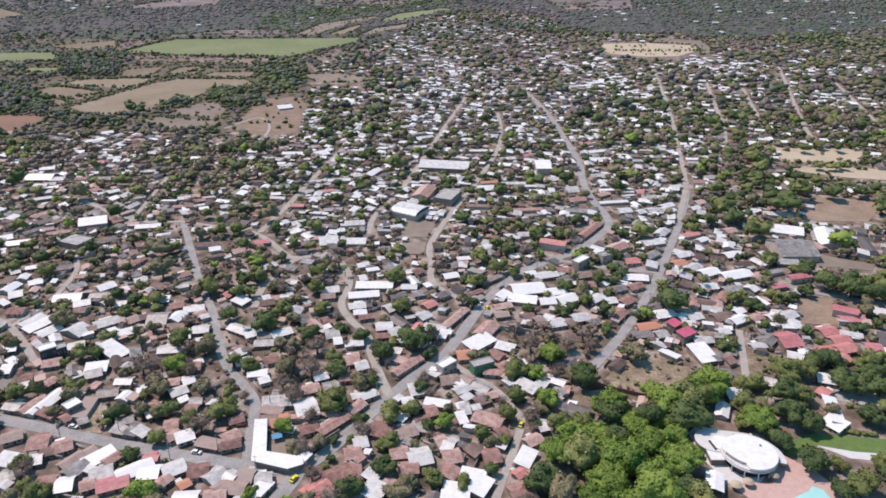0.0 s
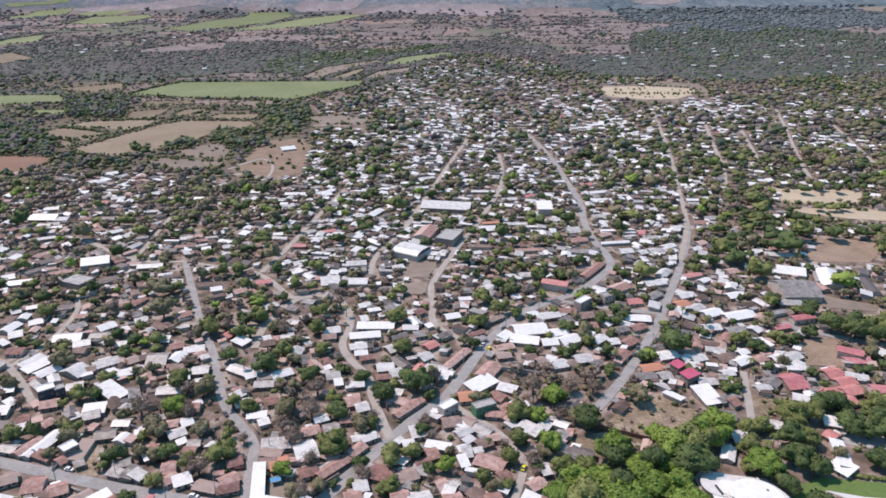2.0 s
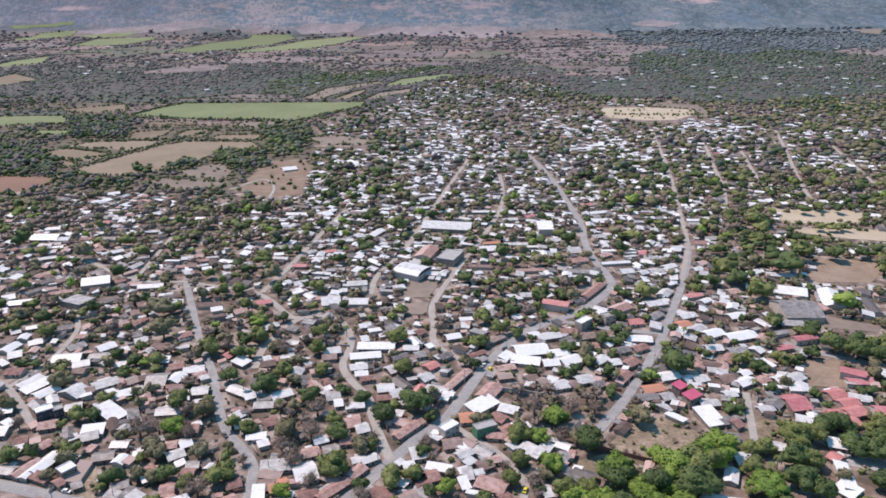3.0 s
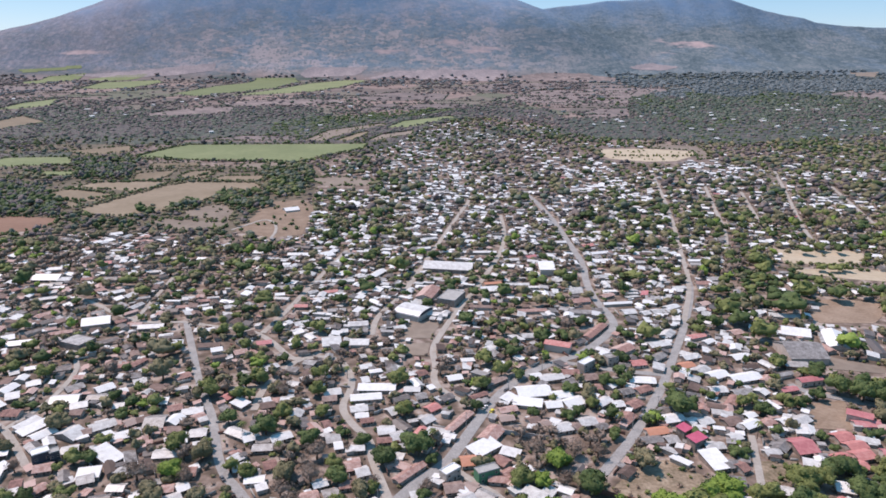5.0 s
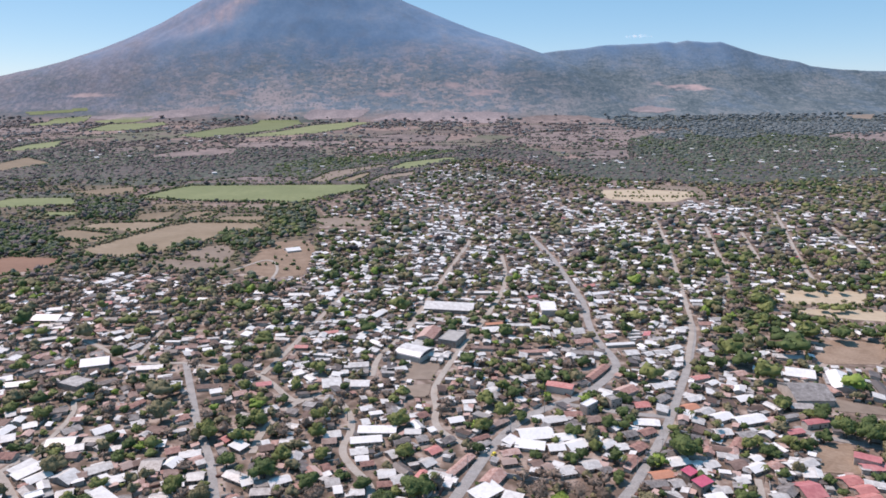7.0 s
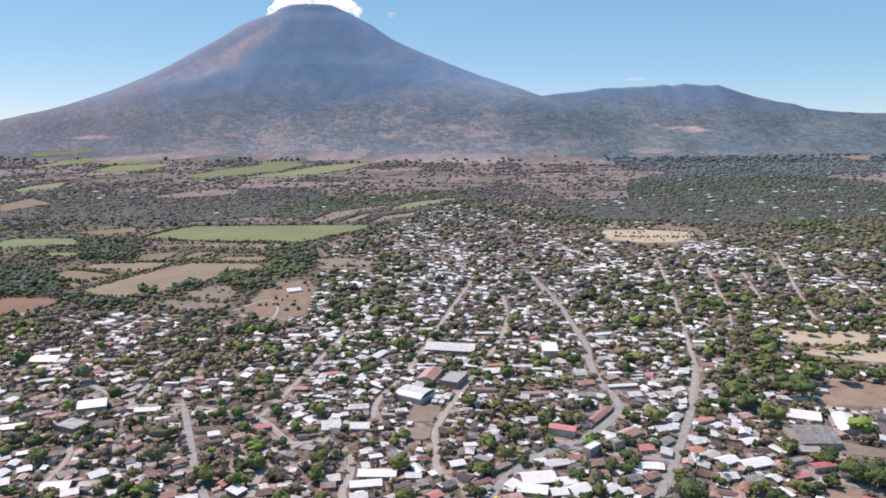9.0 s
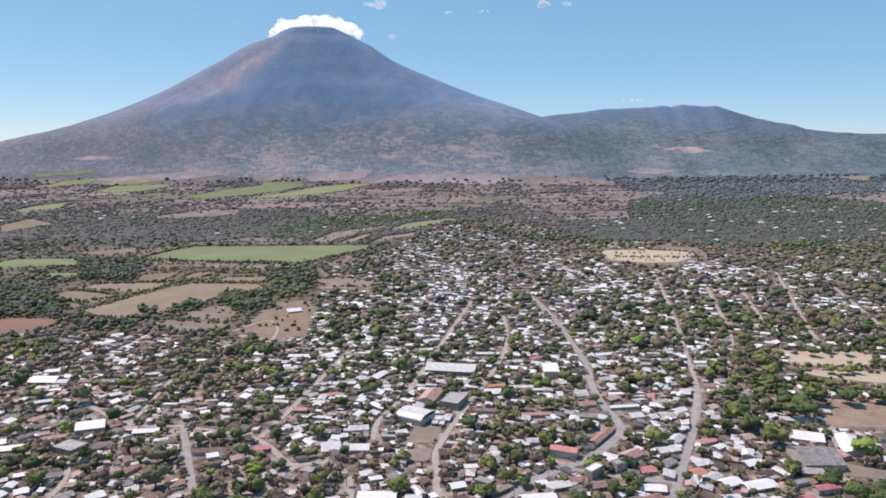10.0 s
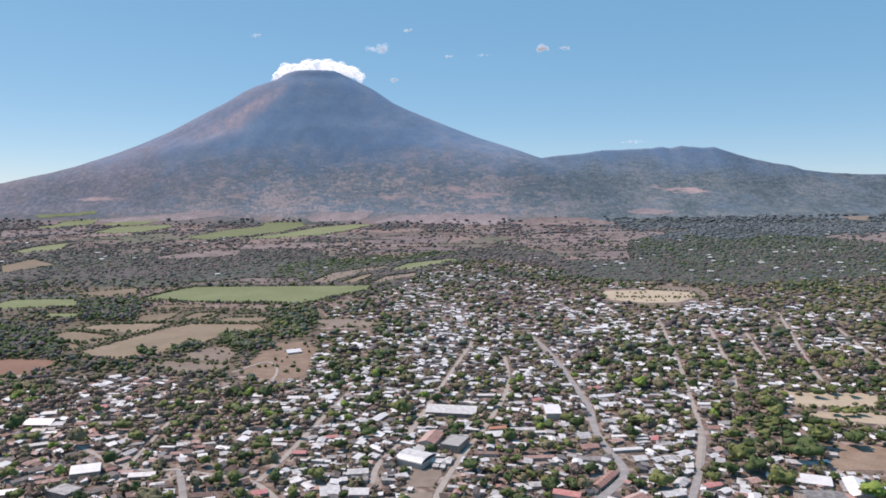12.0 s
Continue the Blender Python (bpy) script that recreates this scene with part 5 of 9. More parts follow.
def car(x, y, turn, colour):
    if colour not in CARS:
        paint = surface(colour + " car paint", [(0.2, PAINT[colour]), (0.8, PAINT[colour])], 1.0, 0.3)
        body = join(slab((-2.1, -0.85, 0.85), (2.1, -0.85, 0.85), (2.1, 0.85, 0.85), (-2.1, 0.85, 0.85), 0.55))
        roof = ([(-1.5, -0.8, 0.85), (1.1, -0.8, 0.85), (1.1, 0.8, 0.85), (-1.5, 0.8, 0.85), (-1.1, -0.65, 1.42), (0.5, -0.65, 1.42), (0.5, 0.65, 1.42), (-1.1, 0.65, 1.42)], [(0, 1, 5, 4), (1, 2, 6, 5), (2, 3, 7, 6), (3, 0, 4, 7)])
        lid = slab((-1.15, -0.68, 1.47), (0.55, -0.68, 1.47), (0.55, 0.68, 1.47), (-1.15, 0.68, 1.47), 0.06)
        wheel = ring(0, 0, 0.32, 12)
        wv = [(px, -0.1, pz + 0.32) for px, pz in wheel] + [(px, 0.1, pz + 0.32) for px, pz in wheel]
        wf = [(k, (k + 1) % 12, 12 + (k + 1) % 12, 12 + k) for k in range(12)] + [tuple(range(12)), tuple(range(23, 11, -1))]
        CARS[colour] = [("body", mesh_of("body", *body, paint)), ("cabin", mesh_of("cabin", *roof, MAT["pane"])), ("roof", mesh_of("roof", *lid, paint)), ("wheel", mesh_of("wheel", wv, wf, MAT["door"]))]
    base = new("car")
    base.matrix_basis = pose(x, y, 0.35, 0, 0, turn)
    tagged(base, f"{colour} car on the asphalt street", "car", "vehicles in the streets")
    for name, me in CARS[colour]:
        if name == "wheel":
            for wx in (-1.3, 1.3):
                for wy in (-0.8, 0.8):
                    part("wheel", me, base, place=pose(wx, wy, 0))
        else:
            part(name, me, base)


car(-59.0, 215.5, 65, "yellow")
car(34.3, 249.0, 70, "yellow")
car(25.3, 352.6, 65, "yellow")
car(106.8, 346.5, 60, "grey")
car(110.0, 354.0, 60, "grey")
car(-102.5, 231.0, -12, "white")
car(35.5, 377.5, 55, "grey")
car(-106.1, 288.6, -52, "grey")
car(21.8, 357.2, 62, "white")
car(-161.5, 247.5, -14, "white")


def pole(x, y):
    base = new("utility_pole")
    base.matrix_basis = pose(x, y, 0)
    tagged(base, "grey concrete utility pole at the roadside", "pole", "poles along the streets")
    part("shaft", mesh_of("shaft", *join(prism(ring(0, 0, 0.17, 8), 0, 5.5), prism(ring(0, 0, 0.12, 8), 5.5, 9.5)), MAT["concrete"]), base)
    part("crossarm", mesh_of("crossarm", *box(-0.9, -0.06, 8.7, 0.9, 0.06, 8.85), MAT["bark"]), base)


for px_, py_ in ((-164.0, 241.0), (-139.0, 242.5), (-112.0, 227.0), (-93.5, 231.5), (-74.5, 219.0), (-30.5, 268.5), (10.5, 336.5), (36.5, 375.0), (60.0, 404.0), (-78.5, 262.0), (-104.0, 296.0), (99.5, 335.0), (118.5, 355.0), (138.0, 391.0)):
    pole(px_, py_)


def far_house(x, y, w, d, turn, roof, form="gable", h=2.25, wall="wall"):
    """A house far enough off to be joined with its neighbours."""
    add_house(roof, *house_shape(w, d, h, form), x, y, radians(turn))
    TAKEN.append((x, y, 0.5 * math.hypot(w, d) * 0.92))


def hangar(x, y, long, wide, turn, h=4.2, rise=3.0, n=12):
    """A hall under a barrel roof of pale sheet, with arched ends."""
    base = new("hangar")
    base.matrix_basis = pose(x, y, 0, 0, 0, turn)
    tagged(base, "large hall with a pale barrel-vaulted sheet roof", "hall")
    arch = [(wide / 2 * math.cos(math.pi * k / n), h + rise * math.sin(math.pi * k / n)) for k in range(n + 1)]
    a = long / 2
    part("wall", mesh_of("wall", *box(-a + 0.2, -wide / 2 + 0.2, 0, a - 0.2, wide / 2 - 0.2, h), MAT["wall"]), base)
    for side in (-a + 0.3, a - 0.3):
        v = [(side - 0.1, p * 0.97, z - 0.1) for p, z in arch] + [(side + 0.1, p * 0.97, z - 0.1) for p, z in arch]
        f = [tuple(range(n, -1, -1)), tuple(range(n + 1, 2 * n + 2))]
        part("gable", mesh_of("gable", v, f, MAT["dark_wall"]), base, "dark arched end wall")
    for k in range(n):
        (y0, z0), (y1, z1) = arch[k], arch[k + 1]
        part("roof_sheet", mesh_of("roof_sheet", *slab((-a - 0.4, y1, z1 + 0.1), (-a - 0.4, y0, z0 + 0.1), (a + 0.4, y0, z0 + 0.1), (a + 0.4, y1, z1 + 0.1), 0.08), MAT["zinc_white"]), base)
    TAKEN.append((x, y, 0.46 * math.hypot(long, wide)))


FAR_TREES = []


def far_tree(x, y, r, species):
    FAR_TREES.append((x, y, r, species))
    TAKEN.append((x, y, r * 0.75))


def palm(x, y, high, r):
    """A palm: a slim leaning trunk and a head of drooping fronds."""
    if "palm" not in TREE_MESH:
        rs = np.random.RandomState(77)
        v, f = [], []
        for k in range(16):
            a, up = 6.283 * k / 16 + rs.uniform(-0.15, 0.15), rs.uniform(0.1, 0.75)
            for s in range(5):
                t0, t1 = s / 5, (s + 1) / 5
                p = [(t * math.cos(a), t * math.sin(a), up * t - 0.95 * t * t) for t in (t0, t1)]
                w = [0.16 * (1 - t) ** 0.6 + 0.01 for t in (t0, t1)]
                n0 = len(v)
                side = (-math.sin(a), math.cos(a))
                for q, wd in zip(p, w):
                    v += [(q[0] + side[0] * wd, q[1] + side[1] * wd, q[2] - 0.3 * wd), (q[0] - side[0] * wd, q[1] - side[1] * wd, q[2] - 0.3 * wd)]
                f.append((n0, n0 + 1, n0 + 3, n0 + 2))
        TREE_MESH["palm"] = quads_of("fronds", v, f, MAT["leaf_green"])
    base = new("palm_tree")
    base.matrix_basis = pose(x, y, 0)
    tagged(base, "tall coconut palm with drooping fronds", "palm tree", "palms of the town")
    part("trunk", mesh_of("trunk", *join(prism(ring(0, 0, 0.2, 8), 0, high * 0.5), prism(ring(0.06, 0, 0.15, 8), high * 0.5, high)), MAT["bark"]), base)
    part("fronds", TREE_MESH["palm"], base, place=pose(0, 0, high) @ Matrix.Diagonal((r, r, r, 1)))
    TAKEN.append((x, y, 1.0))


palm(148.4, 264.4, 7, 2.6)
palm(142.7, 258.1, 8, 2.8)
palm(-106.7, 325.8, 9, 3.0)
palm(-82.9, 305.6, 10, 2.6)
palm(42.4, 393.1, 7, 2.8)
palm(2.2, 425.5, 8, 3.0)
palm(155.9, 376.2, 9, 2.6)
palm(162.2, 325.8, 10, 2.8)
palm(93.8, 339.9, 7, 3.0)
palm(196.8, 356.3, 8, 2.6)
palm(192.2, 357.6, 9, 2.8)
palm(-7.1, 317.7, 10, 3.0)
palm(147.5, 393.1, 7, 2.6)
palm(-61.0, 393.1, 8, 2.8)
palm(-148.4, 582.1, 9, 3.0)
palm(42.5, 394.7, 10, 2.6)
# ---------------------------------------------------------------- houses of the near streets
house(-194.2, 260.2, 7.6, 5.6, -12, "zinc_grey")
house(-186.5, 261.6, 12.5, 4.9, 66, "clay")
house(-179.9, 265.2, 14.5, 6.6, 72, "zinc_white")
house(-183.9, 256.2, 3.5, 3.6, 80, "zinc_white")
house(-176.5, 254.9, 9.2, 4.2, -23, "clay", "shed")
house(-166.0, 252.9, 6.0, 5.6, 55, "clay")
house(-165.9, 257.4, 6.6, 5.7, 53, "white", "flat", h=5.5)
house(-161.2, 258.9, 14.1, 4.9, 92, "rust", "shed")
house(-157.9, 249.4, 3.5, 3.6, 35, "zinc_grey", "shed")
house(-197.8, 275.8, 3.8, 5.7, 31, "zinc_white")
house(-200.1, 282.4, 4.6, 5.7, 20, "clay")
house(-187.9, 278.3, 7.1, 5.7, 56, "clay")
house(-169.7, 286.0, 6.9, 7.4, 26, "zinc_grey")
house(-155.9, 270.4, 8.8, 6.6, 14, "zinc_grey")
house(-146.9, 267.6, 5.6, 5.7, 76, "zinc_white")
house(-140.8, 271.8, 3.5, 4.9, 19, "zinc_white")
house(-152.1, 279.6, 7.5, 5.7, 0, "zinc_white")
house(-129.6, 253.8, 3.5, 3.3, 34, "zinc_white", "shed")
house(-138.8, 243.3, 7.9, 4.1, -15, "zinc_grey", "shed")
house(-139.8, 250.2, 6.6, 5.7, 23, "zinc_grey")
house(-133.2, 243.9, 7.9, 4.8, 79, "zinc_grey", "shed")
house(-129.4, 242.2, 4.9, 6.4, 63, "zinc_white", "shed")
house(-130.5, 260.4, 5.1, 4.9, 8, "clay")
house(-118.2, 246.9, 5.4, 7.4, 15, "clay")
house(-115.3, 240.0, 6.0, 5.7, 46, "clay")
house(-109.7, 239.0, 6.8, 6.1, 29, "zinc_white", "shed")
house(-98.2, 235.3, 9.9, 5.8, -15, "rust")
house(-89.3, 234.4, 8.4, 5.4, 18, "clay")
house(-113.0, 264.2, 5.1, 4.9, 8, "zinc_grey")
house(-113.2, 258.0, 5.5, 6.6, 0, "clay")
house(-128.2, 279.0, 4.8, 5.7, 14, "clay")
house(-121.8, 279.9, 5.0, 5.7, 35, "zinc_white")
house(-123.6, 271.5, 7.2, 6.6, 35, "zinc_grey")
house(-104.8, 262.3, 3.5, 4.1, 68, "zinc_white")
house(-177.2, 224.7, 7.7, 7.4, 84, "zinc_white", "shed")
house(-183.4, 239.4, 7.4, 6.6, 28, "rust")
house(-169.9, 235.7, 7.7, 9.0, 12, "clay")
house(-158.9, 233.4, 6.9, 7.7, 28, "clay")
house(-166.9, 224.9, 6.6, 6.6, 19, "zinc_grey")
house(-163.6, 229.7, 4.7, 4.9, 19, "rust")
house(-140.3, 226.4, 11.8, 6.1, 48, "white", "shed")
house(-151.2, 224.7, 9.2, 4.9, 58, "rust")
house(-146.2, 230.6, 3.8, 4.1, 52, "rust")
house(-135.2, 225.8, 6.8, 4.9, 54, "clay")
house(-147.1, 219.8, 8.5, 7.4, 63, "zinc_grey")
house(-147.2, 211.2, 5.9, 8.2, 14, "zinc_white")
house(-155.2, 213.3, 6.5, 4.9, 12, "clay")
house(-138.2, 210.8, 5.0, 5.7, 27, "clay")
house(-128.8, 211.8, 11.1, 7.4, 23, "red_paint")
house(-135.8, 217.6, 8.0, 7.4, 26, "zinc_grey")
house(-123.3, 219.4, 13.6, 7.4, 38, "zinc_white")
house(-119.3, 226.1, 5.6, 3.3, 0, "red_paint")
house(-116.8, 217.8, 7.4, 7.4, 6, "zinc_white")
house(-107.9, 220.0, 8.3, 8.0, 34, "zinc_white")
house(-97.5, 218.7, 7.5, 7.5, 11, "clay")
house(-110.0, 212.3, 7.4, 4.9, 58, "clay")
house(-100.8, 211.1, 4.0, 4.1, 42, "orange")
house(-90.1, 215.8, 7.3, 8.2, 53, "zinc_grey")
house(-86.4, 209.8, 5.0, 4.9, 50, "rust")
house(-171.9, 216.5, 5.4, 6.6, 15, "zinc_grey")
house(-87.0, 205.1, 7.7, 6.6, 12, "clay")
house(-97.8, 203.9, 8.9, 6.6, 4, "zinc_white")
house(-170.4, 210.8, 3.5, 4.1, 72, "zinc_white")
house(-91.3, 251.3, 6.0, 6.4, 25, "clay")
house(-90.5, 239.7, 7.1, 6.3, 39, "clay")
house(-75.3, 263.2, 13.3, 6.7, 9, "zinc_grey", "shed")
house(-76.7, 256.8, 9.4, 4.1, -10, "rust", "shed")
house(-61.8, 258.8, 9.2, 13.0, 24, "zinc_white")
house(-76.7, 250.2, 6.7, 7.4, 9, "rust")
house(-71.7, 250.1, 7.7, 7.4, 22, "orange")
house(-66.0, 243.5, 3.5, 3.3, -12, "zinc_white", "shed")
house(-58.0, 244.6, 7.3, 5.7, 23, "clay")
house(-47.8, 248.0, 16.4, 5.1, 48, "clay")
house(-39.4, 259.5, 9.1, 5.3, 53, "clay")
house(-49.5, 254.8, 7.4, 4.9, -30, "clay")
house(-58.9, 282.9, 6.3, 4.9, 24, "zinc_white")
house(-62.6, 273.3, 8.8, 6.6, 22, "clay")
house(-90.1, 286.1, 8.7, 5.3, 9, "zinc_white")
house(-39.3, 268.2, 5.6, 4.1, 20, "zinc_white")
house(-34.5, 268.8, 7.5, 4.6, 32, "zinc_grey")
house(-46.5, 282.2, 6.1, 4.9, 12, "clay")
house(-11.7, 272.6, 7.6, 7.4, 16, "zinc_white", "shed")
house(-15.9, 263.0, 4.8, 4.9, 18, "zinc_white", "shed")
house(-2.8, 262.3, 10.9, 4.1, -15, "zinc_white", "shed")
house(-5.5, 256.9, 4.9, 7.4, 22, "clay")
house(-9.1, 249.8, 5.8, 6.6, 18, "clay")
house(-26.6, 243.9, 9.8, 9.0, -17, "clay")
house(-16.1, 242.4, 8.6, 7.4, 24, "rust")
house(-9.8, 245.2, 7.4, 4.9, -14, "zinc_grey", "shed")
house(-34.9, 236.0, 5.4, 7.4, 18, "zinc_grey")
house(-37.0, 229.0, 6.4, 6.6, 15, "clay")
house(-18.2, 229.4, 6.9, 7.4, 8, "clay")
house(-9.7, 226.8, 9.0, 9.8, 16, "zinc_grey")
house(-13.9, 220.3, 7.4, 6.6, 7, "clay")
house(-42.2, 216.7, 11.5, 7.4, 31, "clay")
house(-48.6, 208.2, 10.0, 9.0, 45, "salmon")
house(-36.8, 217.4, 8.3, 8.2, 10, "clay")
house(-28.2, 215.8, 4.9, 5.7, 58, "zinc_white", "shed")
house(-26.4, 207.8, 9.0, 8.2, 61, "zinc_white", "shed")
house(-32.7, 205.9, 5.2, 8.2, 30, "zinc_grey")
house(-70.4, 208.6, 9.5, 4.8, 63, "white", "shed")
house(-78.0, 215.7, 6.2, 7.2, -5, "rust")
house(-70.5, 213.8, 5.9, 6.9, 11, "zinc_grey")
house(-83.6, 215.3, 4.7, 6.6, -28, "zinc_grey")
house(-80.7, 209.7, 8.7, 7.4, -9, "rust")
house(-0.9, 236.0, 4.4, 7.4, 21, "clay")
house(3.2, 280.6, 8.3, 7.4, 12, "rust")
house(11.3, 280.8, 6.2, 4.9, -38, "rust")
house(18.1, 274.4, 8.6, 6.6, -39, "zinc_grey")
house(8.8, 272.9, 7.5, 4.9, 34, "zinc_grey")
house(22.3, 268.7, 5.6, 4.8, 12, "clay")
house(17.7, 264.6, 6.8, 5.7, 27, "rust")
house(10.0, 257.6, 3.9, 6.6, 10, "zinc_grey", "shed")
house(8.3, 251.4, 3.5, 6.6, 18, "zinc_white", "shed")
house(20.1, 251.0, 12.8, 8.2, -26, "clay")
house(25.3, 241.6, 4.7, 7.2, 21, "clay")
house(2.6, 234.2, 4.5, 7.4, -21, "zinc_white")
house(3.5, 227.2, 7.0, 8.2, 13, "clay")
house(19.6, 227.4, 6.6, 8.7, 14, "clay")
house(13.1, 230.7, 6.3, 5.7, -49, "rust")
house(11.6, 215.2, 9.3, 6.6, -16, "white", "shed")
house(14.3, 210.5, 10.0, 7.4, 61, "white", "shed")
house(4.5, 203.0, 10.2, 6.6, -6, "white", "shed")
house(38.2, 237.1, 7.2, 5.6, 33, "clay")
house(33.9, 226.2, 10.7, 6.0, 64, "white", "shed")
house(30.4, 217.1, 4.6, 4.6, 38, "salmon")
house(43.1, 245.8, 3.5, 5.7, 17, "zinc_white", "shed")
house(30.2, 207.2, 8.9, 9.3, 18, "clay")
house(39.5, 275.1, 10.6, 6.6, -40, "zinc_white", "shed")
house(45.8, 275.6, 11.1, 4.9, 58, "zinc_white", "shed")
house(135.6, 268.5, 7.5, 7.4, 0, "zinc_white", "shed")
house(155.6, 277.8, 4.8, 4.9, -19, "zinc_white", "shed")
house(184.8, 280.3, 9.9, 6.6, -18, "zinc_white", "shed")
house(170.9, 247.9, 8.2, 8.2, -56, "white", "shed")
house(177.8, 270.7, 4.8, 6.6, -55, "salmon")
house(206.6, 276.7, 9.8, 6.6, -88, "white", "shed")
house(-259.6, 374.8, 10.5, 7.4, 78, "zinc_white")
house(-251.2, 365.4, 6.7, 6.6, 29, "zinc_white", "shed")
house(-248.3, 382.1, 7.0, 6.6, 30, "zinc_white")
house(-252.9, 355.9, 3.5, 6.6, 60, "zinc_white", "shed")
house(-240.4, 346.9, 9.2, 7.3, 0, "clay")
house(-268.1, 395.6, 4.8, 4.9, 37, "zinc_white")
house(-261.6, 402.4, 5.8, 4.9, 23, "zinc_white")
house(-279.9, 419.4, 6.7, 5.7, 57, "zinc_grey")
house(-218.8, 362.7, 14.8, 10.2, 10, "zinc_white")
house(-207.7, 355.9, 8.3, 7.4, 23, "zinc_white")
house(-221.0, 376.7, 9.4, 7.3, 47, "zinc_grey")
house(-203.0, 376.5, 9.5, 8.2, 46, "zinc_white")
house(-201.2, 365.1, 11.0, 5.7, 0, "zinc_grey")
house(-190.4, 373.3, 3.5, 5.7, 41, "zinc_white")
house(-184.9, 355.5, 5.4, 5.7, 12, "zinc_grey")
house(-195.0, 356.6, 3.5, 4.1, 62, "zinc_white")
house(-225.6, 335.9, 13.0, 4.5, 64, "zinc_white", "shed")
house(-218.8, 332.2, 17.5, 6.2, 60, "zinc_white", "shed")
house(-211.6, 325.4, 11.6, 7.4, 54, "zinc_white")
house(-184.4, 334.3, 12.5, 8.2, 37, "zinc_white")
house(-196.8, 326.0, 9.0, 14.0, 67, "zinc_white")
house(-170.9, 323.9, 9.2, 7.4, 28, "zinc_white")
house(-190.8, 327.7, 6.4, 6.6, 25, "rust")
house(-164.1, 327.7, 5.1, 6.6, 31, "zinc_grey")
house(-199.3, 301.9, 7.9, 6.0, 38, "white", "flat", h=7, wall="dark_wall")
house(-193.3, 303.4, 4.6, 4.9, 36, "concrete", "flat", h=6.4, wall="dark_wall")
house(-189.7, 310.8, 7.4, 6.6, 20, "zinc_grey")
house(-194.5, 295.2, 7.8, 7.4, 17, "clay")
house(-168.3, 305.4, 8.9, 16.0, 56, "zinc_white", "shed")
house(-170.2, 290.3, 9.7, 7.4, 13, "zinc_white", "shed")
house(-155.9, 291.6, 5.0, 6.6, 61, "zinc_grey")
house(-139.6, 307.6, 12.0, 7.4, 7, "zinc_grey")
house(-122.2, 292.0, 4.8, 7.4, 11, "clay")
house(-222.3, 307.4, 5.3, 5.7, 21, "zinc_white", "shed")
house(-214.3, 296.0, 3.9, 5.7, 63, "zinc_white", "shed")
house(-213.7, 288.6, 4.5, 6.6, 11, "zinc_white", "shed")
house(-157.3, 338.2, 10.2, 13.0, 6, "zinc_grey")
house(-147.8, 340.1, 8.6, 8.2, 71, "zinc_white")
house(-171.1, 337.4, 5.6, 7.4, 44, "rust")
house(-165.4, 340.7, 6.1, 5.7, 35, "rust")
house(-141.2, 349.5, 10.7, 6.7, 17, "zinc_white")
house(-135.9, 343.4, 6.1, 6.4, 42, "clay")
house(-152.4, 353.2, 7.0, 6.6, 26, "clay")
house(-161.6, 360.0, 4.7, 5.7, 8, "zinc_white", "shed")
house(-175.3, 371.1, 4.7, 5.7, 70, "zinc_white")
house(-185.4, 385.1, 6.9, 6.6, 30, "zinc_white")
house(-130.3, 326.8, 8.2, 7.4, 8, "zinc_grey")
house(-170.7, 377.0, 9.9, 6.6, -21, "rust")
house(-162.1, 392.1, 8.2, 6.6, 39, "clay")
house(-197.6, 410.8, 11.4, 4.9, 66, "clay")
house(-109.5, 327.1, 12.5, 6.6, -30, "zinc_grey")
house(-105.2, 307.3, 4.8, 4.9, 37, "clay")
house(-103.9, 302.8, 6.1, 5.0, 50, "zinc_white", "shed")
house(-99.1, 295.8, 7.6, 5.4, 22, "zinc_grey")
house(-93.4, 290.6, 9.6, 4.8, 8, "zinc_grey")
house(-85.8, 298.2, 5.6, 6.6, 24, "clay")
house(-101.8, 322.8, 8.0, 6.6, 32, "zinc_white")
house(-94.7, 321.1, 6.5, 6.6, 9, "zinc_grey")
house(-86.3, 323.4, 10.4, 6.6, 31, "zinc_white")
house(-93.0, 313.2, 9.6, 5.7, 6, "zinc_grey")
house(-121.8, 372.2, 9.1, 5.7, 48, "zinc_white", "shed")
house(-116.9, 358.1, 7.2, 8.0, 61, "zinc_white", "shed")
house(-127.2, 366.1, 5.1, 6.6, 59, "salmon")
house(-103.4, 362.8, 3.7, 4.6, 28, "zinc_white")
house(-101.2, 356.4, 7.4, 6.3, 20, "rust")
house(-111.7, 403.7, 10.8, 5.6, 46, "zinc_white")
house(-83.9, 346.1, 9.1, 8.2, 82, "zinc_grey")
house(-79.4, 356.6, 3.7, 5.7, 52, "zinc_white")
house(-67.1, 372.2, 9.5, 7.4, 16, "zinc_grey")
house(-67.4, 364.5, 7.6, 6.2, 10, "rust")
house(-85.5, 388.9, 6.2, 6.6, 35, "zinc_white")
house(-64.6, 336.1, 3.5, 7.4, 28, "clay")
house(-59.0, 322.2, 6.8, 8.2, 17, "zinc_grey")
house(-55.1, 315.4, 3.8, 6.6, 14, "zinc_white")
house(-45.2, 313.2, 6.8, 5.4, 9, "zinc_white")
house(-45.6, 297.8, 6.6, 8.2, 20, "clay")
house(-40.5, 292.8, 5.8, 7.4, 23, "zinc_white")
house(-41.4, 377.3, 21.6, 6.6, 0, "zinc_white", "shed")
house(-46.6, 366.4, 17.2, 7.2, 9, "zinc_white")
house(-49.0, 352.8, 9.1, 6.2, 12, "zinc_white")
house(-46.6, 345.4, 6.6, 4.8, 10, "zinc_white")
house(-43.2, 340.1, 6.6, 4.5, 15, "clay")
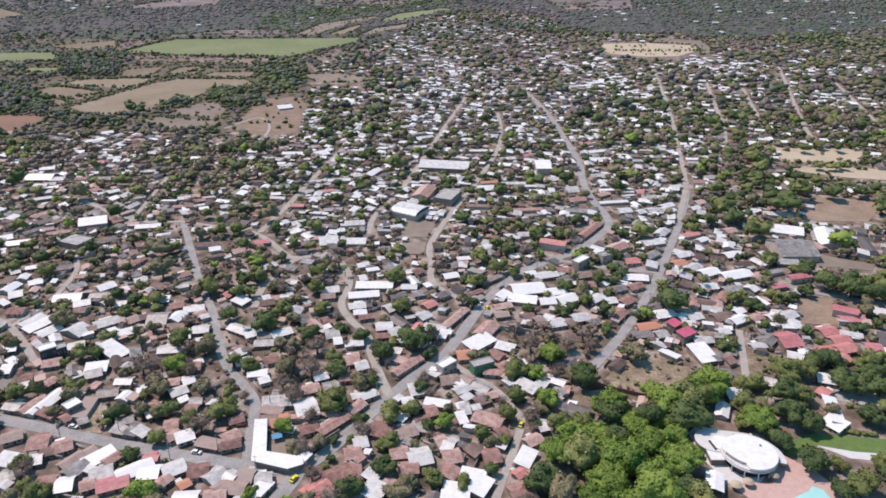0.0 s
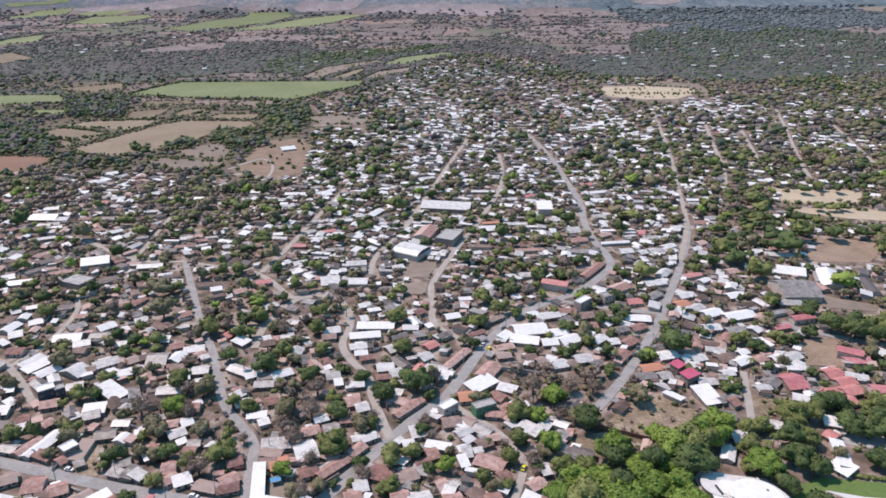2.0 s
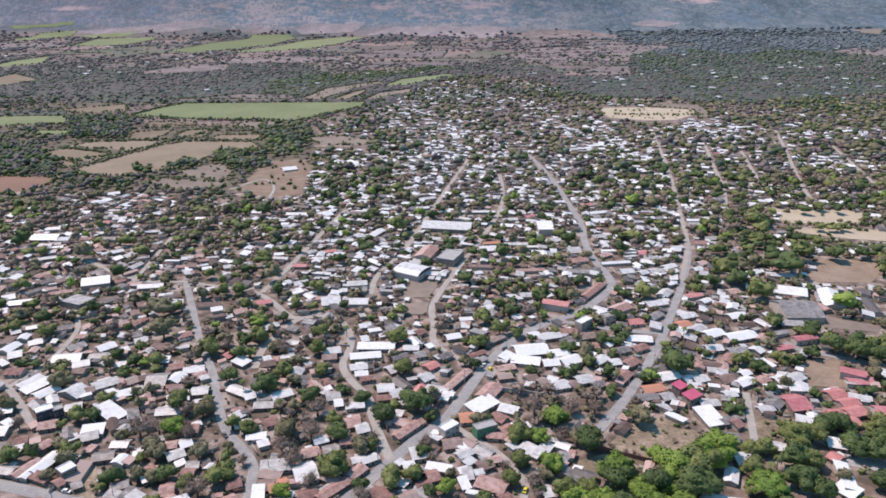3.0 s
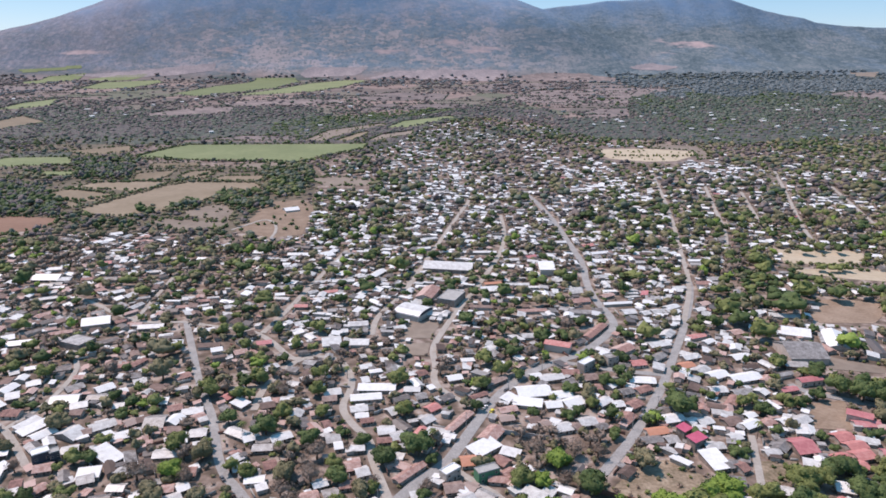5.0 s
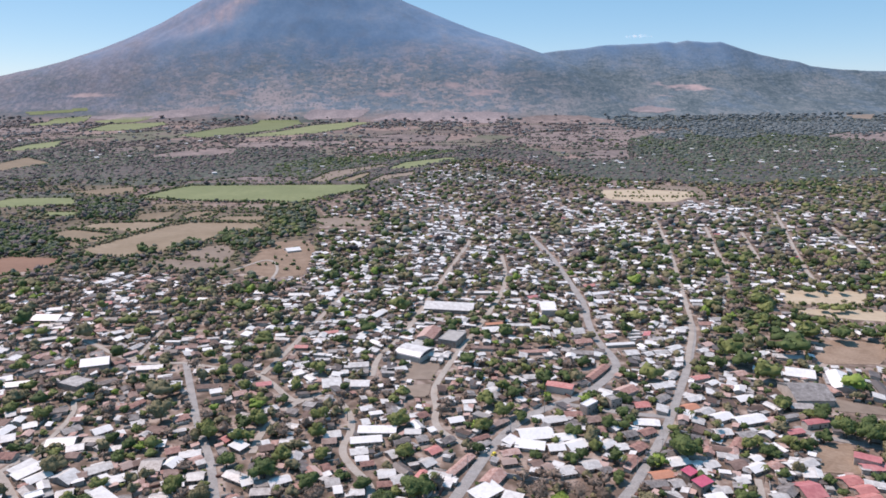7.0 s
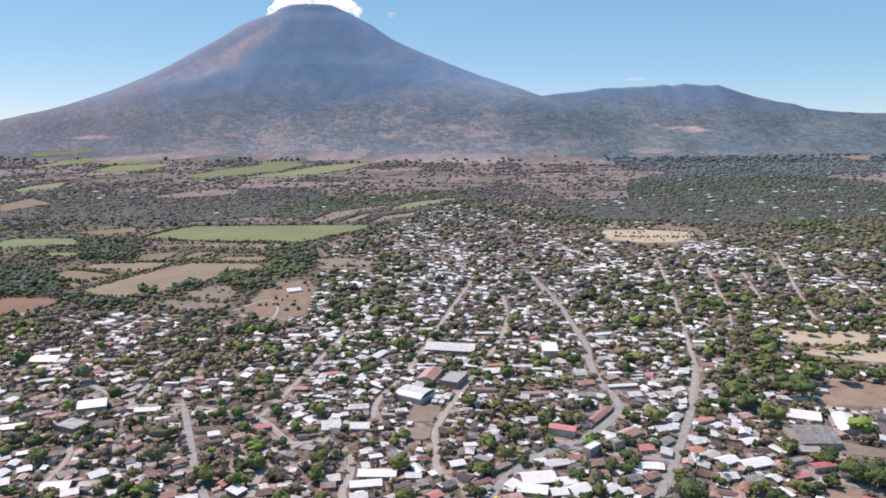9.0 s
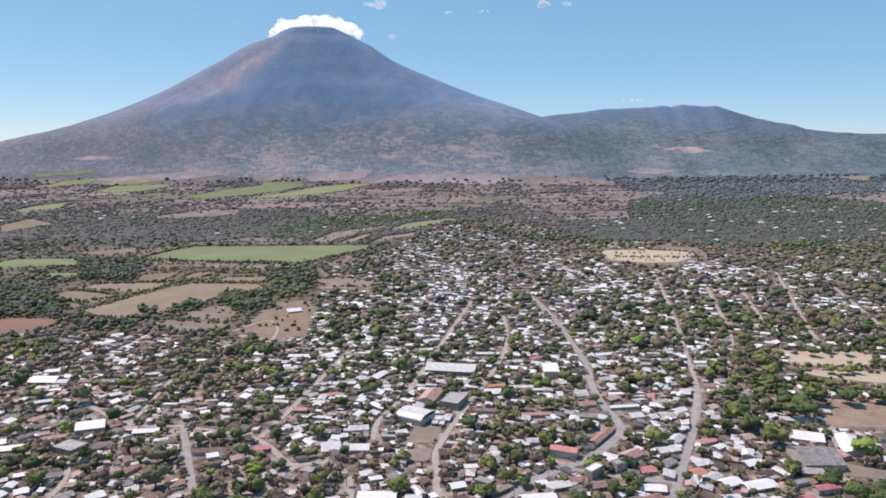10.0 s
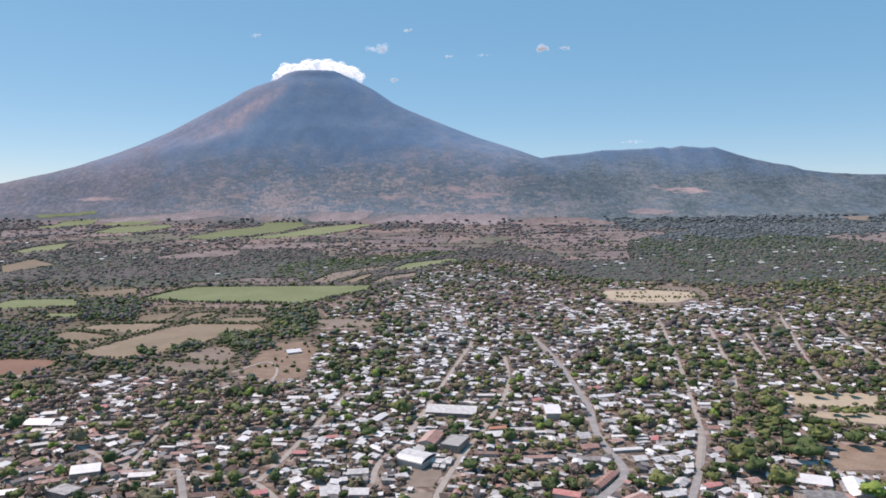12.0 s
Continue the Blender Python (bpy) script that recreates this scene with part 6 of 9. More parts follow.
house(-49.6, 387.8, 4.1, 7.4, 20, "zinc_white")
house(-51.3, 405.8, 6.8, 5.7, 20, "zinc_white")
house(-20.4, 375.8, 8.9, 5.7, 0, "zinc_grey")
house(-15.0, 367.6, 5.8, 6.6, 19, "zinc_grey")
house(-15.9, 396.8, 6.3, 6.4, 36, "clay")
house(-8.1, 354.2, 7.2, 6.6, 43, "salmon")
house(-30.3, 350.0, 5.1, 8.2, 36, "zinc_white")
house(-11.0, 341.4, 7.0, 7.4, 42, "zinc_white")
house(-4.0, 329.4, 11.7, 4.9, -19, "zinc_white")
house(-31.9, 330.1, 8.7, 7.4, 11, "zinc_white")
house(-25.9, 324.8, 6.7, 7.4, 23, "zinc_grey")
house(-32.1, 320.4, 6.9, 4.5, 9, "clay")
house(-24.2, 305.5, 5.5, 4.1, -15, "zinc_white", "shed")
house(-17.7, 292.7, 18.7, 4.7, 50, "clay")
house(-21.8, 298.0, 9.5, 4.9, -30, "clay")
house(50.6, 374.0, 19.3, 13.0, 10, "white")
house(46.2, 360.0, 15.8, 7.4, -12, "white", "shed")
house(66.5, 370.1, 12.2, 8.2, 13, "white")
house(60.4, 358.2, 8.8, 7.4, 8, "zinc_white")
house(72.2, 361.4, 12.8, 9.0, 27, "zinc_white")
house(63.6, 391.6, 14.7, 7.4, 18, "zinc_grey")
house(6.3, 338.7, 24.7, 4.4, 58, "clay")
house(-0.7, 326.0, 11.4, 3.6, -23, "zinc_white")
house(18.6, 368.4, 10.7, 3.7, 33, "clay")
house(19.9, 360.9, 8.8, 4.3, 41, "zinc_grey")
house(29.1, 386.6, 16.0, 5.0, 40, "rust")
house(54.6, 394.2, 6.5, 5.0, 20, "zinc_white")
house(4.7, 390.9, 8.7, 6.6, 19, "zinc_white")
house(34.2, 352.5, 9.8, 5.7, 18, "clay")
house(32.7, 342.9, 7.6, 5.7, 13, "rust")
house(23.5, 326.9, 14.2, 9.0, 60, "clay")
house(19.0, 313.9, 15.9, 9.0, 42, "white", "shed")
house(12.2, 302.3, 10.1, 8.2, 9, "orange")
house(1.7, 289.9, 9.4, 5.0, 43, "white", "flat", h=5.6)
house(19.1, 290.5, 11.1, 5.4, 25, "concrete", "flat", h=5.6, wall="green_wall")
house(27.1, 302.1, 7.3, 6.6, -41, "clay")
house(32.0, 309.2, 9.2, 5.7, -23, "zinc_white", "shed")
house(29.6, 292.0, 7.1, 5.7, 40, "clay")
house(25.3, 287.2, 10.4, 5.3, -7, "clay")
house(61.8, 333.9, 8.7, 8.2, 16, "zinc_white")
house(68.7, 334.2, 4.2, 7.4, 41, "rust")
house(75.8, 339.8, 9.2, 8.2, 18, "zinc_grey")
house(82.6, 334.2, 6.3, 5.7, 27, "zinc_grey")
house(52.5, 337.3, 5.2, 6.6, 31, "rust")
house(47.1, 340.4, 6.2, 7.4, 28, "rust")
house(87.9, 406.3, 11.6, 5.4, 44, "white", "flat", h=6)
house(105.3, 414.9, 8.1, 6.6, 23, "zinc_grey", "flat", h=5.6)
house(122.0, 412.0, 9.0, 7.4, 10, "salmon")
house(137.2, 421.0, 12.6, 6.4, 42, "zinc_grey")
house(118.7, 388.3, 14.8, 7.5, -6, "white")
house(115.8, 376.5, 9.9, 6.2, 30, "clay")
house(87.2, 377.6, 7.8, 7.4, 26, "clay")
house(76.9, 398.8, 10.1, 6.6, 0, "clay")
house(87.3, 392.0, 8.9, 7.4, 14, "rust")
house(99.4, 382.5, 8.2, 5.7, 43, "zinc_white")
house(96.9, 359.0, 6.3, 6.6, 11, "zinc_white")
house(106.3, 358.8, 9.0, 7.0, 39, "clay")
house(98.1, 343.4, 10.6, 7.2, 53, "clay")
house(89.2, 361.7, 9.8, 6.6, 41, "zinc_white")
house(105.2, 374.0, 7.8, 6.6, 25, "zinc_grey")
house(110.9, 330.1, 11.3, 6.7, 14, "orange")
house(105.7, 321.7, 10.7, 6.0, 11, "zinc_grey")
house(123.2, 343.6, 11.1, 8.2, 15, "white")
house(121.6, 351.9, 9.0, 4.5, 20, "zinc_grey")
house(128.3, 363.4, 8.1, 7.7, 45, "zinc_grey")
house(116.0, 322.2, 6.4, 6.6, 18, "zinc_grey")
house(158.7, 421.5, 11.7, 6.7, 22, "zinc_white")
house(151.8, 408.8, 9.2, 6.9, 25, "orange")
house(159.2, 402.5, 10.1, 7.4, 43, "zinc_white")
house(166.5, 396.0, 12.5, 9.0, 25, "zinc_white")
house(191.1, 421.9, 12.3, 7.4, 20, "zinc_white")
house(181.9, 392.5, 19.6, 9.8, 18, "white")
house(159.9, 376.6, 9.6, 7.4, 8, "zinc_white")
house(172.7, 373.6, 11.0, 6.6, 15, "zinc_grey")
house(184.7, 374.0, 5.4, 7.4, 37, "zinc_white")
house(202.0, 377.1, 10.6, 4.6, 16, "red_paint")
house(219.3, 387.5, 14.9, 5.3, 14, "red_paint", h=3.6)
house(163.8, 363.1, 11.1, 5.7, 55, "clay")
house(194.8, 390.5, 8.8, 4.9, 48, "clay")
house(132.9, 340.4, 5.8, 5.7, 30, "zinc_white")
house(124.0, 326.8, 6.3, 4.9, 37, "magenta", "shed", h=6)
house(127.4, 317.4, 8.7, 5.3, 33, "magenta", "shed", h=6)
house(139.5, 340.4, 8.2, 6.6, 21, "zinc_grey")
house(154.1, 340.4, 9.1, 8.2, 19, "rust")
house(163.0, 337.5, 10.6, 6.8, 29, "zinc_white")
house(166.7, 346.7, 6.2, 4.9, 28, "zinc_white")
house(172.9, 338.6, 8.2, 6.6, 39, "clay")
house(182.9, 340.4, 7.0, 6.6, 25, "zinc_white")
house(191.5, 341.6, 11.3, 7.4, 29, "zinc_grey")
house(150.0, 324.8, 6.2, 5.7, 15, "zinc_grey")
house(136.1, 316.0, 9.6, 5.7, 7, "zinc_white")
house(131.8, 302.8, 9.7, 14.0, 15, "white", "shed")
house(142.6, 297.8, 4.6, 7.4, 29, "clay")
house(138.8, 300.2, 5.6, 5.7, 24, "zinc_grey")
house(180.4, 316.5, 11.0, 14.0, 11, "red_paint")
house(170.8, 316.3, 11.0, 6.6, 46, "zinc_grey")
house(162.9, 310.7, 7.9, 5.2, 14, "zinc_grey")
house(224.8, 343.5, 12.0, 6.6, -31, "red_paint", h=5)
house(225.9, 338.2, 13.4, 6.6, 0, "red_paint")
house(205.9, 325.4, 9.7, 7.4, 16, "salmon")
house(207.9, 316.8, 10.1, 7.4, 15, "salmon")
house(206.6, 308.4, 10.2, 8.2, 17, "salmon")
house(198.4, 298.2, 10.3, 7.4, 19, "salmon")
house(174.6, 256.5, 19.0, 5.2, 76, "white", "shed", h=3.0)
house(194.4, 306.0, 8.3, 6.6, 17, "salmon")
house(218.6, 305.1, 7.6, 7.4, -8, "red_paint", h=5)
house(217.7, 299.0, 7.8, 6.6, -14, "salmon")
house(243.6, 346.7, 10.2, 8.2, -17, "zinc_white")
house(233.1, 427.6, 24.3, 27.0, 0, "zinc_grey", h=4.4)
house(222.2, 409.5, 13.6, 5.7, -7, "zinc_grey", "shed")

# trees of the near streets and of the park
tree(-14.1, 309.1, 7.9, "dark")
tree(-31.8, 301.8, 5.9, "dark")
tree(-7.4, 301.8, 3.5, "dark")
tree(33.4, 266.4, 4.5, "green")
tree(47.5, 262.1, 5.3, "bright")
tree(67.5, 277.5, 7.8, "dark")
tree(39.7, 248.0, 2.8, "dark")
tree(-196.9, 267.2, 4.8, "green")
tree(-172.3, 272.4, 4.3, "green")
tree(-169.9, 221.8, 3.7, "green")
tree(-154.1, 203.2, 4.8, "green")
tree(-114.8, 203.8, 5.5, "bright")
tree(-121.1, 237.0, 3.9, "green")
tree(-121.5, 255.3, 4.4, "dark")
tree(-110.9, 249.8, 4.1, "green")
tree(-99.1, 252.2, 5.1, "green")
tree(-131.6, 269.4, 4.8, "olive")
tree(-144.3, 253.0, 4.6, "dark")
tree(-134.4, 256.1, 3.9, "olive")
tree(-128.5, 227.3, 3.3, "dark")
tree(-173.3, 255.4, 3.1, "olive")
tree(-146.6, 248.5, 2.5, "green")
tree(-95.2, 256.0, 5.2, "green")
tree(-49.2, 259.9, 6.6, "green")
tree(-36.2, 205.5, 5.3, "dark")
tree(-23.3, 218.9, 4.6, "dark")
tree(-23.3, 251.3, 5.6, "green")
tree(-13.5, 255.0, 4.6, "green")
tree(-36.7, 248.8, 3.5, "dark")
tree(-46.4, 237.7, 2.2, "dark")
tree(-39.2, 237.4, 2.4, "green")
tree(-61.5, 230.0, 3.8, "olive")
tree(-34.6, 278.7, 3.3, "green")
tree(-10.3, 273.8, 3.5, "dark")
tree(-7.1, 245.8, 3.0, "dark")
tree(-4.2, 213.2, 4.1, "green")
tree(-22.2, 235.2, 3.9, "green")
tree(-47.5, 221.2, 1.8, "green")
tree(-45.9, 226.0, 1.9, "dark")
tree(-13.9, 208.1, 4.5, "olive")
tree(-74.1, 205.7, 2.9, "bright")
tree(15.9, 240.7, 3.4, "green")
tree(19.7, 265.3, 2.1, "dark")
tree(7.9, 210.8, 3.6, "green")
tree(19.3, 218.9, 3.4, "dark")
tree(70.9, 221.7, 10.9, "shade")
tree(65.5, 237.6, 6.8, "park")
tree(85.4, 232.6, 7.8, "shade")
tree(64.2, 210.4, 8.4, "park")
tree(82.0, 211.9, 8.4, "shade")
tree(96.2, 221.3, 8.6, "shade")
tree(83.0, 245.7, 6.3, "park")
tree(56.4, 202.6, 6.1, "shade")
tree(86.7, 204.8, 6.7, "park")
tree(77.3, 218.5, 6.9, "park")
tree(46.1, 226.5, 7.1, "shade")
tree(39.1, 215.7, 4.6, "olive")
tree(45.9, 203.7, 6.2, "olive")
tree(106.3, 246.0, 7.7, "dark")
tree(107.6, 266.3, 5.3, "green")
tree(60.3, 247.3, 4.5, "green")
tree(96.7, 246.5, 5.8, "park")
tree(94.2, 204.8, 5.8, "dark")
tree(68.8, 201.0, 6.0, "park")
tree(91.7, 255.0, 4.6, "olive")
tree(60.0, 226.0, 4.2, "green")
tree(50.5, 247.3, 4.5, "green")
tree(135.5, 247.0, 8.2, "shade")
tree(141.0, 234.7, 4.9, "dark")
tree(152.3, 251.5, 6.7, "dark")
tree(147.4, 221.6, 6.1, "dark")
tree(164.6, 266.3, 4.8, "green")
tree(195.2, 270.5, 5.4, "dark")
tree(173.0, 256.6, 3.6, "olive")
tree(187.3, 249.4, 5.6, "dark")
tree(159.5, 220.4, 3.5, "green")
tree(160.5, 207.2, 6.3, "green")
tree(138.9, 241.6, 4.0, "dark")
tree(126.2, 266.6, 3.4, "olive")
tree(120.4, 273.9, 5.5, "dark")
tree(129.2, 247.0, 2.7, "green")
tree(153.6, 205.4, 4.9, "dark")
tree(176.0, 222.0, 4.2, "green")
tree(-246.3, 391.7, 5.4, "green")
tree(-191.6, 365.1, 4.1, "dark")
tree(-173.0, 389.0, 8.0, "olive")
tree(-138.0, 369.8, 6.6, "green")
tree(-144.0, 366.5, 4.4, "olive")
tree(-206.5, 332.1, 5.7, "olive")
tree(-176.0, 317.2, 3.9, "green")
tree(-182.7, 300.5, 4.7, "green")
tree(-176.3, 301.7, 4.1, "dark")
tree(-135.5, 312.7, 6.1, "green")
tree(-130.7, 290.0, 5.7, "bright")
tree(-146.1, 287.4, 6.3, "dry")
tree(-121.1, 303.5, 5.3, "olive")
tree(-178.1, 344.1, 3.9, "dark")
tree(-222.8, 311.1, 4.2, "olive")
tree(-118.1, 339.0, 4.8, "dark")
tree(-95.1, 328.1, 7.0, "dark")
tree(-113.6, 385.5, 5.7, "green")
tree(-76.6, 391.7, 5.4, "green")
tree(-75.0, 371.0, 5.5, "green")
tree(-95.2, 371.7, 5.2, "dry")
tree(-71.0, 319.6, 5.5, "dark")
tree(-55.9, 327.5, 3.1, "dark")
tree(-95.1, 290.2, 4.3, "green")
tree(-54.7, 297.7, 4.3, "green")
tree(-63.9, 286.7, 6.2, "dry")
tree(-64.3, 305.9, 6.0, "dry")
tree(-42.8, 319.2, 4.3, "dark")
tree(-23.5, 347.4, 5.3, "green")
tree(-89.6, 344.4, 5.2, "green")
tree(-67.8, 345.8, 4.6, "green")
tree(-118.2, 411.9, 4.9, "green")
tree(-29.0, 385.5, 5.7, "green")
tree(20.9, 380.6, 4.6, "green")
tree(33.9, 396.8, 5.9, "green")
tree(44.3, 393.6, 4.0, "dark")
tree(72.8, 373.4, 4.5, "dark")
tree(82.4, 357.7, 3.7, "green")
tree(48.1, 348.0, 3.6, "dark")
tree(66.6, 344.1, 3.9, "dark")
tree(94.7, 298.4, 5.8, "olive")
tree(53.5, 296.2, 6.4, "bright")
tree(95.2, 384.4, 4.6, "dark")
tree(88.3, 326.8, 3.4, "dark")
tree(21.6, 299.8, 3.2, "dark")
tree(45.1, 283.6, 4.5, "bright")
tree(64.0, 308.7, 5.4, "dry")
tree(45.0, 307.5, 6.0, "dry")
tree(75.5, 308.2, 4.8, "dry")
tree(130.3, 348.7, 9.1, "dark")
tree(175.5, 352.3, 4.6, "dark")
tree(168.6, 359.5, 4.4, "green")
tree(193.8, 357.0, 4.0, "green")
tree(202.9, 361.1, 3.7, "dark")
tree(227.0, 393.8, 5.5, "dark")
tree(230.0, 373.0, 7.7, "dark")
tree(239.7, 366.0, 7.6, "dark")
tree(250.3, 360.8, 6.8, "dark")
tree(143.9, 308.9, 3.9, "dark")
tree(151.3, 312.9, 3.3, "olive")
tree(194.7, 323.9, 3.4, "dark")
tree(164.3, 294.9, 3.1, "green")
tree(174.6, 285.4, 5.6, "green")
tree(195.9, 291.3, 3.7, "dark")
tree(205.6, 291.3, 3.7, "green")
tree(196.1, 314.1, 2.7, "dark")

# larger roofs further off
far_house(-351.8, 603.3, 15.4, 7.4, 18, "zinc_white")
house(-346.2, 579.2, 22.8, 16.0, 0, "zinc_white", name="warehouse", label="large warehouse with pale zinc roof beside the street")
far_house(-330.3, 587.5, 12.5, 6.6, -21, "zinc_white")
far_house(-315.4, 620.7, 8.9, 8.2, 21, "salmon")
far_house(-307.0, 634.5, 11.6, 6.6, 17, "zinc_white")
far_house(-291.9, 639.9, 10.0, 6.6, 43, "zinc_white")
far_house(-290.8, 574.7, 11.6, 8.2, 14, "zinc_grey")
far_house(-320.6, 526.1, 19.3, 5.4, 27, "zinc_white")
far_house(-322.7, 541.9, 5.5, 5.2, 26, "zinc_white")
far_house(-272.6, 540.9, 16.2, 6.6, 40, "zinc_white")
far_house(-256.1, 534.2, 10.6, 6.6, 70, "zinc_white")
far_house(-240.8, 510.3, 12.1, 5.4, 72, "zinc_white")
far_house(-243.2, 528.7, 10.0, 4.2, 29, "zinc_grey")
far_house(-255.7, 596.2, 16.1, 4.9, 11, "zinc_white")
far_house(-248.1, 582.2, 7.3, 4.9, 50, "zinc_grey")
far_house(-254.9, 476.1, 18.3, 16.0, 20, "white", h=4)
far_house(-251.3, 441.3, 18.5, 14.2, -23, "zinc_grey", "flat", h=4)
far_house(-289.9, 441.1, 16.8, 8.2, 16, "zinc_white")
far_house(-291.9, 461.4, 12.8, 4.9, 50, "zinc_grey")
far_house(-282.6, 464.9, 6.6, 4.9, 25, "clay")
far_house(-212.9, 470.1, 16.9, 7.4, 10, "zinc_white")
far_house(-232.9, 443.6, 14.3, 5.7, 40, "zinc_grey")
far_house(-226.8, 431.8, 8.4, 5.7, -31, "zinc_white")
far_house(-176.5, 463.8, 4.3, 6.7, 0, "zinc_white")
far_house(-168.6, 463.9, 6.0, 7.4, 27, "zinc_white")
far_house(-160.4, 463.9, 8.4, 5.5, 35, "zinc_grey")
far_house(-160.6, 438.1, 14.3, 6.2, 7, "rust")
far_house(-153.4, 430.9, 6.8, 6.6, 22, "zinc_white")
far_house(-206.1, 527.8, 8.8, 6.6, 15, "zinc_white")
far_house(-184.6, 540.9, 7.7, 6.6, 19, "zinc_white")
far_house(-239.6, 496.9, 10.9, 3.6, 53, "clay")
far_house(-244.4, 563.4, 7.9, 3.6, 58, "zinc_white")
far_house(-204.8, 619.0, 7.0, 5.7, 27, "zinc_white")
far_house(-221.2, 599.3, 7.6, 5.7, 23, "zinc_white")
far_house(-354.1, 721.5, 15.9, 7.4, 32, "zinc_white")
far_house(-337.2, 709.6, 15.3, 6.6, 71, "zinc_white")
far_house(-278.1, 652.7, 10.3, 5.7, 43, "zinc_white")
far_house(-224.4, 677.6, 15.2, 5.7, 48, "zinc_white")
far_house(-212.8, 675.6, 13.5, 7.4, 34, "zinc_white")
far_house(-142.2, 649.0, 20.9, 7.4, 0, "zinc_white")
far_house(-145.7, 674.6, 20.8, 5.7, -16, "zinc_grey")
far_house(-128.1, 669.8, 7.9, 5.7, 27, "zinc_grey")
far_house(-117.5, 648.0, 14.4, 14.0, 37, "white")
far_house(-124.1, 618.1, 13.1, 6.6, 7, "zinc_white")
far_house(-127.9, 594.5, 12.3, 7.4, 29, "zinc_white")
far_house(-105.9, 568.8, 12.5, 5.4, 20, "zinc_white")
far_house(-134.6, 554.5, 12.8, 8.2, 12, "zinc_grey")
far_house(-135.2, 537.5, 7.0, 5.7, 10, "zinc_white")
far_house(-95.4, 544.2, 11.1, 5.7, 20, "salmon")
far_house(-110.2, 542.4, 8.2, 5.4, 50, "zinc_white")
far_house(-88.7, 571.7, 18.4, 6.6, 9, "zinc_white")
far_house(-71.9, 583.7, 11.8, 5.7, 14, "zinc_white")
far_house(-61.5, 591.5, 19.8, 7.4, 66, "zinc_white")
far_house(-112.8, 511.5, 9.5, 5.7, 0, "salmon")
far_house(-84.2, 503.1, 13.1, 5.7, 10, "zinc_grey")
far_house(-64.5, 476.0, 13.8, 8.2, 9, "zinc_white")
far_house(-72.6, 462.9, 4.2, 5.7, 12, "zinc_white")
far_house(-60.1, 463.9, 7.4, 6.6, 7, "zinc_grey")
far_house(-79.0, 444.9, 12.2, 15.0, 13, "zinc_white")
far_house(-59.3, 443.5, 12.2, 9.8, 0, "zinc_white")
far_house(-115.8, 477.6, 3.7, 6.6, 51, "zinc_white")
far_house(-105.8, 476.6, 10.2, 7.4, 30, "zinc_white")
far_house(-93.7, 468.6, 4.3, 6.6, 0, "zinc_grey")
far_house(-124.5, 442.2, 9.3, 5.9, 17, "red_paint")
far_house(-168.8, 509.1, 5.8, 6.6, 22, "zinc_white")
far_house(-48.1, 672.7, 7.8, 5.7, 13, "zinc_white")
far_house(-18.2, 705.2, 15.0, 6.6, 24, "zinc_white")
far_house(-22.8, 670.1, 12.1, 5.6, 18, "zinc_white")
house(1.9, 609.6, 43.7, 21.9, -9, "zinc_white", h=3.6, name="warehouse", label="large warehouse with pale zinc roof beside the street")
far_house(-15.0, 536.5, 25.0, 13.0, 74, "clay", h=4.5)
far_house(3.6, 527.0, 23.0, 15.0, 68, "concrete", "flat", h=5.5)
hangar(-25.0, 497.0, 22.0, 21.0, -30)
far_house(-7.6, 495.4, 16.8, 7.0, -11, "zinc_white")
far_house(-34.1, 468.6, 8.3, 7.4, 28, "zinc_white")
far_house(-39.5, 430.4, 7.1, 6.6, 14, "zinc_grey")
far_house(31.8, 657.4, 32.0, 4.6, 0, "zinc_white")
far_house(31.4, 619.0, 13.3, 4.8, -7, "zinc_white")
far_house(62.5, 632.8, 18.4, 6.6, 11, "zinc_white")
far_house(60.2, 613.2, 18.6, 7.4, -15, "white")
far_house(79.8, 642.6, 10.4, 6.6, 29, "red_paint")
far_house(77.7, 615.6, 10.6, 5.7, 17, "clay")
far_house(88.9, 599.1, 13.0, 17.0, 0, "white", "shed", h=6)
far_house(94.4, 574.7, 8.1, 7.4, 0, "zinc_white")
far_house(79.8, 583.7, 4.2, 5.7, 38, "zinc_white")
far_house(43.7, 587.5, 7.9, 5.7, -34, "zinc_white")
far_house(35.3, 551.3, 14.7, 12.0, 10, "zinc_white")
far_house(38.8, 565.8, 14.2, 4.9, 11, "orange")
far_house(48.2, 542.9, 10.1, 7.4, 39, "clay")
far_house(39.8, 536.9, 4.1, 4.9, 35, "zinc_white")
far_house(59.5, 563.0, 19.4, 5.7, 0, "zinc_white")
far_house(105.4, 547.6, 10.5, 13.0, 15, "zinc_white")
far_house(105.8, 524.6, 14.0, 8.2, 15, "clay")
far_house(147.2, 655.4, 17.7, 6.6, 18, "zinc_white")
far_house(151.6, 631.0, 7.3, 7.4, 0, "zinc_white")
far_house(179.6, 625.8, 8.3, 4.9, 0, "zinc_white")
far_house(188.1, 629.3, 6.4, 5.7, 29, "red_paint")
far_house(134.2, 583.7, 12.6, 7.4, 13, "zinc_white")
far_house(133.8, 519.0, 22.7, 4.3, 9, "zinc_white")
far_house(129.1, 536.1, 11.8, 5.6, 32, "clay")
far_house(137.8, 500.8, 9.7, 9.0, 13, "zinc_white")
far_house(149.8, 497.9, 6.8, 6.6, 28, "zinc_white")
far_house(158.6, 500.8, 6.9, 8.2, 18, "zinc_white")
far_house(169.0, 503.1, 4.9, 6.6, 26, "zinc_white")
far_house(65.3, 503.1, 21.3, 4.9, 6, "clay")
far_house(90.5, 506.1, 6.3, 6.6, -31, "zinc_grey")
far_house(101.6, 500.8, 16.4, 7.4, -8, "zinc_grey")
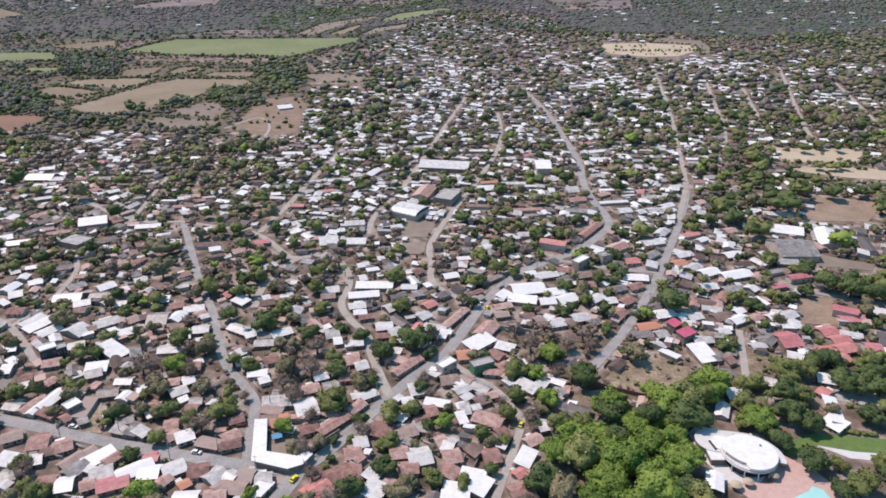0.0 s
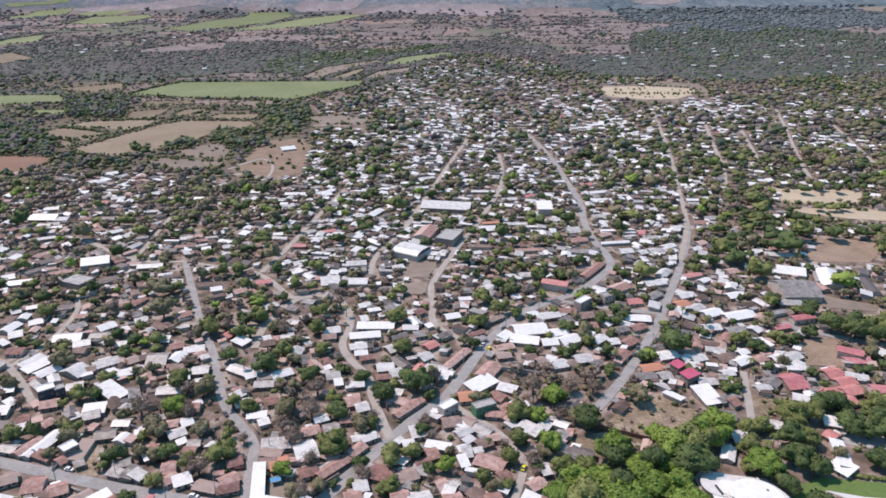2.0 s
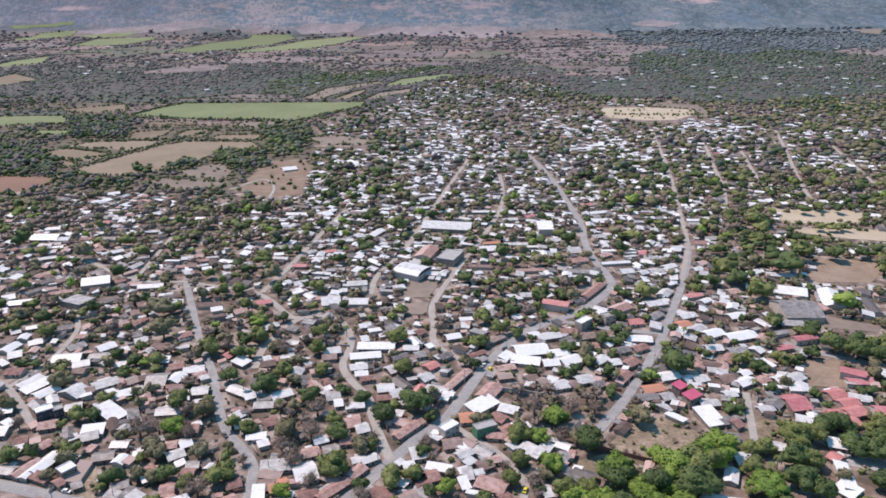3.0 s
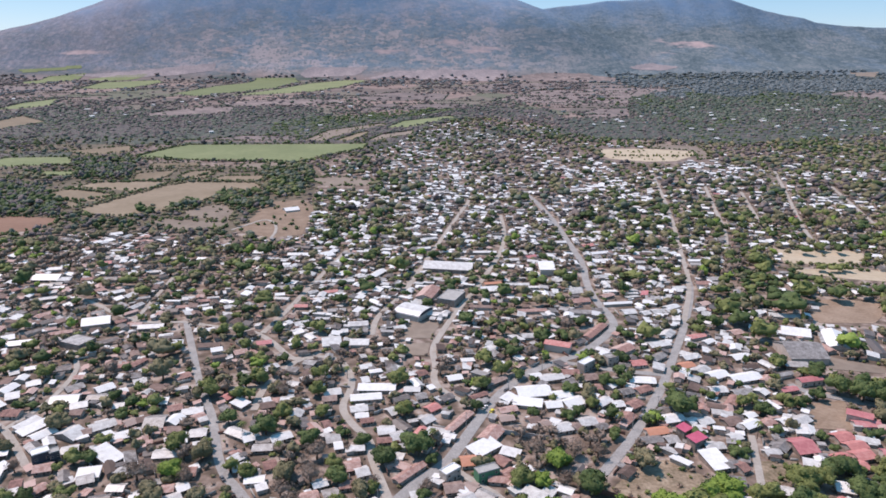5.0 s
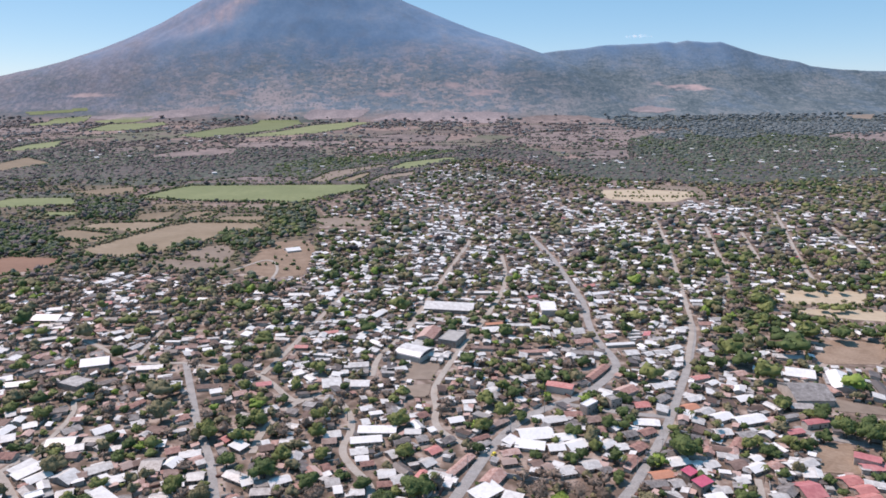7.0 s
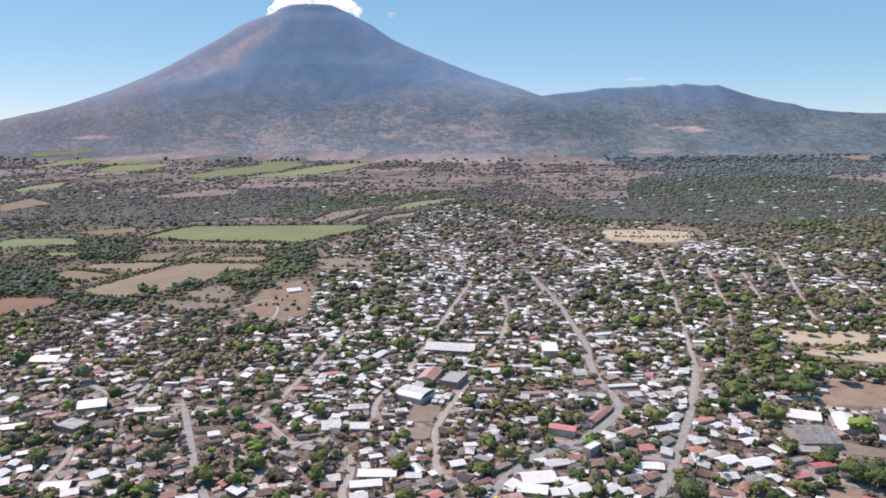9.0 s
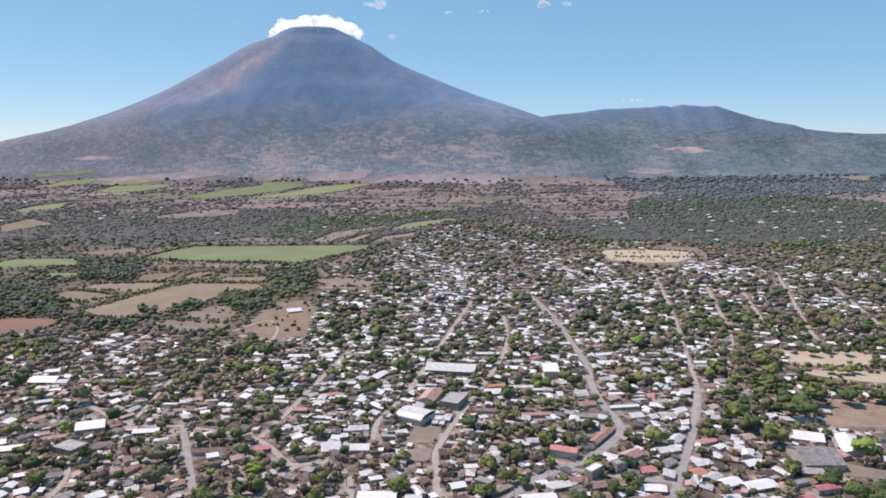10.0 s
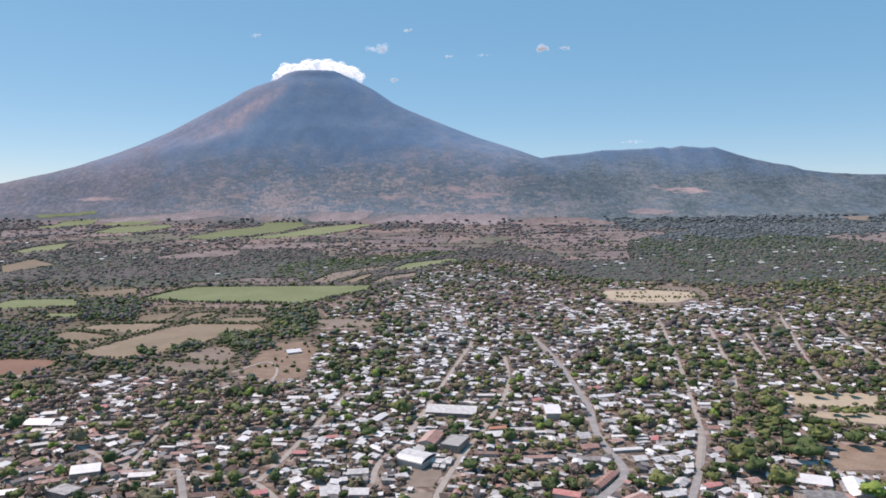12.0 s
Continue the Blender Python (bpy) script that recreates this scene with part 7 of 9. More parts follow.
far_house(87.7, 480.4, 8.3, 7.4, 14, "zinc_grey")
far_house(58.5, 479.3, 9.2, 8.2, 27, "zinc_grey")
far_house(59.6, 455.3, 14.8, 6.6, 7, "zinc_white")
far_house(26.7, 510.9, 16.8, 4.9, -4, "rust")
far_house(24.6, 497.2, 5.5, 4.9, 22, "zinc_white")
far_house(105.2, 463.6, 28.3, 6.0, 55, "clay")
far_house(74.7, 435.5, 16.9, 7.7, -22, "salmon", h=5)
far_house(69.8, 453.3, 10.0, 4.9, 35, "zinc_white")
far_house(91.2, 445.9, 7.7, 4.9, 36, "zinc_grey")
far_house(117.9, 434.1, 14.3, 9.8, 39, "clay")
far_house(143.6, 441.6, 14.9, 8.2, 18, "zinc_white")
far_house(100.8, 695.8, 12.1, 6.6, 19, "zinc_white")
far_house(114.0, 692.7, 14.0, 6.1, 8, "zinc_white")
far_house(140.9, 680.5, 13.1, 7.4, 26, "salmon")
far_house(-3.3, 494.8, 13.2, 5.4, 56, "zinc_white")
far_house(234.7, 630.9, 18.3, 5.6, 0, "zinc_white")
far_house(217.6, 654.5, 6.9, 5.7, 30, "zinc_white")
far_house(286.1, 672.7, 8.1, 6.6, 13, "rust")
far_house(231.1, 578.5, 13.1, 8.2, 6, "zinc_grey")
far_house(253.7, 493.2, 23.9, 7.4, -13, "zinc_white")
far_house(233.7, 499.0, 10.6, 6.6, 31, "zinc_white")
far_house(246.6, 463.4, 18.2, 16.0, -19, "white")
house(267.4, 449.7, 30.4, 13.0, -108, "white", name="warehouse", label="large warehouse with white coated roof beside the street")
far_house(288.2, 436.7, 23.3, 6.6, -102, "zinc_grey")
far_house(185.5, 532.1, 6.6, 5.8, 21, "zinc_white")
far_house(173.4, 510.9, 11.5, 6.6, 30, "zinc_white")
far_house(173.1, 500.5, 8.7, 5.1, 38, "zinc_white")
far_house(193.6, 505.7, 7.9, 5.2, 25, "zinc_white")
far_house(201.1, 518.2, 8.1, 6.6, 25, "clay")
far_house(174.0, 454.9, 12.7, 5.5, 22, "salmon")
far_house(179.1, 445.9, 8.3, 4.9, 34, "zinc_white")
far_house(166.8, 441.1, 7.3, 8.2, -37, "zinc_grey")
far_house(194.2, 452.3, 5.3, 4.9, 0, "zinc_white")
far_house(203.9, 461.9, 8.4, 7.4, 20, "clay")
far_house(154.9, 458.8, 12.1, 7.5, 53, "zinc_white")
far_house(159.3, 424.6, 11.0, 5.6, -38, "zinc_white")
far_house(193.2, 555.5, 10.8, 5.1, 14, "zinc_white")
far_house(217.2, 567.3, 11.4, 8.2, 0, "clay")
far_house(235.7, 611.5, 7.8, 9.8, 37, "zinc_grey")
far_house(423.6, 713.8, 22.7, 6.6, -28, "zinc_grey")
far_house(425.3, 674.6, 11.5, 6.6, -29, "zinc_white")
far_house(-189.9, 836.5, 16.8, 14.0, 30, "white")
far_tree(258.7, 497.0, 12.9, "dark")
far_tree(259.6, 522.9, 10.9, "dark")
far_tree(207.4, 489.1, 11.7, "green")
far_tree(211.4, 475.9, 8.7, "dark")
far_tree(194.2, 472.1, 6.4, "dark")
far_tree(217.9, 451.9, 9.6, "green")
far_tree(284.4, 527.8, 9.5, "green")
far_tree(311.2, 527.8, 9.5, "dark")
far_tree(335.6, 531.0, 8.6, "dark")
far_tree(268.8, 436.7, 9.7, "bright")
far_tree(276.5, 434.5, 5.5, "dark")
far_tree(260.9, 465.7, 5.0, "dark")
far_tree(246.7, 439.0, 3.9, "dark")
far_tree(311.6, 600.7, 5.7, "olive")
far_tree(334.6, 603.6, 5.8, "green")
far_tree(348.6, 601.6, 6.3, "green")
far_tree(358.3, 603.6, 5.8, "green")
far_tree(346.8, 655.5, 7.4, "dark")
far_tree(366.2, 667.4, 6.9, "green")
far_tree(380.8, 658.1, 6.8, "dark")
far_tree(283.0, 613.5, 10.9, "green")
far_tree(280.2, 592.5, 7.8, "green")
far_tree(235.2, 606.2, 8.5, "green")
far_tree(105.1, 565.9, 7.5, "dark")
far_tree(161.6, 573.8, 8.6, "green")
far_tree(143.7, 546.2, 6.2, "dark")
far_tree(139.4, 450.7, 8.3, "green")
far_tree(125.0, 454.5, 5.3, "dark")
far_tree(188.7, 684.1, 7.7, "bright")
far_tree(14.9, 480.0, 7.4, "dark")
far_tree(33.2, 474.9, 5.5, "green")
far_tree(45.2, 470.7, 5.1, "dark")
far_tree(64.5, 461.1, 4.1, "green")
far_tree(-41.6, 593.9, 9.5, "green")
far_tree(-71.0, 640.2, 6.6, "dark")
far_tree(-83.8, 520.3, 6.0, "dark")
far_tree(-66.8, 549.3, 7.3, "dark")
far_tree(-89.8, 463.1, 7.6, "green")
far_tree(-100.6, 434.5, 5.5, "green")
far_tree(-88.8, 432.0, 4.7, "green")
far_tree(-29.6, 425.5, 5.4, "green")
far_tree(-142.9, 518.6, 8.4, "green")
far_tree(-151.3, 498.2, 5.3, "dark")
far_tree(-181.6, 598.3, 8.4, "dark")
far_tree(-173.3, 648.2, 9.1, "dark")
far_tree(-125.7, 481.2, 8.8, "olive")
far_tree(-288.0, 527.8, 9.5, "olive")
far_tree(-247.1, 536.2, 7.1, "green")
far_tree(-269.5, 562.9, 7.5, "green")
far_tree(-355.0, 559.6, 8.4, "dark")
far_tree(-303.1, 464.3, 7.2, "green")
far_tree(-268.8, 467.4, 5.5, "bright")
far_tree(-244.4, 486.9, 7.0, "dark")
far_tree(-260.2, 412.6, 6.9, "dark")
far_tree(-240.3, 423.2, 4.6, "green")
far_tree(-175.8, 488.2, 6.6, "green")
far_tree(-188.3, 421.2, 8.6, "olive")
far_tree(-179.0, 429.8, 5.5, "green")
far_tree(-198.3, 561.5, 5.9, "dark")
far_tree(-297.2, 587.0, 5.1, "dark")
far_tree(2.8, 552.9, 6.3, "dark")
far_tree(24.1, 412.6, 6.9, "green")
far_tree(229.0, 522.0, 7.4, "dark")
far_tree(178.4, 460.5, 5.0, "green")
far_tree(-122.0, 598.7, 6.2, "green")
far_tree(61.9, 537.6, 6.7, "olive")
far_tree(72.9, 515.6, 7.4, "olive")
far_tree(89.4, 522.0, 5.5, "green")

# clumps of trees on the farmland
far_tree(-606.1, 1167.8, 4.5, "dark")
far_tree(-561.8, 1161.1, 3.5, "dark")
far_tree(-615.4, 1136.9, 4.0, "dark")
far_tree(-581.6, 1118.1, 4.6, "dark")
far_tree(-539.0, 1169.5, 5.3, "dark")
far_tree(-607.2, 1149.9, 5.9, "dark")
far_tree(-561.1, 1142.0, 5.2, "dark")
far_tree(-613.1, 1143.1, 5.0, "dark")
far_tree(-625.4, 1219.3, 6.2, "dark")
far_tree(-567.8, 1144.3, 5.9, "dark")
far_tree(-533.8, 1129.4, 4.4, "dark")
far_tree(-543.4, 1170.9, 6.2, "dark")
far_tree(-558.7, 1223.7, 4.0, "dark")
far_tree(-586.3, 1123.8, 4.5, "dark")
far_tree(-574.7, 1194.5, 5.0, "dark")
far_tree(-599.7, 1187.7, 5.2, "dark")
far_tree(-546.8, 1125.8, 5.2, "dark")
far_tree(-509.5, 1126.8, 6.1, "dark")
far_tree(-574.8, 1207.2, 6.1, "dark")
far_tree(-505.0, 1127.0, 4.9, "dark")
far_tree(-567.3, 1201.6, 6.0, "dark")
far_tree(-583.7, 1200.8, 3.7, "dark")
far_tree(-516.1, 1122.9, 3.5, "dark")
far_tree(-551.3, 1187.8, 3.9, "dark")
far_tree(-585.9, 1139.3, 5.8, "dark")
far_tree(-628.6, 1167.0, 3.5, "dark")
far_tree(-558.7, 1183.1, 6.1, "dark")
far_tree(-519.6, 1164.6, 6.3, "dark")
far_tree(-623.2, 1217.1, 5.4, "dark")
far_tree(-651.5, 1208.4, 4.7, "dark")
far_tree(-588.5, 1219.1, 3.7, "dark")
far_tree(-543.5, 1188.0, 6.3, "dark")
far_tree(-537.6, 1183.5, 4.8, "dark")
far_tree(-567.6, 1153.6, 5.1, "dark")
far_tree(-208.5, 942.6, 6.0, "green")
far_tree(-218.9, 975.7, 5.5, "green")
far_tree(-240.4, 992.6, 6.4, "green")
far_tree(-215.6, 964.2, 3.4, "green")
far_tree(-221.8, 960.4, 3.4, "green")
far_tree(-207.5, 952.3, 3.5, "green")
far_tree(-210.1, 968.1, 5.4, "green")
far_tree(-219.6, 934.2, 5.3, "green")
far_tree(-264.7, 1034.6, 5.7, "green")
far_tree(-195.4, 1002.8, 4.9, "green")
far_tree(-218.5, 996.1, 4.5, "green")
far_tree(-233.8, 985.0, 5.2, "green")
far_tree(-234.1, 983.0, 5.7, "green")
far_tree(-244.1, 952.6, 5.4, "green")
far_tree(-238.9, 1006.9, 6.0, "green")
far_tree(-245.9, 1015.8, 4.9, "green")
far_tree(-218.3, 1030.1, 4.6, "green")
far_tree(-217.0, 919.5, 4.4, "green")
far_tree(-206.4, 1021.3, 4.6, "green")
far_tree(-196.8, 912.4, 4.4, "green")
far_tree(-248.5, 1023.2, 5.2, "green")
far_tree(-225.9, 918.9, 5.5, "green")
far_tree(-244.1, 994.6, 5.9, "green")
far_tree(-199.9, 923.8, 4.2, "green")
far_tree(-248.2, 994.6, 5.9, "green")
far_tree(-237.6, 991.2, 4.7, "green")
far_tree(-278.6, 887.6, 6.5, "dark")
far_tree(-298.3, 910.6, 6.8, "dark")
far_tree(-248.5, 858.1, 4.8, "dark")
far_tree(-246.4, 863.4, 4.2, "dark")
far_tree(-256.8, 865.1, 5.5, "dark")
far_tree(-277.6, 901.0, 4.7, "dark")
far_tree(-294.9, 911.5, 5.6, "dark")
far_tree(-279.4, 871.5, 3.7, "dark")
far_tree(-250.8, 871.5, 6.4, "dark")
far_tree(-249.0, 862.6, 5.3, "dark")
far_tree(-293.9, 876.5, 4.1, "dark")
far_tree(-280.7, 875.8, 5.2, "dark")
far_tree(-269.9, 859.1, 5.4, "dark")
far_tree(-284.4, 894.7, 6.4, "dark")
far_tree(-270.8, 871.5, 4.6, "dark")
far_tree(-286.1, 879.1, 6.1, "dark")
far_tree(-319.8, 859.1, 6.3, "dark")
far_tree(-306.3, 868.7, 3.6, "dark")
far_tree(-311.1, 868.3, 3.7, "dark")
far_tree(-326.5, 885.3, 5.3, "dark")
far_tree(-317.7, 873.0, 6.0, "dark")
far_tree(-338.0, 896.8, 4.0, "dark")
far_tree(-368.9, 823.2, 7.1, "dark")
far_tree(-356.2, 828.2, 5.6, "dark")
far_tree(-364.9, 821.6, 5.0, "dark")
far_tree(-354.5, 813.1, 5.0, "dark")
far_tree(-561.2, 881.3, 2.8, "dark")
far_tree(-509.4, 839.4, 3.2, "dark")
far_tree(-578.4, 895.7, 3.4, "dark")
far_tree(-501.5, 830.5, 3.2, "dark")
far_tree(-497.6, 847.7, 3.4, "dark")
far_tree(-533.9, 857.9, 4.0, "dark")
far_tree(-518.7, 838.7, 3.4, "dark")
far_tree(-540.4, 854.8, 4.0, "dark")
far_tree(-562.2, 869.1, 3.5, "dark")
far_tree(-474.3, 816.5, 3.1, "dark")
far_tree(-481.3, 831.2, 3.0, "dark")
far_tree(-552.2, 898.9, 4.4, "dark")
far_tree(-490.7, 819.2, 4.0, "dark")
far_tree(-499.3, 835.0, 3.6, "dark")
far_tree(-550.5, 853.8, 2.5, "dark")
far_tree(-536.3, 835.8, 2.5, "dark")
far_tree(-581.3, 901.6, 4.6, "dark")
far_tree(-578.9, 908.5, 4.6, "dark")
far_tree(-529.4, 822.7, 3.8, "dark")
far_tree(-476.3, 815.2, 3.5, "dark")
far_tree(-533.0, 909.2, 4.4, "dark")
far_tree(-513.9, 841.1, 2.7, "dark")
far_tree(-484.3, 818.5, 2.5, "dark")
far_tree(-533.2, 851.0, 4.2, "dark")
far_tree(-567.0, 896.5, 3.2, "dark")
far_tree(-501.8, 833.4, 3.2, "dark")
far_tree(-543.1, 873.0, 3.3, "dark")
far_tree(-558.6, 904.5, 3.8, "dark")
far_tree(-496.5, 867.0, 4.1, "dark")
far_tree(-537.3, 839.6, 4.0, "dark")
far_tree(-511.9, 856.5, 3.5, "dark")
far_tree(-493.0, 820.7, 2.7, "dark")
far_tree(-537.0, 832.7, 4.3, "dark")
far_tree(-526.8, 863.8, 4.1, "dark")
far_tree(-564.9, 887.1, 3.0, "dark")
far_tree(-531.5, 880.2, 3.1, "dark")
far_tree(-487.3, 816.9, 3.0, "dark")
far_tree(-514.5, 865.9, 4.4, "dark")
far_tree(-536.2, 886.8, 3.1, "dark")
far_tree(-562.2, 863.5, 3.3, "dark")
far_tree(-559.7, 876.6, 3.2, "dark")
far_tree(-526.4, 894.0, 4.8, "dark")
far_tree(-521.6, 850.4, 3.5, "dark")
far_tree(-483.3, 826.3, 3.6, "dark")
far_tree(-511.1, 833.0, 4.2, "dark")
far_tree(-516.2, 832.3, 4.4, "dark")
far_tree(-643.3, 1044.4, 3.6, "olive")
far_tree(-581.9, 973.5, 5.2, "olive")
far_tree(-613.5, 1044.7, 3.5, "olive")
far_tree(-661.8, 1048.1, 4.9, "olive")
far_tree(-558.4, 949.4, 3.4, "olive")
far_tree(-603.3, 1028.7, 4.1, "olive")
far_tree(-637.1, 1069.0, 3.3, "olive")
far_tree(-608.9, 1034.0, 3.9, "olive")
far_tree(-597.9, 982.7, 2.9, "olive")
far_tree(-632.9, 1010.9, 4.2, "olive")
far_tree(-626.3, 985.8, 5.2, "olive")
far_tree(-620.9, 998.0, 3.2, "olive")
far_tree(-619.2, 981.9, 3.1, "olive")
far_tree(-557.0, 950.9, 3.0, "olive")
far_tree(-590.4, 1016.5, 4.9, "olive")
far_tree(-612.9, 1030.6, 4.7, "olive")
far_tree(-581.6, 964.8, 3.4, "olive")
far_tree(-559.0, 938.4, 4.3, "olive")
far_tree(-647.2, 1059.5, 4.4, "olive")
far_tree(-607.6, 972.4, 4.5, "olive")
far_tree(-638.2, 1048.9, 4.7, "olive")
far_tree(-631.2, 1045.9, 5.4, "olive")
far_tree(-634.7, 1054.8, 5.5, "olive")
far_tree(-656.4, 1025.9, 4.8, "olive")
far_tree(-602.1, 992.7, 4.5, "olive")
far_tree(-636.4, 1031.7, 3.4, "olive")
far_tree(-627.9, 971.6, 4.7, "olive")
far_tree(-593.5, 971.5, 3.7, "olive")
far_tree(-640.7, 1015.4, 5.2, "olive")
far_tree(-651.0, 1005.2, 3.5, "olive")
far_tree(-379.9, 1149.7, 3.4, "olive")
far_tree(-417.5, 1129.4, 4.3, "olive")
far_tree(-417.9, 1115.3, 2.8, "olive")
far_tree(-450.2, 1174.3, 3.0, "olive")
far_tree(-370.8, 1124.6, 3.0, "olive")
far_tree(-446.6, 1140.3, 4.3, "olive")
far_tree(-364.9, 1120.5, 3.9, "olive")
far_tree(-454.4, 1145.9, 3.1, "olive")
far_tree(-403.8, 1134.9, 3.1, "olive")
far_tree(-432.0, 1121.4, 2.6, "olive")
far_tree(-362.2, 1106.5, 4.7, "olive")
far_tree(-420.0, 1131.3, 3.9, "olive")
far_tree(-379.7, 1099.5, 4.0, "olive")
far_tree(-422.9, 1111.7, 3.6, "olive")
far_tree(-392.6, 1126.5, 2.6, "olive")
far_tree(-372.4, 1126.7, 3.7, "olive")
far_tree(-408.5, 1145.7, 3.1, "olive")
far_tree(-416.0, 1169.9, 3.9, "olive")
far_tree(-392.3, 1142.0, 3.9, "olive")
far_tree(-345.7, 1114.6, 2.9, "olive")
far_tree(-371.1, 1131.3, 2.7, "olive")
far_tree(-434.6, 1163.4, 2.9, "olive")
far_tree(-393.4, 1107.8, 3.3, "olive")
far_tree(-360.0, 1125.1, 2.9, "olive")
far_tree(-361.6, 1127.4, 4.7, "olive")
far_tree(-377.6, 1122.8, 3.4, "olive")
far_tree(-255.6, 1063.6, 4.3, "dark")
far_tree(-291.2, 1076.8, 3.5, "dark")
far_tree(-332.8, 1120.2, 2.8, "dark")
far_tree(-322.0, 1110.9, 3.7, "dark")
far_tree(-272.0, 1091.9, 3.4, "dark")
far_tree(-278.8, 1101.0, 3.6, "dark")
far_tree(-268.4, 1099.1, 2.9, "dark")
far_tree(-251.0, 1077.5, 3.3, "dark")
far_tree(-300.9, 1090.2, 3.8, "dark")
far_tree(-323.9, 1124.0, 3.1, "dark")
far_tree(-269.5, 1111.2, 3.6, "dark")
far_tree(-321.5, 1109.4, 2.9, "dark")
far_tree(-305.2, 1115.8, 2.6, "dark")
far_tree(-330.3, 1111.4, 3.6, "dark")
far_tree(-337.9, 1121.8, 3.6, "dark")
far_tree(-296.2, 1085.6, 2.6, "dark")
far_tree(-207.3, 1180.0, 2.8, "green")
far_tree(-155.5, 1202.4, 3.0, "green")
far_tree(-204.3, 1202.3, 4.3, "green")
far_tree(-218.3, 1215.3, 2.9, "green")
far_tree(-176.0, 1182.9, 4.6, "green")
far_tree(-190.2, 1117.9, 3.2, "green")
far_tree(-223.2, 1188.5, 4.7, "green")
far_tree(-186.0, 1185.3, 2.9, "green")
far_tree(-170.6, 1114.7, 3.9, "green")
far_tree(-254.1, 1221.1, 3.0, "green")
far_tree(-237.3, 1221.5, 2.9, "green")
far_tree(-174.7, 1124.0, 3.0, "green")
far_tree(-150.1, 1160.4, 4.5, "green")
far_tree(-149.6, 1120.5, 2.6, "green")
far_tree(-211.1, 1148.1, 4.8, "green")
far_tree(-237.5, 1182.7, 4.7, "green")
far_tree(-234.5, 1176.8, 3.5, "green")
far_tree(-171.2, 1118.7, 3.0, "green")
far_tree(-167.8, 1133.0, 4.5, "green")
far_tree(-183.6, 1122.2, 3.4, "green")
far_tree(-143.9, 866.5, 5.1, "green")
far_tree(-140.3, 866.1, 3.4, "green")
far_tree(-120.0, 822.9, 4.6, "green")
far_tree(-141.3, 842.0, 3.3, "green")
far_tree(-131.0, 895.1, 4.4, "green")
far_tree(-117.5, 819.4, 3.1, "green")
far_tree(-141.6, 796.2, 4.3, "green")
far_tree(-108.2, 795.2, 3.8, "green")
far_tree(-109.2, 812.2, 3.6, "green")
far_tree(-149.7, 889.2, 4.2, "green")
far_tree(-115.7, 884.4, 4.6, "green")
far_tree(-164.6, 887.0, 4.8, "green")
far_tree(-158.8, 895.1, 3.5, "green")
far_tree(-125.3, 831.5, 2.9, "green")
far_tree(-140.5, 786.2, 3.3, "green")
far_tree(-131.7, 842.5, 4.9, "green")
far_tree(-123.6, 802.3, 4.1, "green")
far_tree(-158.9, 879.3, 3.3, "green")
far_tree(-77.0, 886.5, 3.1, "olive")
far_tree(-69.8, 868.5, 5.4, "olive")
far_tree(-104.0, 841.3, 3.5, "olive")
far_tree(-71.4, 820.8, 4.4, "olive")
far_tree(-71.9, 795.8, 3.6, "olive")
far_tree(-83.1, 845.3, 3.2, "olive")
far_tree(-71.5, 821.9, 4.9, "olive")
far_tree(-98.0, 830.7, 4.0, "olive")
far_tree(-81.6, 889.9, 4.0, "olive")
far_tree(-92.3, 887.7, 4.6, "olive")
far_tree(-77.5, 843.5, 4.6, "olive")
far_tree(-85.6, 870.7, 3.9, "olive")
far_tree(-67.5, 857.4, 4.1, "olive")
far_tree(-107.8, 872.1, 3.5, "olive")

build_ground()
build_fields()
build_roads()
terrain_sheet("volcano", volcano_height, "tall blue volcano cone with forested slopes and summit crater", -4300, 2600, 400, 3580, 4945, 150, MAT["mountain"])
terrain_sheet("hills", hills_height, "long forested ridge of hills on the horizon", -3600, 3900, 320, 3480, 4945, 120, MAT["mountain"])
build_clouds()


# ---------------------------------------------------------------- the rest of the town
def in_fields(pts, kinds=()):
    hit = np.zeros(len(pts), bool)
    for kind, line in FIELDS.values():
        if not kinds or kind in kinds:
            hit |= all_inside(pts, line)
    return hit


def near_taken(pts, extra):
    hit = np.zeros(len(pts), bool)
    for x, y, r in TAKEN:
        hit |= np.hypot(pts[:, 0] - x, pts[:, 1] - y) < r + extra
    return hit


def jittered(x0, x1, y0, y1, step, seed, jit=0.35):
    rs = np.random.RandomState(seed)
    gx, gy = np.meshgrid(np.arange(x0, x1, step), np.arange(y0, y1, step))
    p = np.stack([gx.ravel(), gy.ravel()], 1)
    return p + rs.uniform(-jit * step, jit * step, p.shape)


def in_view(pts, margin=30):
    """Only the ground that the drone looks over, with a margin."""
    return (np.abs(pts[:, 0]) < 0.68 * pts[:, 1] + margin) & (pts[:, 1] > 185)


CROWNS = {}
TRUNKS = ([], [], [0])


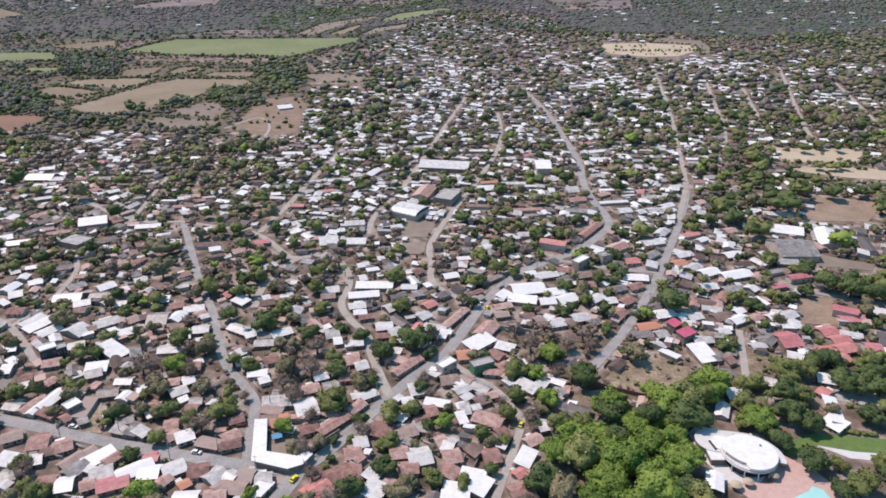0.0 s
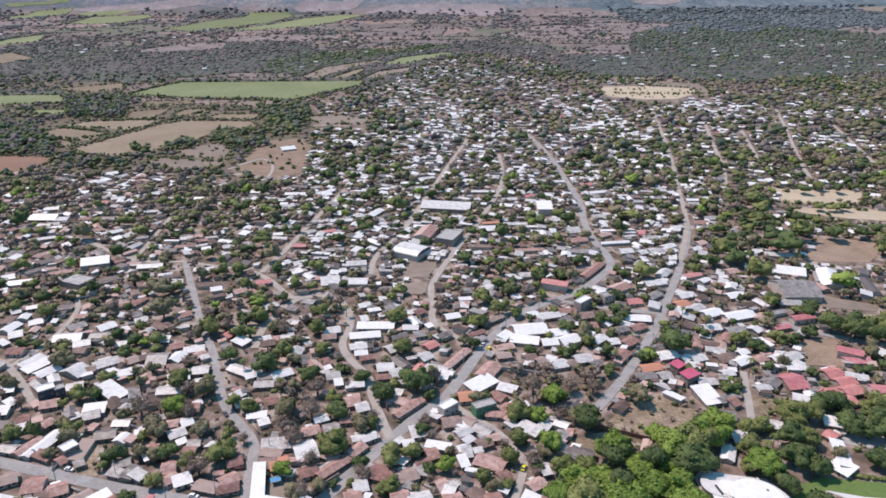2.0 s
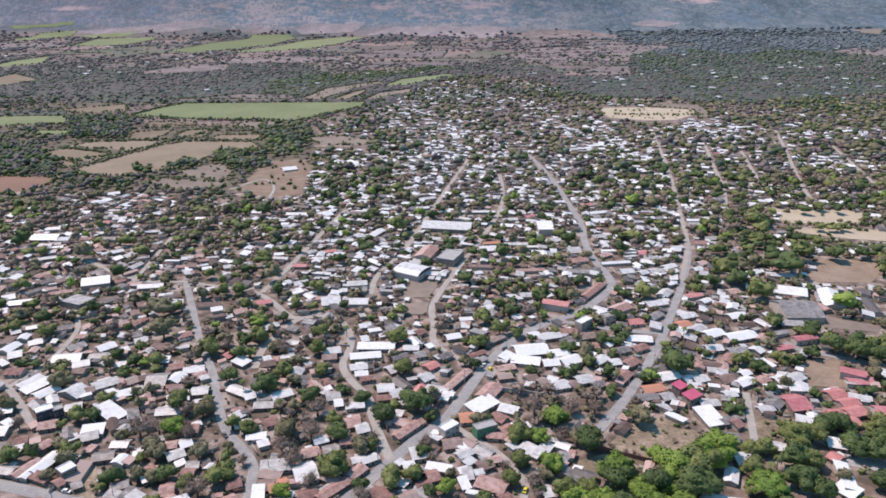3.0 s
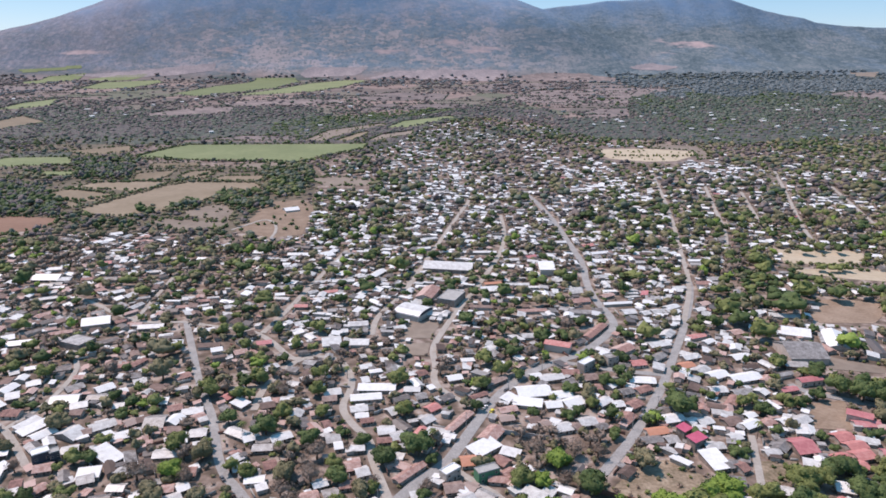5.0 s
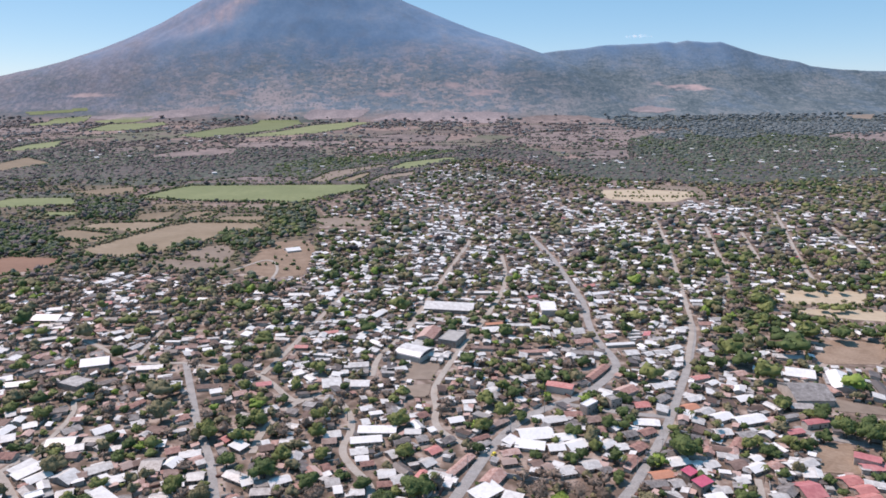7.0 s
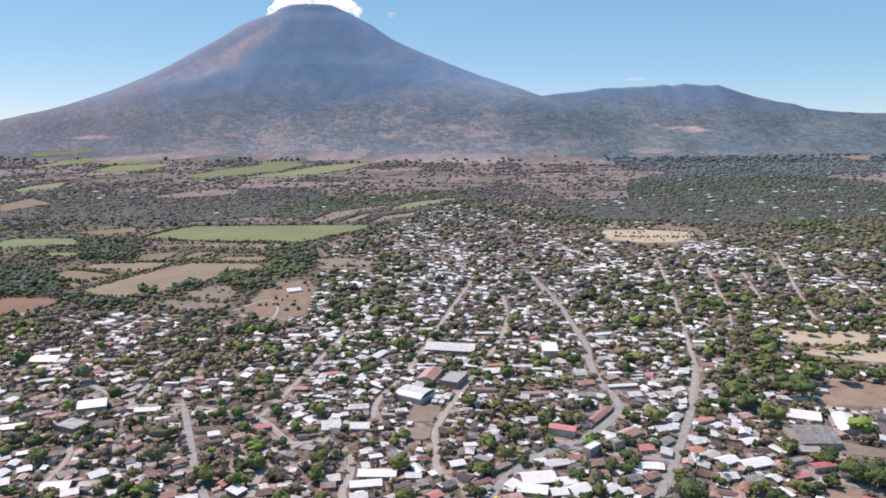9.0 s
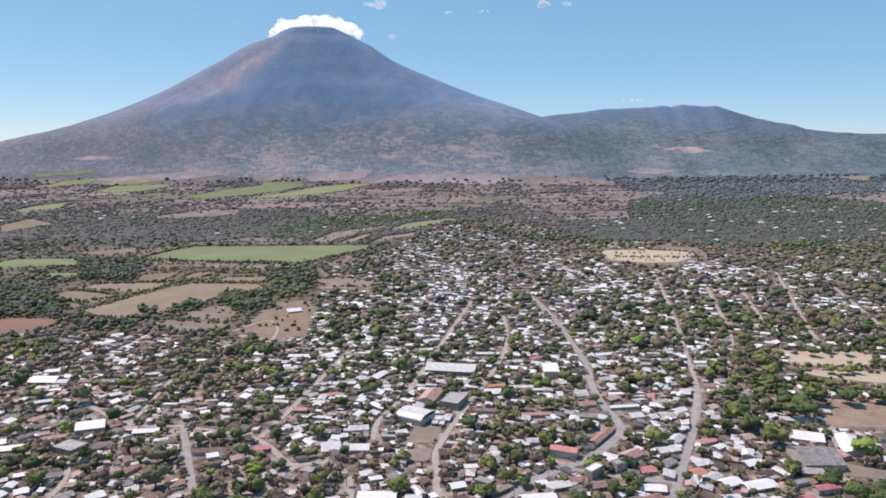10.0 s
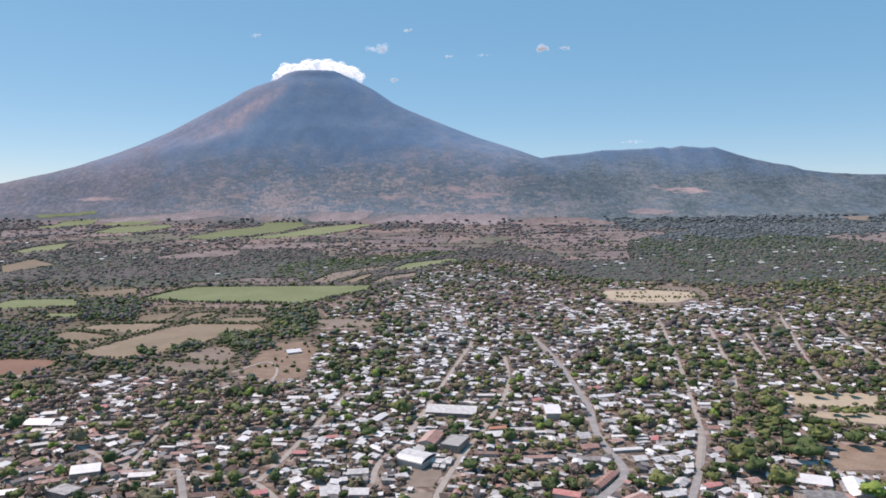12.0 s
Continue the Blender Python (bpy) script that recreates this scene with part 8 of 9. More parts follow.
def add_trees(spots, radii, species, n, leaf, seed, tall=1.0, flat=0.8, rows=5, cols=8):
    """Many trees of one kind into the joined woodland; n leaf plates over a crown of rows x cols faces."""
    rs = np.random.RandomState(seed)
    if not len(spots):
        return
    dry = species == "dry"
    shapes = [crown_shape(rs, n, 9, leaf, flat, 0.3, 2.2 if dry else 1.0, rows, cols, 0.8 if dry else 1.0) for _ in range(6)]
    pick = rs.randint(0, 6, len(spots))
    ground = land_height(spots[:, 0], spots[:, 1])
    vs, fs, count = CROWNS.setdefault(species, ([], [], [0]))
    for k, (v, f) in enumerate(shapes):
        sel = pick == k
        m = int(sel.sum())
        if not m:
            continue
        a = rs.uniform(0, 6.283, m)
        c, s, r = np.cos(a)[:, None], np.sin(a)[:, None], radii[sel][:, None]
        sx, sz = rs.uniform(0.85, 1.2, m)[:, None], rs.uniform(0.75, 1.2, m)[:, None]
        out = np.stack([spots[sel, 0:1] + r * sx * (v[None, :, 0] * c - v[None, :, 1] * s), spots[sel, 1:2] + r * (v[None, :, 0] * s + v[None, :, 1] * c), r * sz * v[None, :, 2] + 0.36 * tall * r + ground[sel][:, None]], -1)
        vs.append(out.reshape(-1, 3))
        fs.append((count[0] + np.arange(m)[:, None, None] * len(v) + f[None]).reshape(-1, 4))
        count[0] += m * len(v)


def add_trunks(spots, radii):
    for (x, y), r in zip(spots, radii):
        vs, fs, count = TRUNKS
        w = 0.09 * r
        v, f = box(-w, -w, 0, w, w, 0.7 * r)
        vs.append(np.array(v) + (x, y, 0))
        fs.extend([[count[0] + i for i in face] for face in f])
        count[0] += len(v)


def fill_town():
    rs = np.random.RandomState(5)
    pts = np.concatenate([jittered(-720, 1200, 190, 1000, 8.7, 11), jittered(-720, 1200, 1000, 1900, 10.5, 13)])
    pts = pts[in_view(pts) & all_inside(pts, TOWN)]
    gap, head = road_field(pts)
    zones = [(PARK, 0.0, 0.5), (RESORT, 0.0, 0.0), (GARDEN, 0.0, 0.5), (BELT, 0.0, 0.95), (SCRUB, 0.0, 0.9), (GROVE, 0.12, 0.62)]
    zone = np.full(len(pts), -1)
    for k, z in enumerate(zones):
        zone[all_inside(pts, z[0])] = k
    clump = fbm(pts[:, 0] / 34, pts[:, 1] / 34, 21, 3) * 0.24
    # the houses thin out towards the far woods
    far = np.clip((pts[:, 1] - 700) / 900, 0, 1) * 0.13 + 0.09 * smooth(pts[:, 1], 380, 560) + np.clip((pts[:, 0] - 0.35 * pts[:, 1]) / 400, 0, 0.5) * 0.3
    p_house = np.clip(0.47 - clump - far, 0.10, 0.8)
    dry_side = smooth(-pts[:, 0] - 0.22 * pts[:, 1], 0, 60)
    p_house = p_house - 0.10 * dry_side + 0.05 * smooth(pts[:, 1], 600, 900)
    # the old centre up the hill is close built
    centre = smooth(pts[:, 1], 560, 700) * smooth(pts[:, 0], -170, -60) * (1 - smooth(pts[:, 0], 150, 330))
    grove = 0.2 * fbm(pts[:, 0] / 70, pts[:, 1] / 95, 23, 3) * smooth(pts[:, 1], 480, 700)
    p_house = np.clip(p_house + 0.09 * centre - grove - 0.05 * smooth(pts[:, 1], 480, 700) - 0.06 * smooth(pts[:, 0] - 0.2 * pts[:, 1], 0, 120) - 0.16 * smooth(pts[:, 1] - 0.15 * pts[:, 0], 1000, 1350), 0.05, 0.8)
    p_tree = np.full(len(pts), 0.50) + clump * 0.6 + far - 0.24 * smooth(pts[:, 1], 600, 950) - 0.08 * centre + 0.9 * grove + 0.08 * dry_side
    for k, (_, ph, pt) in enumerate(zones):
        p_house[zone == k], p_tree[zone == k] = ph, pt
    roll = rs.uniform(size=len(pts))
    free = ~in_fields(pts)
    # houses and trees that would hide the open fields from the camera are left out
    for k in (1.012, 1.025, 1.04):
        free &= ~in_fields(pts * k, ("tan", "earth", "bare"))
    is_house = (roll < p_house) & free & (gap > 2.7) & ~near_taken(pts, 3.3)
    is_tree = (roll >= p_house) & (roll < p_house + p_tree) & free & (gap > 0.9 + 0.003 * np.clip(pts[:, 1] - 350, 0, 700)) & ~near_taken(pts, 0.8)
    # houses
    tone = fbm(pts[:, 0] / 90, pts[:, 1] / 90, 33, 2)
    count = len([o for o in bpy.data.objects if o.name.startswith("house")])
    order = np.argsort(pts[:, 1])
    for i in order:
        if not is_house[i]:
            continue
        x, y = pts[i]
        near_red = np.clip((520 - y) / 330, 0, 1) * 0.20 + (0.12 if x < -0.28 * y else 0)
        q = rs.uniform()
        pc = 0.07 + near_red + 0.05 * tone[i]
        worn = 0.06 * dry_side[i]
        if y > 450 and x > -0.2 * y:
            q += 0.13
        kind = "clay" if q < pc else "rust" if q < pc + 0.16 + worn else "zinc_grey" if q < pc + 0.46 + worn else "zinc_white"
        if y > 500 and rs.uniform() < 0.2:
            kind = "white"
        if rs.uniform() < 0.006:
            kind = ("red_paint", "orange", "salmon")[rs.randint(3)]
        turn = head[i] + (math.pi / 2 if rs.uniform() < 0.4 else 0) + rs.normal() * 0.10
        w, d, h = rs.uniform(6.0, 11.0), rs.uniform(4.2, 6.6), rs.uniform(2.0, 2.6)
        form = "gable" if kind == "clay" or rs.uniform() < 0.45 else "shed"
        if count < 330 and y < 330:
            house(round(x, 1), round(y, 1), round(w, 1), round(d, 1), round(math.degrees(turn)), kind, form, round(h, 1))
            count += 1
        else:
            add_house(kind, *house_shape(w, d, h, form), x, y, turn)
    # trees
    tp, tz = pts[is_tree], zone[is_tree]
    green = fbm(tp[:, 0] / 60, tp[:, 1] / 60, 55, 3)
    q = rs.uniform(size=len(tp)) + 0.34 * green + 0.16 * dry_side[is_tree] - 0.06 * smooth(tp[:, 1], 650, 1000)
    kinds = np.where(q < 0.25, 0, np.where(q < 0.41, 1, np.where(q < 0.44, 2, np.where(q < 0.74, 3, 4))))
    kinds[tz == 0] = np.where(q[tz == 0] < 0.45, 1, np.where(q[tz == 0] < 0.85, 2, 0))
    kinds[tz == 2] = np.where(q[tz == 2] < 0.5, 0, 1)
    kinds[tz == 3] = np.where(q[tz == 3] < 0.6, 0, 1)
    kinds[tz == 5] = np.where(q[tz == 5] < 0.55, 0, np.where(q[tz == 5] < 0.85, 1, 3))
    kinds[tz == 4] = np.where(q[tz == 4] < 0.12, 1, np.where(q[tz == 4] < 0.5, 3, 4))
    rad = rs.uniform(2.2, 5.3, len(tp)) * (1 + 0.42 * smooth(tp[:, 1], 450, 900)) * (1 + 1.1 * np.clip(clump[is_tree], -0.15, 0.35))
    rad[tz == 0] = rs.uniform(5.5, 8.5, int((tz == 0).sum()))
    rad[(tz == 2) | (tz == 3)] = rs.uniform(4.0, 6.5, int(((tz == 2) | (tz == 3)).sum()))
    rad[tz == 5] = rs.uniform(3.5, 6.6, int((tz == 5).sum()))
    names = ["dark", "green", "bright", "olive", "dry"]
    done = len([o for o in bpy.data.objects if o.name.startswith("tree")])
    order = np.argsort(tp[:, 1])
    single = np.zeros(len(tp), bool)
    for i in order[: max(0, 280 - done)]:
        single[i] = True
        tree(round(tp[i, 0], 1), round(tp[i, 1], 1), round(rad[i], 1), names[kinds[i]])
    for k, sp in enumerate(names):
        for lo, hi, n, leaf, rows, cols in ((0, 520, 60, 0.12, 8, 13), (520, 800, 14, 0.16, 6, 10), (800, 2500, 0, 0.2, 5, 8)):
            sel = (kinds == k) & ~single & (tp[:, 1] >= lo) & (tp[:, 1] < hi)
            # past 800 m green and dry crowns switch to the hazed colours
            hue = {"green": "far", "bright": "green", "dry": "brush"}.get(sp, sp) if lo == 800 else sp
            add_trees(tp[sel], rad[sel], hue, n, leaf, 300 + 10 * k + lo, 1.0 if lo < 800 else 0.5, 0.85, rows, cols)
            if hi <= 520:
                add_trunks(tp[sel], rad[sel])


def fill_sheds():
    """Lean-tos and small sheds crowded between the houses."""
    rs = np.random.RandomState(17)
    pts = jittered(-600, 600, 195, 820, 5.6, 18, 0.5)
    pts = pts[in_view(pts, 5) & all_inside(pts, TOWN) & ~in_fields(pts)]
    for poly in (PARK, RESORT, GARDEN, BELT, SCRUB, GROVE):
        pts = pts[~all_inside(pts, poly)]
    gap, head = road_field(pts)
    keep = (gap > 2.3) & (rs.uniform(size=len(pts)) < np.clip(0.30 - 0.2 * fbm(pts[:, 0] / 38, pts[:, 1] / 38, 21, 3) - 0.1 * smooth(-pts[:, 0] - 0.22 * pts[:, 1], 0, 60), 0.06, 0.7))
    keep &= ~near_taken(pts, -0.4)
    for (x, y), turn in zip(pts[keep], head[keep]):
        q = rs.uniform()
        kind = "clay" if q < 0.10 + 0.16 * (y < 420) + 0.15 * (x < -0.28 * y) else "rust" if q < (0.36 if y < 450 else 0.22) else "zinc_grey" if q < (0.62 if y < 450 else 0.5) else "zinc_white"
        w, d = rs.uniform(2.4, 5.6), rs.uniform(2.2, 4.0)
        add_house(kind, *house_shape(w, d, rs.uniform(1.9, 2.4), "shed"), x, y, turn + math.pi / 2 * rs.randint(4) + rs.normal() * 0.12)
        TAKEN.append((x, y, 0.4 * math.hypot(w, d)))


def fill_scrub():
    """Low bushes between the houses."""
    rs = np.random.RandomState(6)
    pts = jittered(-620, 620, 195, 950, 5.6, 14, 0.5)
    pts = pts[in_view(pts, 10) & all_inside(pts, TOWN) & ~all_inside(pts, RESORT)]
    keep = (rs.uniform(size=len(pts)) < np.clip(0.55 + 0.3 * fbm(pts[:, 0] / 30, pts[:, 1] / 30, 61, 3), 0.15, 0.9)) & ~near_taken(pts, 0.2)
    keep &= ~in_fields(pts * 1.01, ("tan", "earth"))
    lots = [line for kind, line in FIELDS.values() if kind != "lot"]
    for line in lots:
        keep &= ~all_inside(pts, line)
    pts = pts[keep]
    gap, _ = road_field(pts)
    pts = pts[gap > 0.9]
    rad = rs.uniform(0.9, 2.1, len(pts))
    q = rs.uniform(size=len(pts)) + 0.25 * fbm(pts[:, 0] / 50, pts[:, 1] / 50, 62, 2)
    for sp, lo, hi in (("dark", -9, 0.14), ("green", 0.14, 0.36), ("olive", 0.36, 0.66), ("dry", 0.66, 9)):
        for a, b, n, leaf, rows, cols in ((0, 450, 14, 0.2, 4, 8), (450, 2000, 0, 0.3, 3, 6)):
            sel = (q >= lo) & (q < hi) & (pts[:, 1] >= a) & (pts[:, 1] < b)
            add_trees(pts[sel], rad[sel], sp, n, leaf, int(900 + 10 * hi + a), 0.1, 0.8, rows, cols)


def build_yard_walls():
    """Low block walls round the yards, along the lanes and between the plots."""
    rs = np.random.RandomState(27)
    pts = jittered(-420, 460, 195, 720, 8.5, 28, 0.5)
    pts = pts[in_view(pts, 5) & all_inside(pts, TOWN) & ~in_fields(pts)]
    for poly in (PARK, RESORT, GARDEN, BELT, SCRUB, GROVE):
        pts = pts[~all_inside(pts, poly)]
    gap, head = road_field(pts)
    keep = (gap > 1.2) & (rs.uniform(size=len(pts)) < np.where(gap < 5, 0.6, 0.3)) & ~near_taken(pts, -0.6)
    shapes = {"kerb": [], "brick": []}
    for (x, y), turn in zip(pts[keep], head[keep]):
        m, a = rs.uniform(3.0, 8.0), turn + (math.pi / 2 if rs.uniform() < 0.4 else 0) + rs.normal() * 0.05
        high = rs.uniform(1.4, 2.4)
        v, f = box(-m / 2, -0.09, 0, m / 2, 0.09, high)
        c, s = math.cos(a), math.sin(a)
        shapes["brick" if rs.uniform() < 0.3 else "kerb"].append(([(x + p[0] * c - p[1] * s, y + p[0] * s + p[1] * c, p[2]) for p in v], f))
    for kind, text in (("kerb", "pale block walls round the yards"), ("brick", "dark brick walls round the yards")):
        v, f = join(*shapes[kind])
        tagged(new("yard_walls", quads_of("yard_walls", v, f, MAT[kind])), text, "walls", kind="stuff")


GROWN = ("crop", "fallow", "bare", "red", "tan", "lot", "dry", "earth")


def build_shade_floor():
    """A low lumpy sheet under the far crowns, coloured dark for the shade between them and open where the land is
    farmed.
    """
    rs = np.random.RandomState(31)
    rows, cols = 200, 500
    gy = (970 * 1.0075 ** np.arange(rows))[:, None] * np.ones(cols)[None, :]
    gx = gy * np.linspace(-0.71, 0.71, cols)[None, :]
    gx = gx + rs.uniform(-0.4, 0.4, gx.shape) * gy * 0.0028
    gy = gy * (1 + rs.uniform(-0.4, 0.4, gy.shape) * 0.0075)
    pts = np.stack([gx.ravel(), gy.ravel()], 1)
    x, y = pts[:, 0], pts[:, 1]
    right = smooth(x - 0.10 * y, 0, 350)
    cover = 0.32 + 0.75 * right + 0.75 * fbm(x / 150, y / 260, 41, 5) + 0.25 * fbm(x / 22, y / 40, 42, 2)
    dry, west = all_inside(pts, DRY_LAND), all_inside(pts, WEST_LAND)
    cover -= 0.85 * dry + 0.65 * west
    cover[(x < -0.2 * y) & ~west & (y > 1400)] += 0.55
    cover[(x < -0.07 * y) & (y < 1420)] += 0.1
    cover -= 1.2 * smooth(y, 3900, 4300) * (1 - right)
    open_land = (all_inside(pts, TOWN) & ((y < 1200) | (fbm(x / 45, y / 70, 46, 3) < 0.35))) | in_fields(pts, GROWN) | all_inside(pts, FARM)
    for k in (1.006, 1.014):
        open_land |= in_fields(pts * k, ("crop", "tan", "dry"))
    tall = (cover > 0.15) & ~open_land & (y < 3700 + 500 * right) & ((x < -0.07 * y) | (y > 1330))
    base = np.maximum(0, np.maximum(volcano_height(x, y), hills_height(x, y)))
    tall &= base < 12 + 10 * right + 8 * fbm(x / 90, y / 60, 47, 4)
    lump = np.clip(0.5 + 0.35 * fbm(x / 7, y / 12, 43, 2) + rs.uniform(-0.4, 0.4, len(x)), 0, 1)
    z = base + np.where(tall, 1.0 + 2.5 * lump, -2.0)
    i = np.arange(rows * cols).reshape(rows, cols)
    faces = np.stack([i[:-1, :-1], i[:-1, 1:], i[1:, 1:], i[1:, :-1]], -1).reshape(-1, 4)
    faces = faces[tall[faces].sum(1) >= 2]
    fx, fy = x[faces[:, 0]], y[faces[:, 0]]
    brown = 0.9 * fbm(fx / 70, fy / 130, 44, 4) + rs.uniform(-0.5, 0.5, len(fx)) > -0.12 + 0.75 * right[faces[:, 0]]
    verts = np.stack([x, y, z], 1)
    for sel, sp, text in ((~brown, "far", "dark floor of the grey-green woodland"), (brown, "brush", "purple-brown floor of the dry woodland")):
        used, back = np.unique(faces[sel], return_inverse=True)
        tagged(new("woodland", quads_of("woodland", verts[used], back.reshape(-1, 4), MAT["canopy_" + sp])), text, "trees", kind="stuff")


def fill_country():
    """Woods, hedges and scattered farms beyond the town."""
    rs = np.random.RandomState(8)
    near = jittered(-1000, 300, 640, 1500, 9, 12, 0.45)
    near = near[(near[:, 0] < -0.07 * near[:, 1]) & in_view(near, 60) & ~all_inside(near, TOWN) & ~all_inside(near, FARM)]
    near = near[~in_fields(near, GROWN)]
    for k in (1.006, 1.012):
        near = near[~in_fields(near * k, GROWN)]
    dens = fbm(near[:, 0] / 190, near[:, 1] / 330, 41, 4)
    near = near[rs.uniform(size=len(near)) < np.clip(0.72 + 0.45 * dens, 0.15, 0.97)]
    rad, q = rs.uniform(2.8, 6.0, len(near)), rs.uniform(size=len(near))
    for sp, lo, hi in (("dark", 0, 0.3), ("olive", 0.3, 0.45), ("far", 0.45, 0.65), ("brush", 0.65, 1)):
        sel = (q >= lo) & (q < hi)
        add_trees(near[sel], rad[sel], sp, 6, 0.2, int(702 + 10 * hi), 0.6, 0.85, 4, 7)
    # the plain and the foot of the mountains; spacing and crown size grow with distance from the camera
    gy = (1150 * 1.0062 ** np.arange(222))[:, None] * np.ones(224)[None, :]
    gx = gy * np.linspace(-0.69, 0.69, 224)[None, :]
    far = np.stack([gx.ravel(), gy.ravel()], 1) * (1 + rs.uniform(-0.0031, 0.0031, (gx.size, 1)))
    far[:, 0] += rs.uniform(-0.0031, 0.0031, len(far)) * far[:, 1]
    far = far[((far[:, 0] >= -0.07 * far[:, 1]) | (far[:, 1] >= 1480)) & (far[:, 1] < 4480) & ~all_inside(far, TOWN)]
    far = far[~in_fields(far, ("crop", "fallow", "bare", "tan"))]
    for k in (1.006, 1.014):
        far = far[~in_fields(far * k, ("crop", "bare", "tan"))]
    x, y = far[:, 0], far[:, 1]
    high = land_height(x, y)
    right = smooth(x - 0.16 * y, 0, 420)
    patch, clump = fbm(x / 150, y / 260, 41, 5), fbm(x / 45, y / 110, 45, 3)
    dry, west = all_inside(far, DRY_LAND), all_inside(far, WEST_LAND)
    p = 0.56 + 0.45 * patch + 0.3 * clump + 0.28 * right - (0.42 * dry + 0.32 * west) * (1 - right) + 0.5 * all_inside(far, RIVER_WOOD)
    p = np.where(high > 25, 0.42 + 0.3 * patch + 0.3 * clump + 0.25 * right - 0.25 * smooth(high, 120, 300), p)
    p = p + 0.4 * smooth(-x - 0.3 * y, 0, 160) * (y < 2050)
    p = np.where(in_fields(far, ("dry", "upland")), 0.07 + 0.22 * (clump > 0.35), p)
    keep = (rs.uniform(size=len(far)) < np.clip(p, 0.04, 0.97)) & (high < 20 + 12 * clump + 10 * right)
    far, high, right, patch, clump = far[keep], high[keep], right[keep], patch[keep], clump[keep]
    rad = rs.uniform(0.0022, 0.0046, len(far)) * far[:, 1]
    q = rs.uniform(size=len(far)) + 0.2 * fbm(far[:, 0] / 120, far[:, 1] / 220, 48, 3) - 0.18 * right - 0.5 * all_inside(far, RIVER_WOOD)
    lush = -0.12 + 0.26 * right * (far[:, 1] < 1900) + 0.2 * all_inside(far, RIVER_WOOD)
    brown = 0.44 + 0.25 * right
    # beyond about 2750 m most crowns take the leaf colour with painted haze
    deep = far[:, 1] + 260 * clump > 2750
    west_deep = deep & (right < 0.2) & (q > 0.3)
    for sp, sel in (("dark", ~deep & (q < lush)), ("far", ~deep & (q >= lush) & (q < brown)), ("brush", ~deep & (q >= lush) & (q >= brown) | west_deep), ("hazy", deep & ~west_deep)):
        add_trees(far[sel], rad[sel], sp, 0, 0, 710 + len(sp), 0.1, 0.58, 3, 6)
    build_shade_floor()
    # hedges and copses of the farms
    for k, line in enumerate(HEDGES):
        for (x0, y0), (x1, y1) in zip(line, line[1:]):
            m = int(math.hypot(x1 - x0, y1 - y0) / 3.2)
            t = rs.uniform(size=m)
            hp = np.stack([x0 + (x1 - x0) * t, y0 + (y1 - y0) * t], 1) + rs.normal(size=(m, 2)) * 1.2
            for sp, lo, hi in (("dark", 0, 0.55), ("olive", 0.55, 0.8), ("far", 0.8, 1)):
                sel = (np.arange(m) / max(m, 1) >= lo) & (np.arange(m) / max(m, 1) < hi)
                add_trees(hp[sel], rs.uniform(1.8, 3.8, int(sel.sum())), sp, 4, 0.2, 730 + k, 0.2, 0.9, 5, 8)
    for k, line in enumerate(COPSES):
        lo, hi = np.min(line, 0), np.max(line, 0)
        cp = jittered(lo[0], hi[0], lo[1], hi[1], 6.2, 760 + k, 0.5)
        cp = cp[all_inside(cp, line)]
        cp = cp[rs.uniform(size=len(cp)) < np.clip((0.9 if k == 4 else 0.62) + 0.45 * fbm(cp[:, 0] / 14, cp[:, 1] / 22, 90 + k, 3), 0.05, 1)]
        for sp, a, b in (("dark", 0, 0.45), ("far", 0.45, 0.75), ("brush" if k in (0, 4) else "olive", 0.75, 1)):
            sel = (np.arange(len(cp)) * 7 % 20 / 20 >= a) & (np.arange(len(cp)) * 7 % 20 / 20 < b)
            add_trees(cp[sel], rs.uniform(2.4, 6.6, int(sel.sum())), sp, 8, 0.18, 770 + k, 0.8, 0.9, 6, 10)
    # hedge rows across the dry farmland
    for k in range(230):
        x0, y0 = rs.uniform(-2300, 1500), 1800 * math.exp(rs.uniform(0, 0.76))
        a, m = rs.normal() * 0.16, int(rs.uniform(18, 60))
        hp = np.array([x0, y0]) + np.outer(np.arange(m) * 5.0, (math.cos(a), math.sin(a))) + rs.normal(size=(m, 2)) * 1.6
        hp = hp[(all_inside(hp, DRY_LAND) | all_inside(hp, WEST_LAND)) & ~in_fields(hp, ("crop",)) & (rs.uniform(size=m) < 0.8) & (hp[:, 1] < 3560)]
        add_trees(hp, rs.uniform(2.4, 5.0, len(hp)), "far" if k % 3 else "brush", 0, 0.5, 870 + k, 0.1, 0.7, 3, 5)
    # bushes over the bare ground and round the playing field
    for k, (kind, line) in enumerate(FIELDS.values()):
        if kind in ("bare", "tan", "earth") and 600 < line[0][1] < 1700:
            lo, hi = np.min(line, 0), np.max(line, 0)
            bp = jittered(lo[0] - 10, hi[0] + 10, lo[1] - 10, hi[1] + 10, 9, 60 + k, 0.5)
            bp = bp[all_inside(bp, line)]
            bp = bp[rs.uniform(size=len(bp)) < (0.2 if line[0][1] < 1000 else 0.14)]
            add_trees(bp, rs.uniform(1.2, 3.4, len(bp)), ("olive", "dark", "green")[k % 3], 6, 0.2, 850 + k, 0.0, 0.9)
    # rows of round bushes along the playing fields
    rows = [((316, 627), (392, 618), 17), ((334, 686), (404, 672), 13), ((304, 594), (358, 567), 12), ((300, 1262), (470, 1258), 26)]
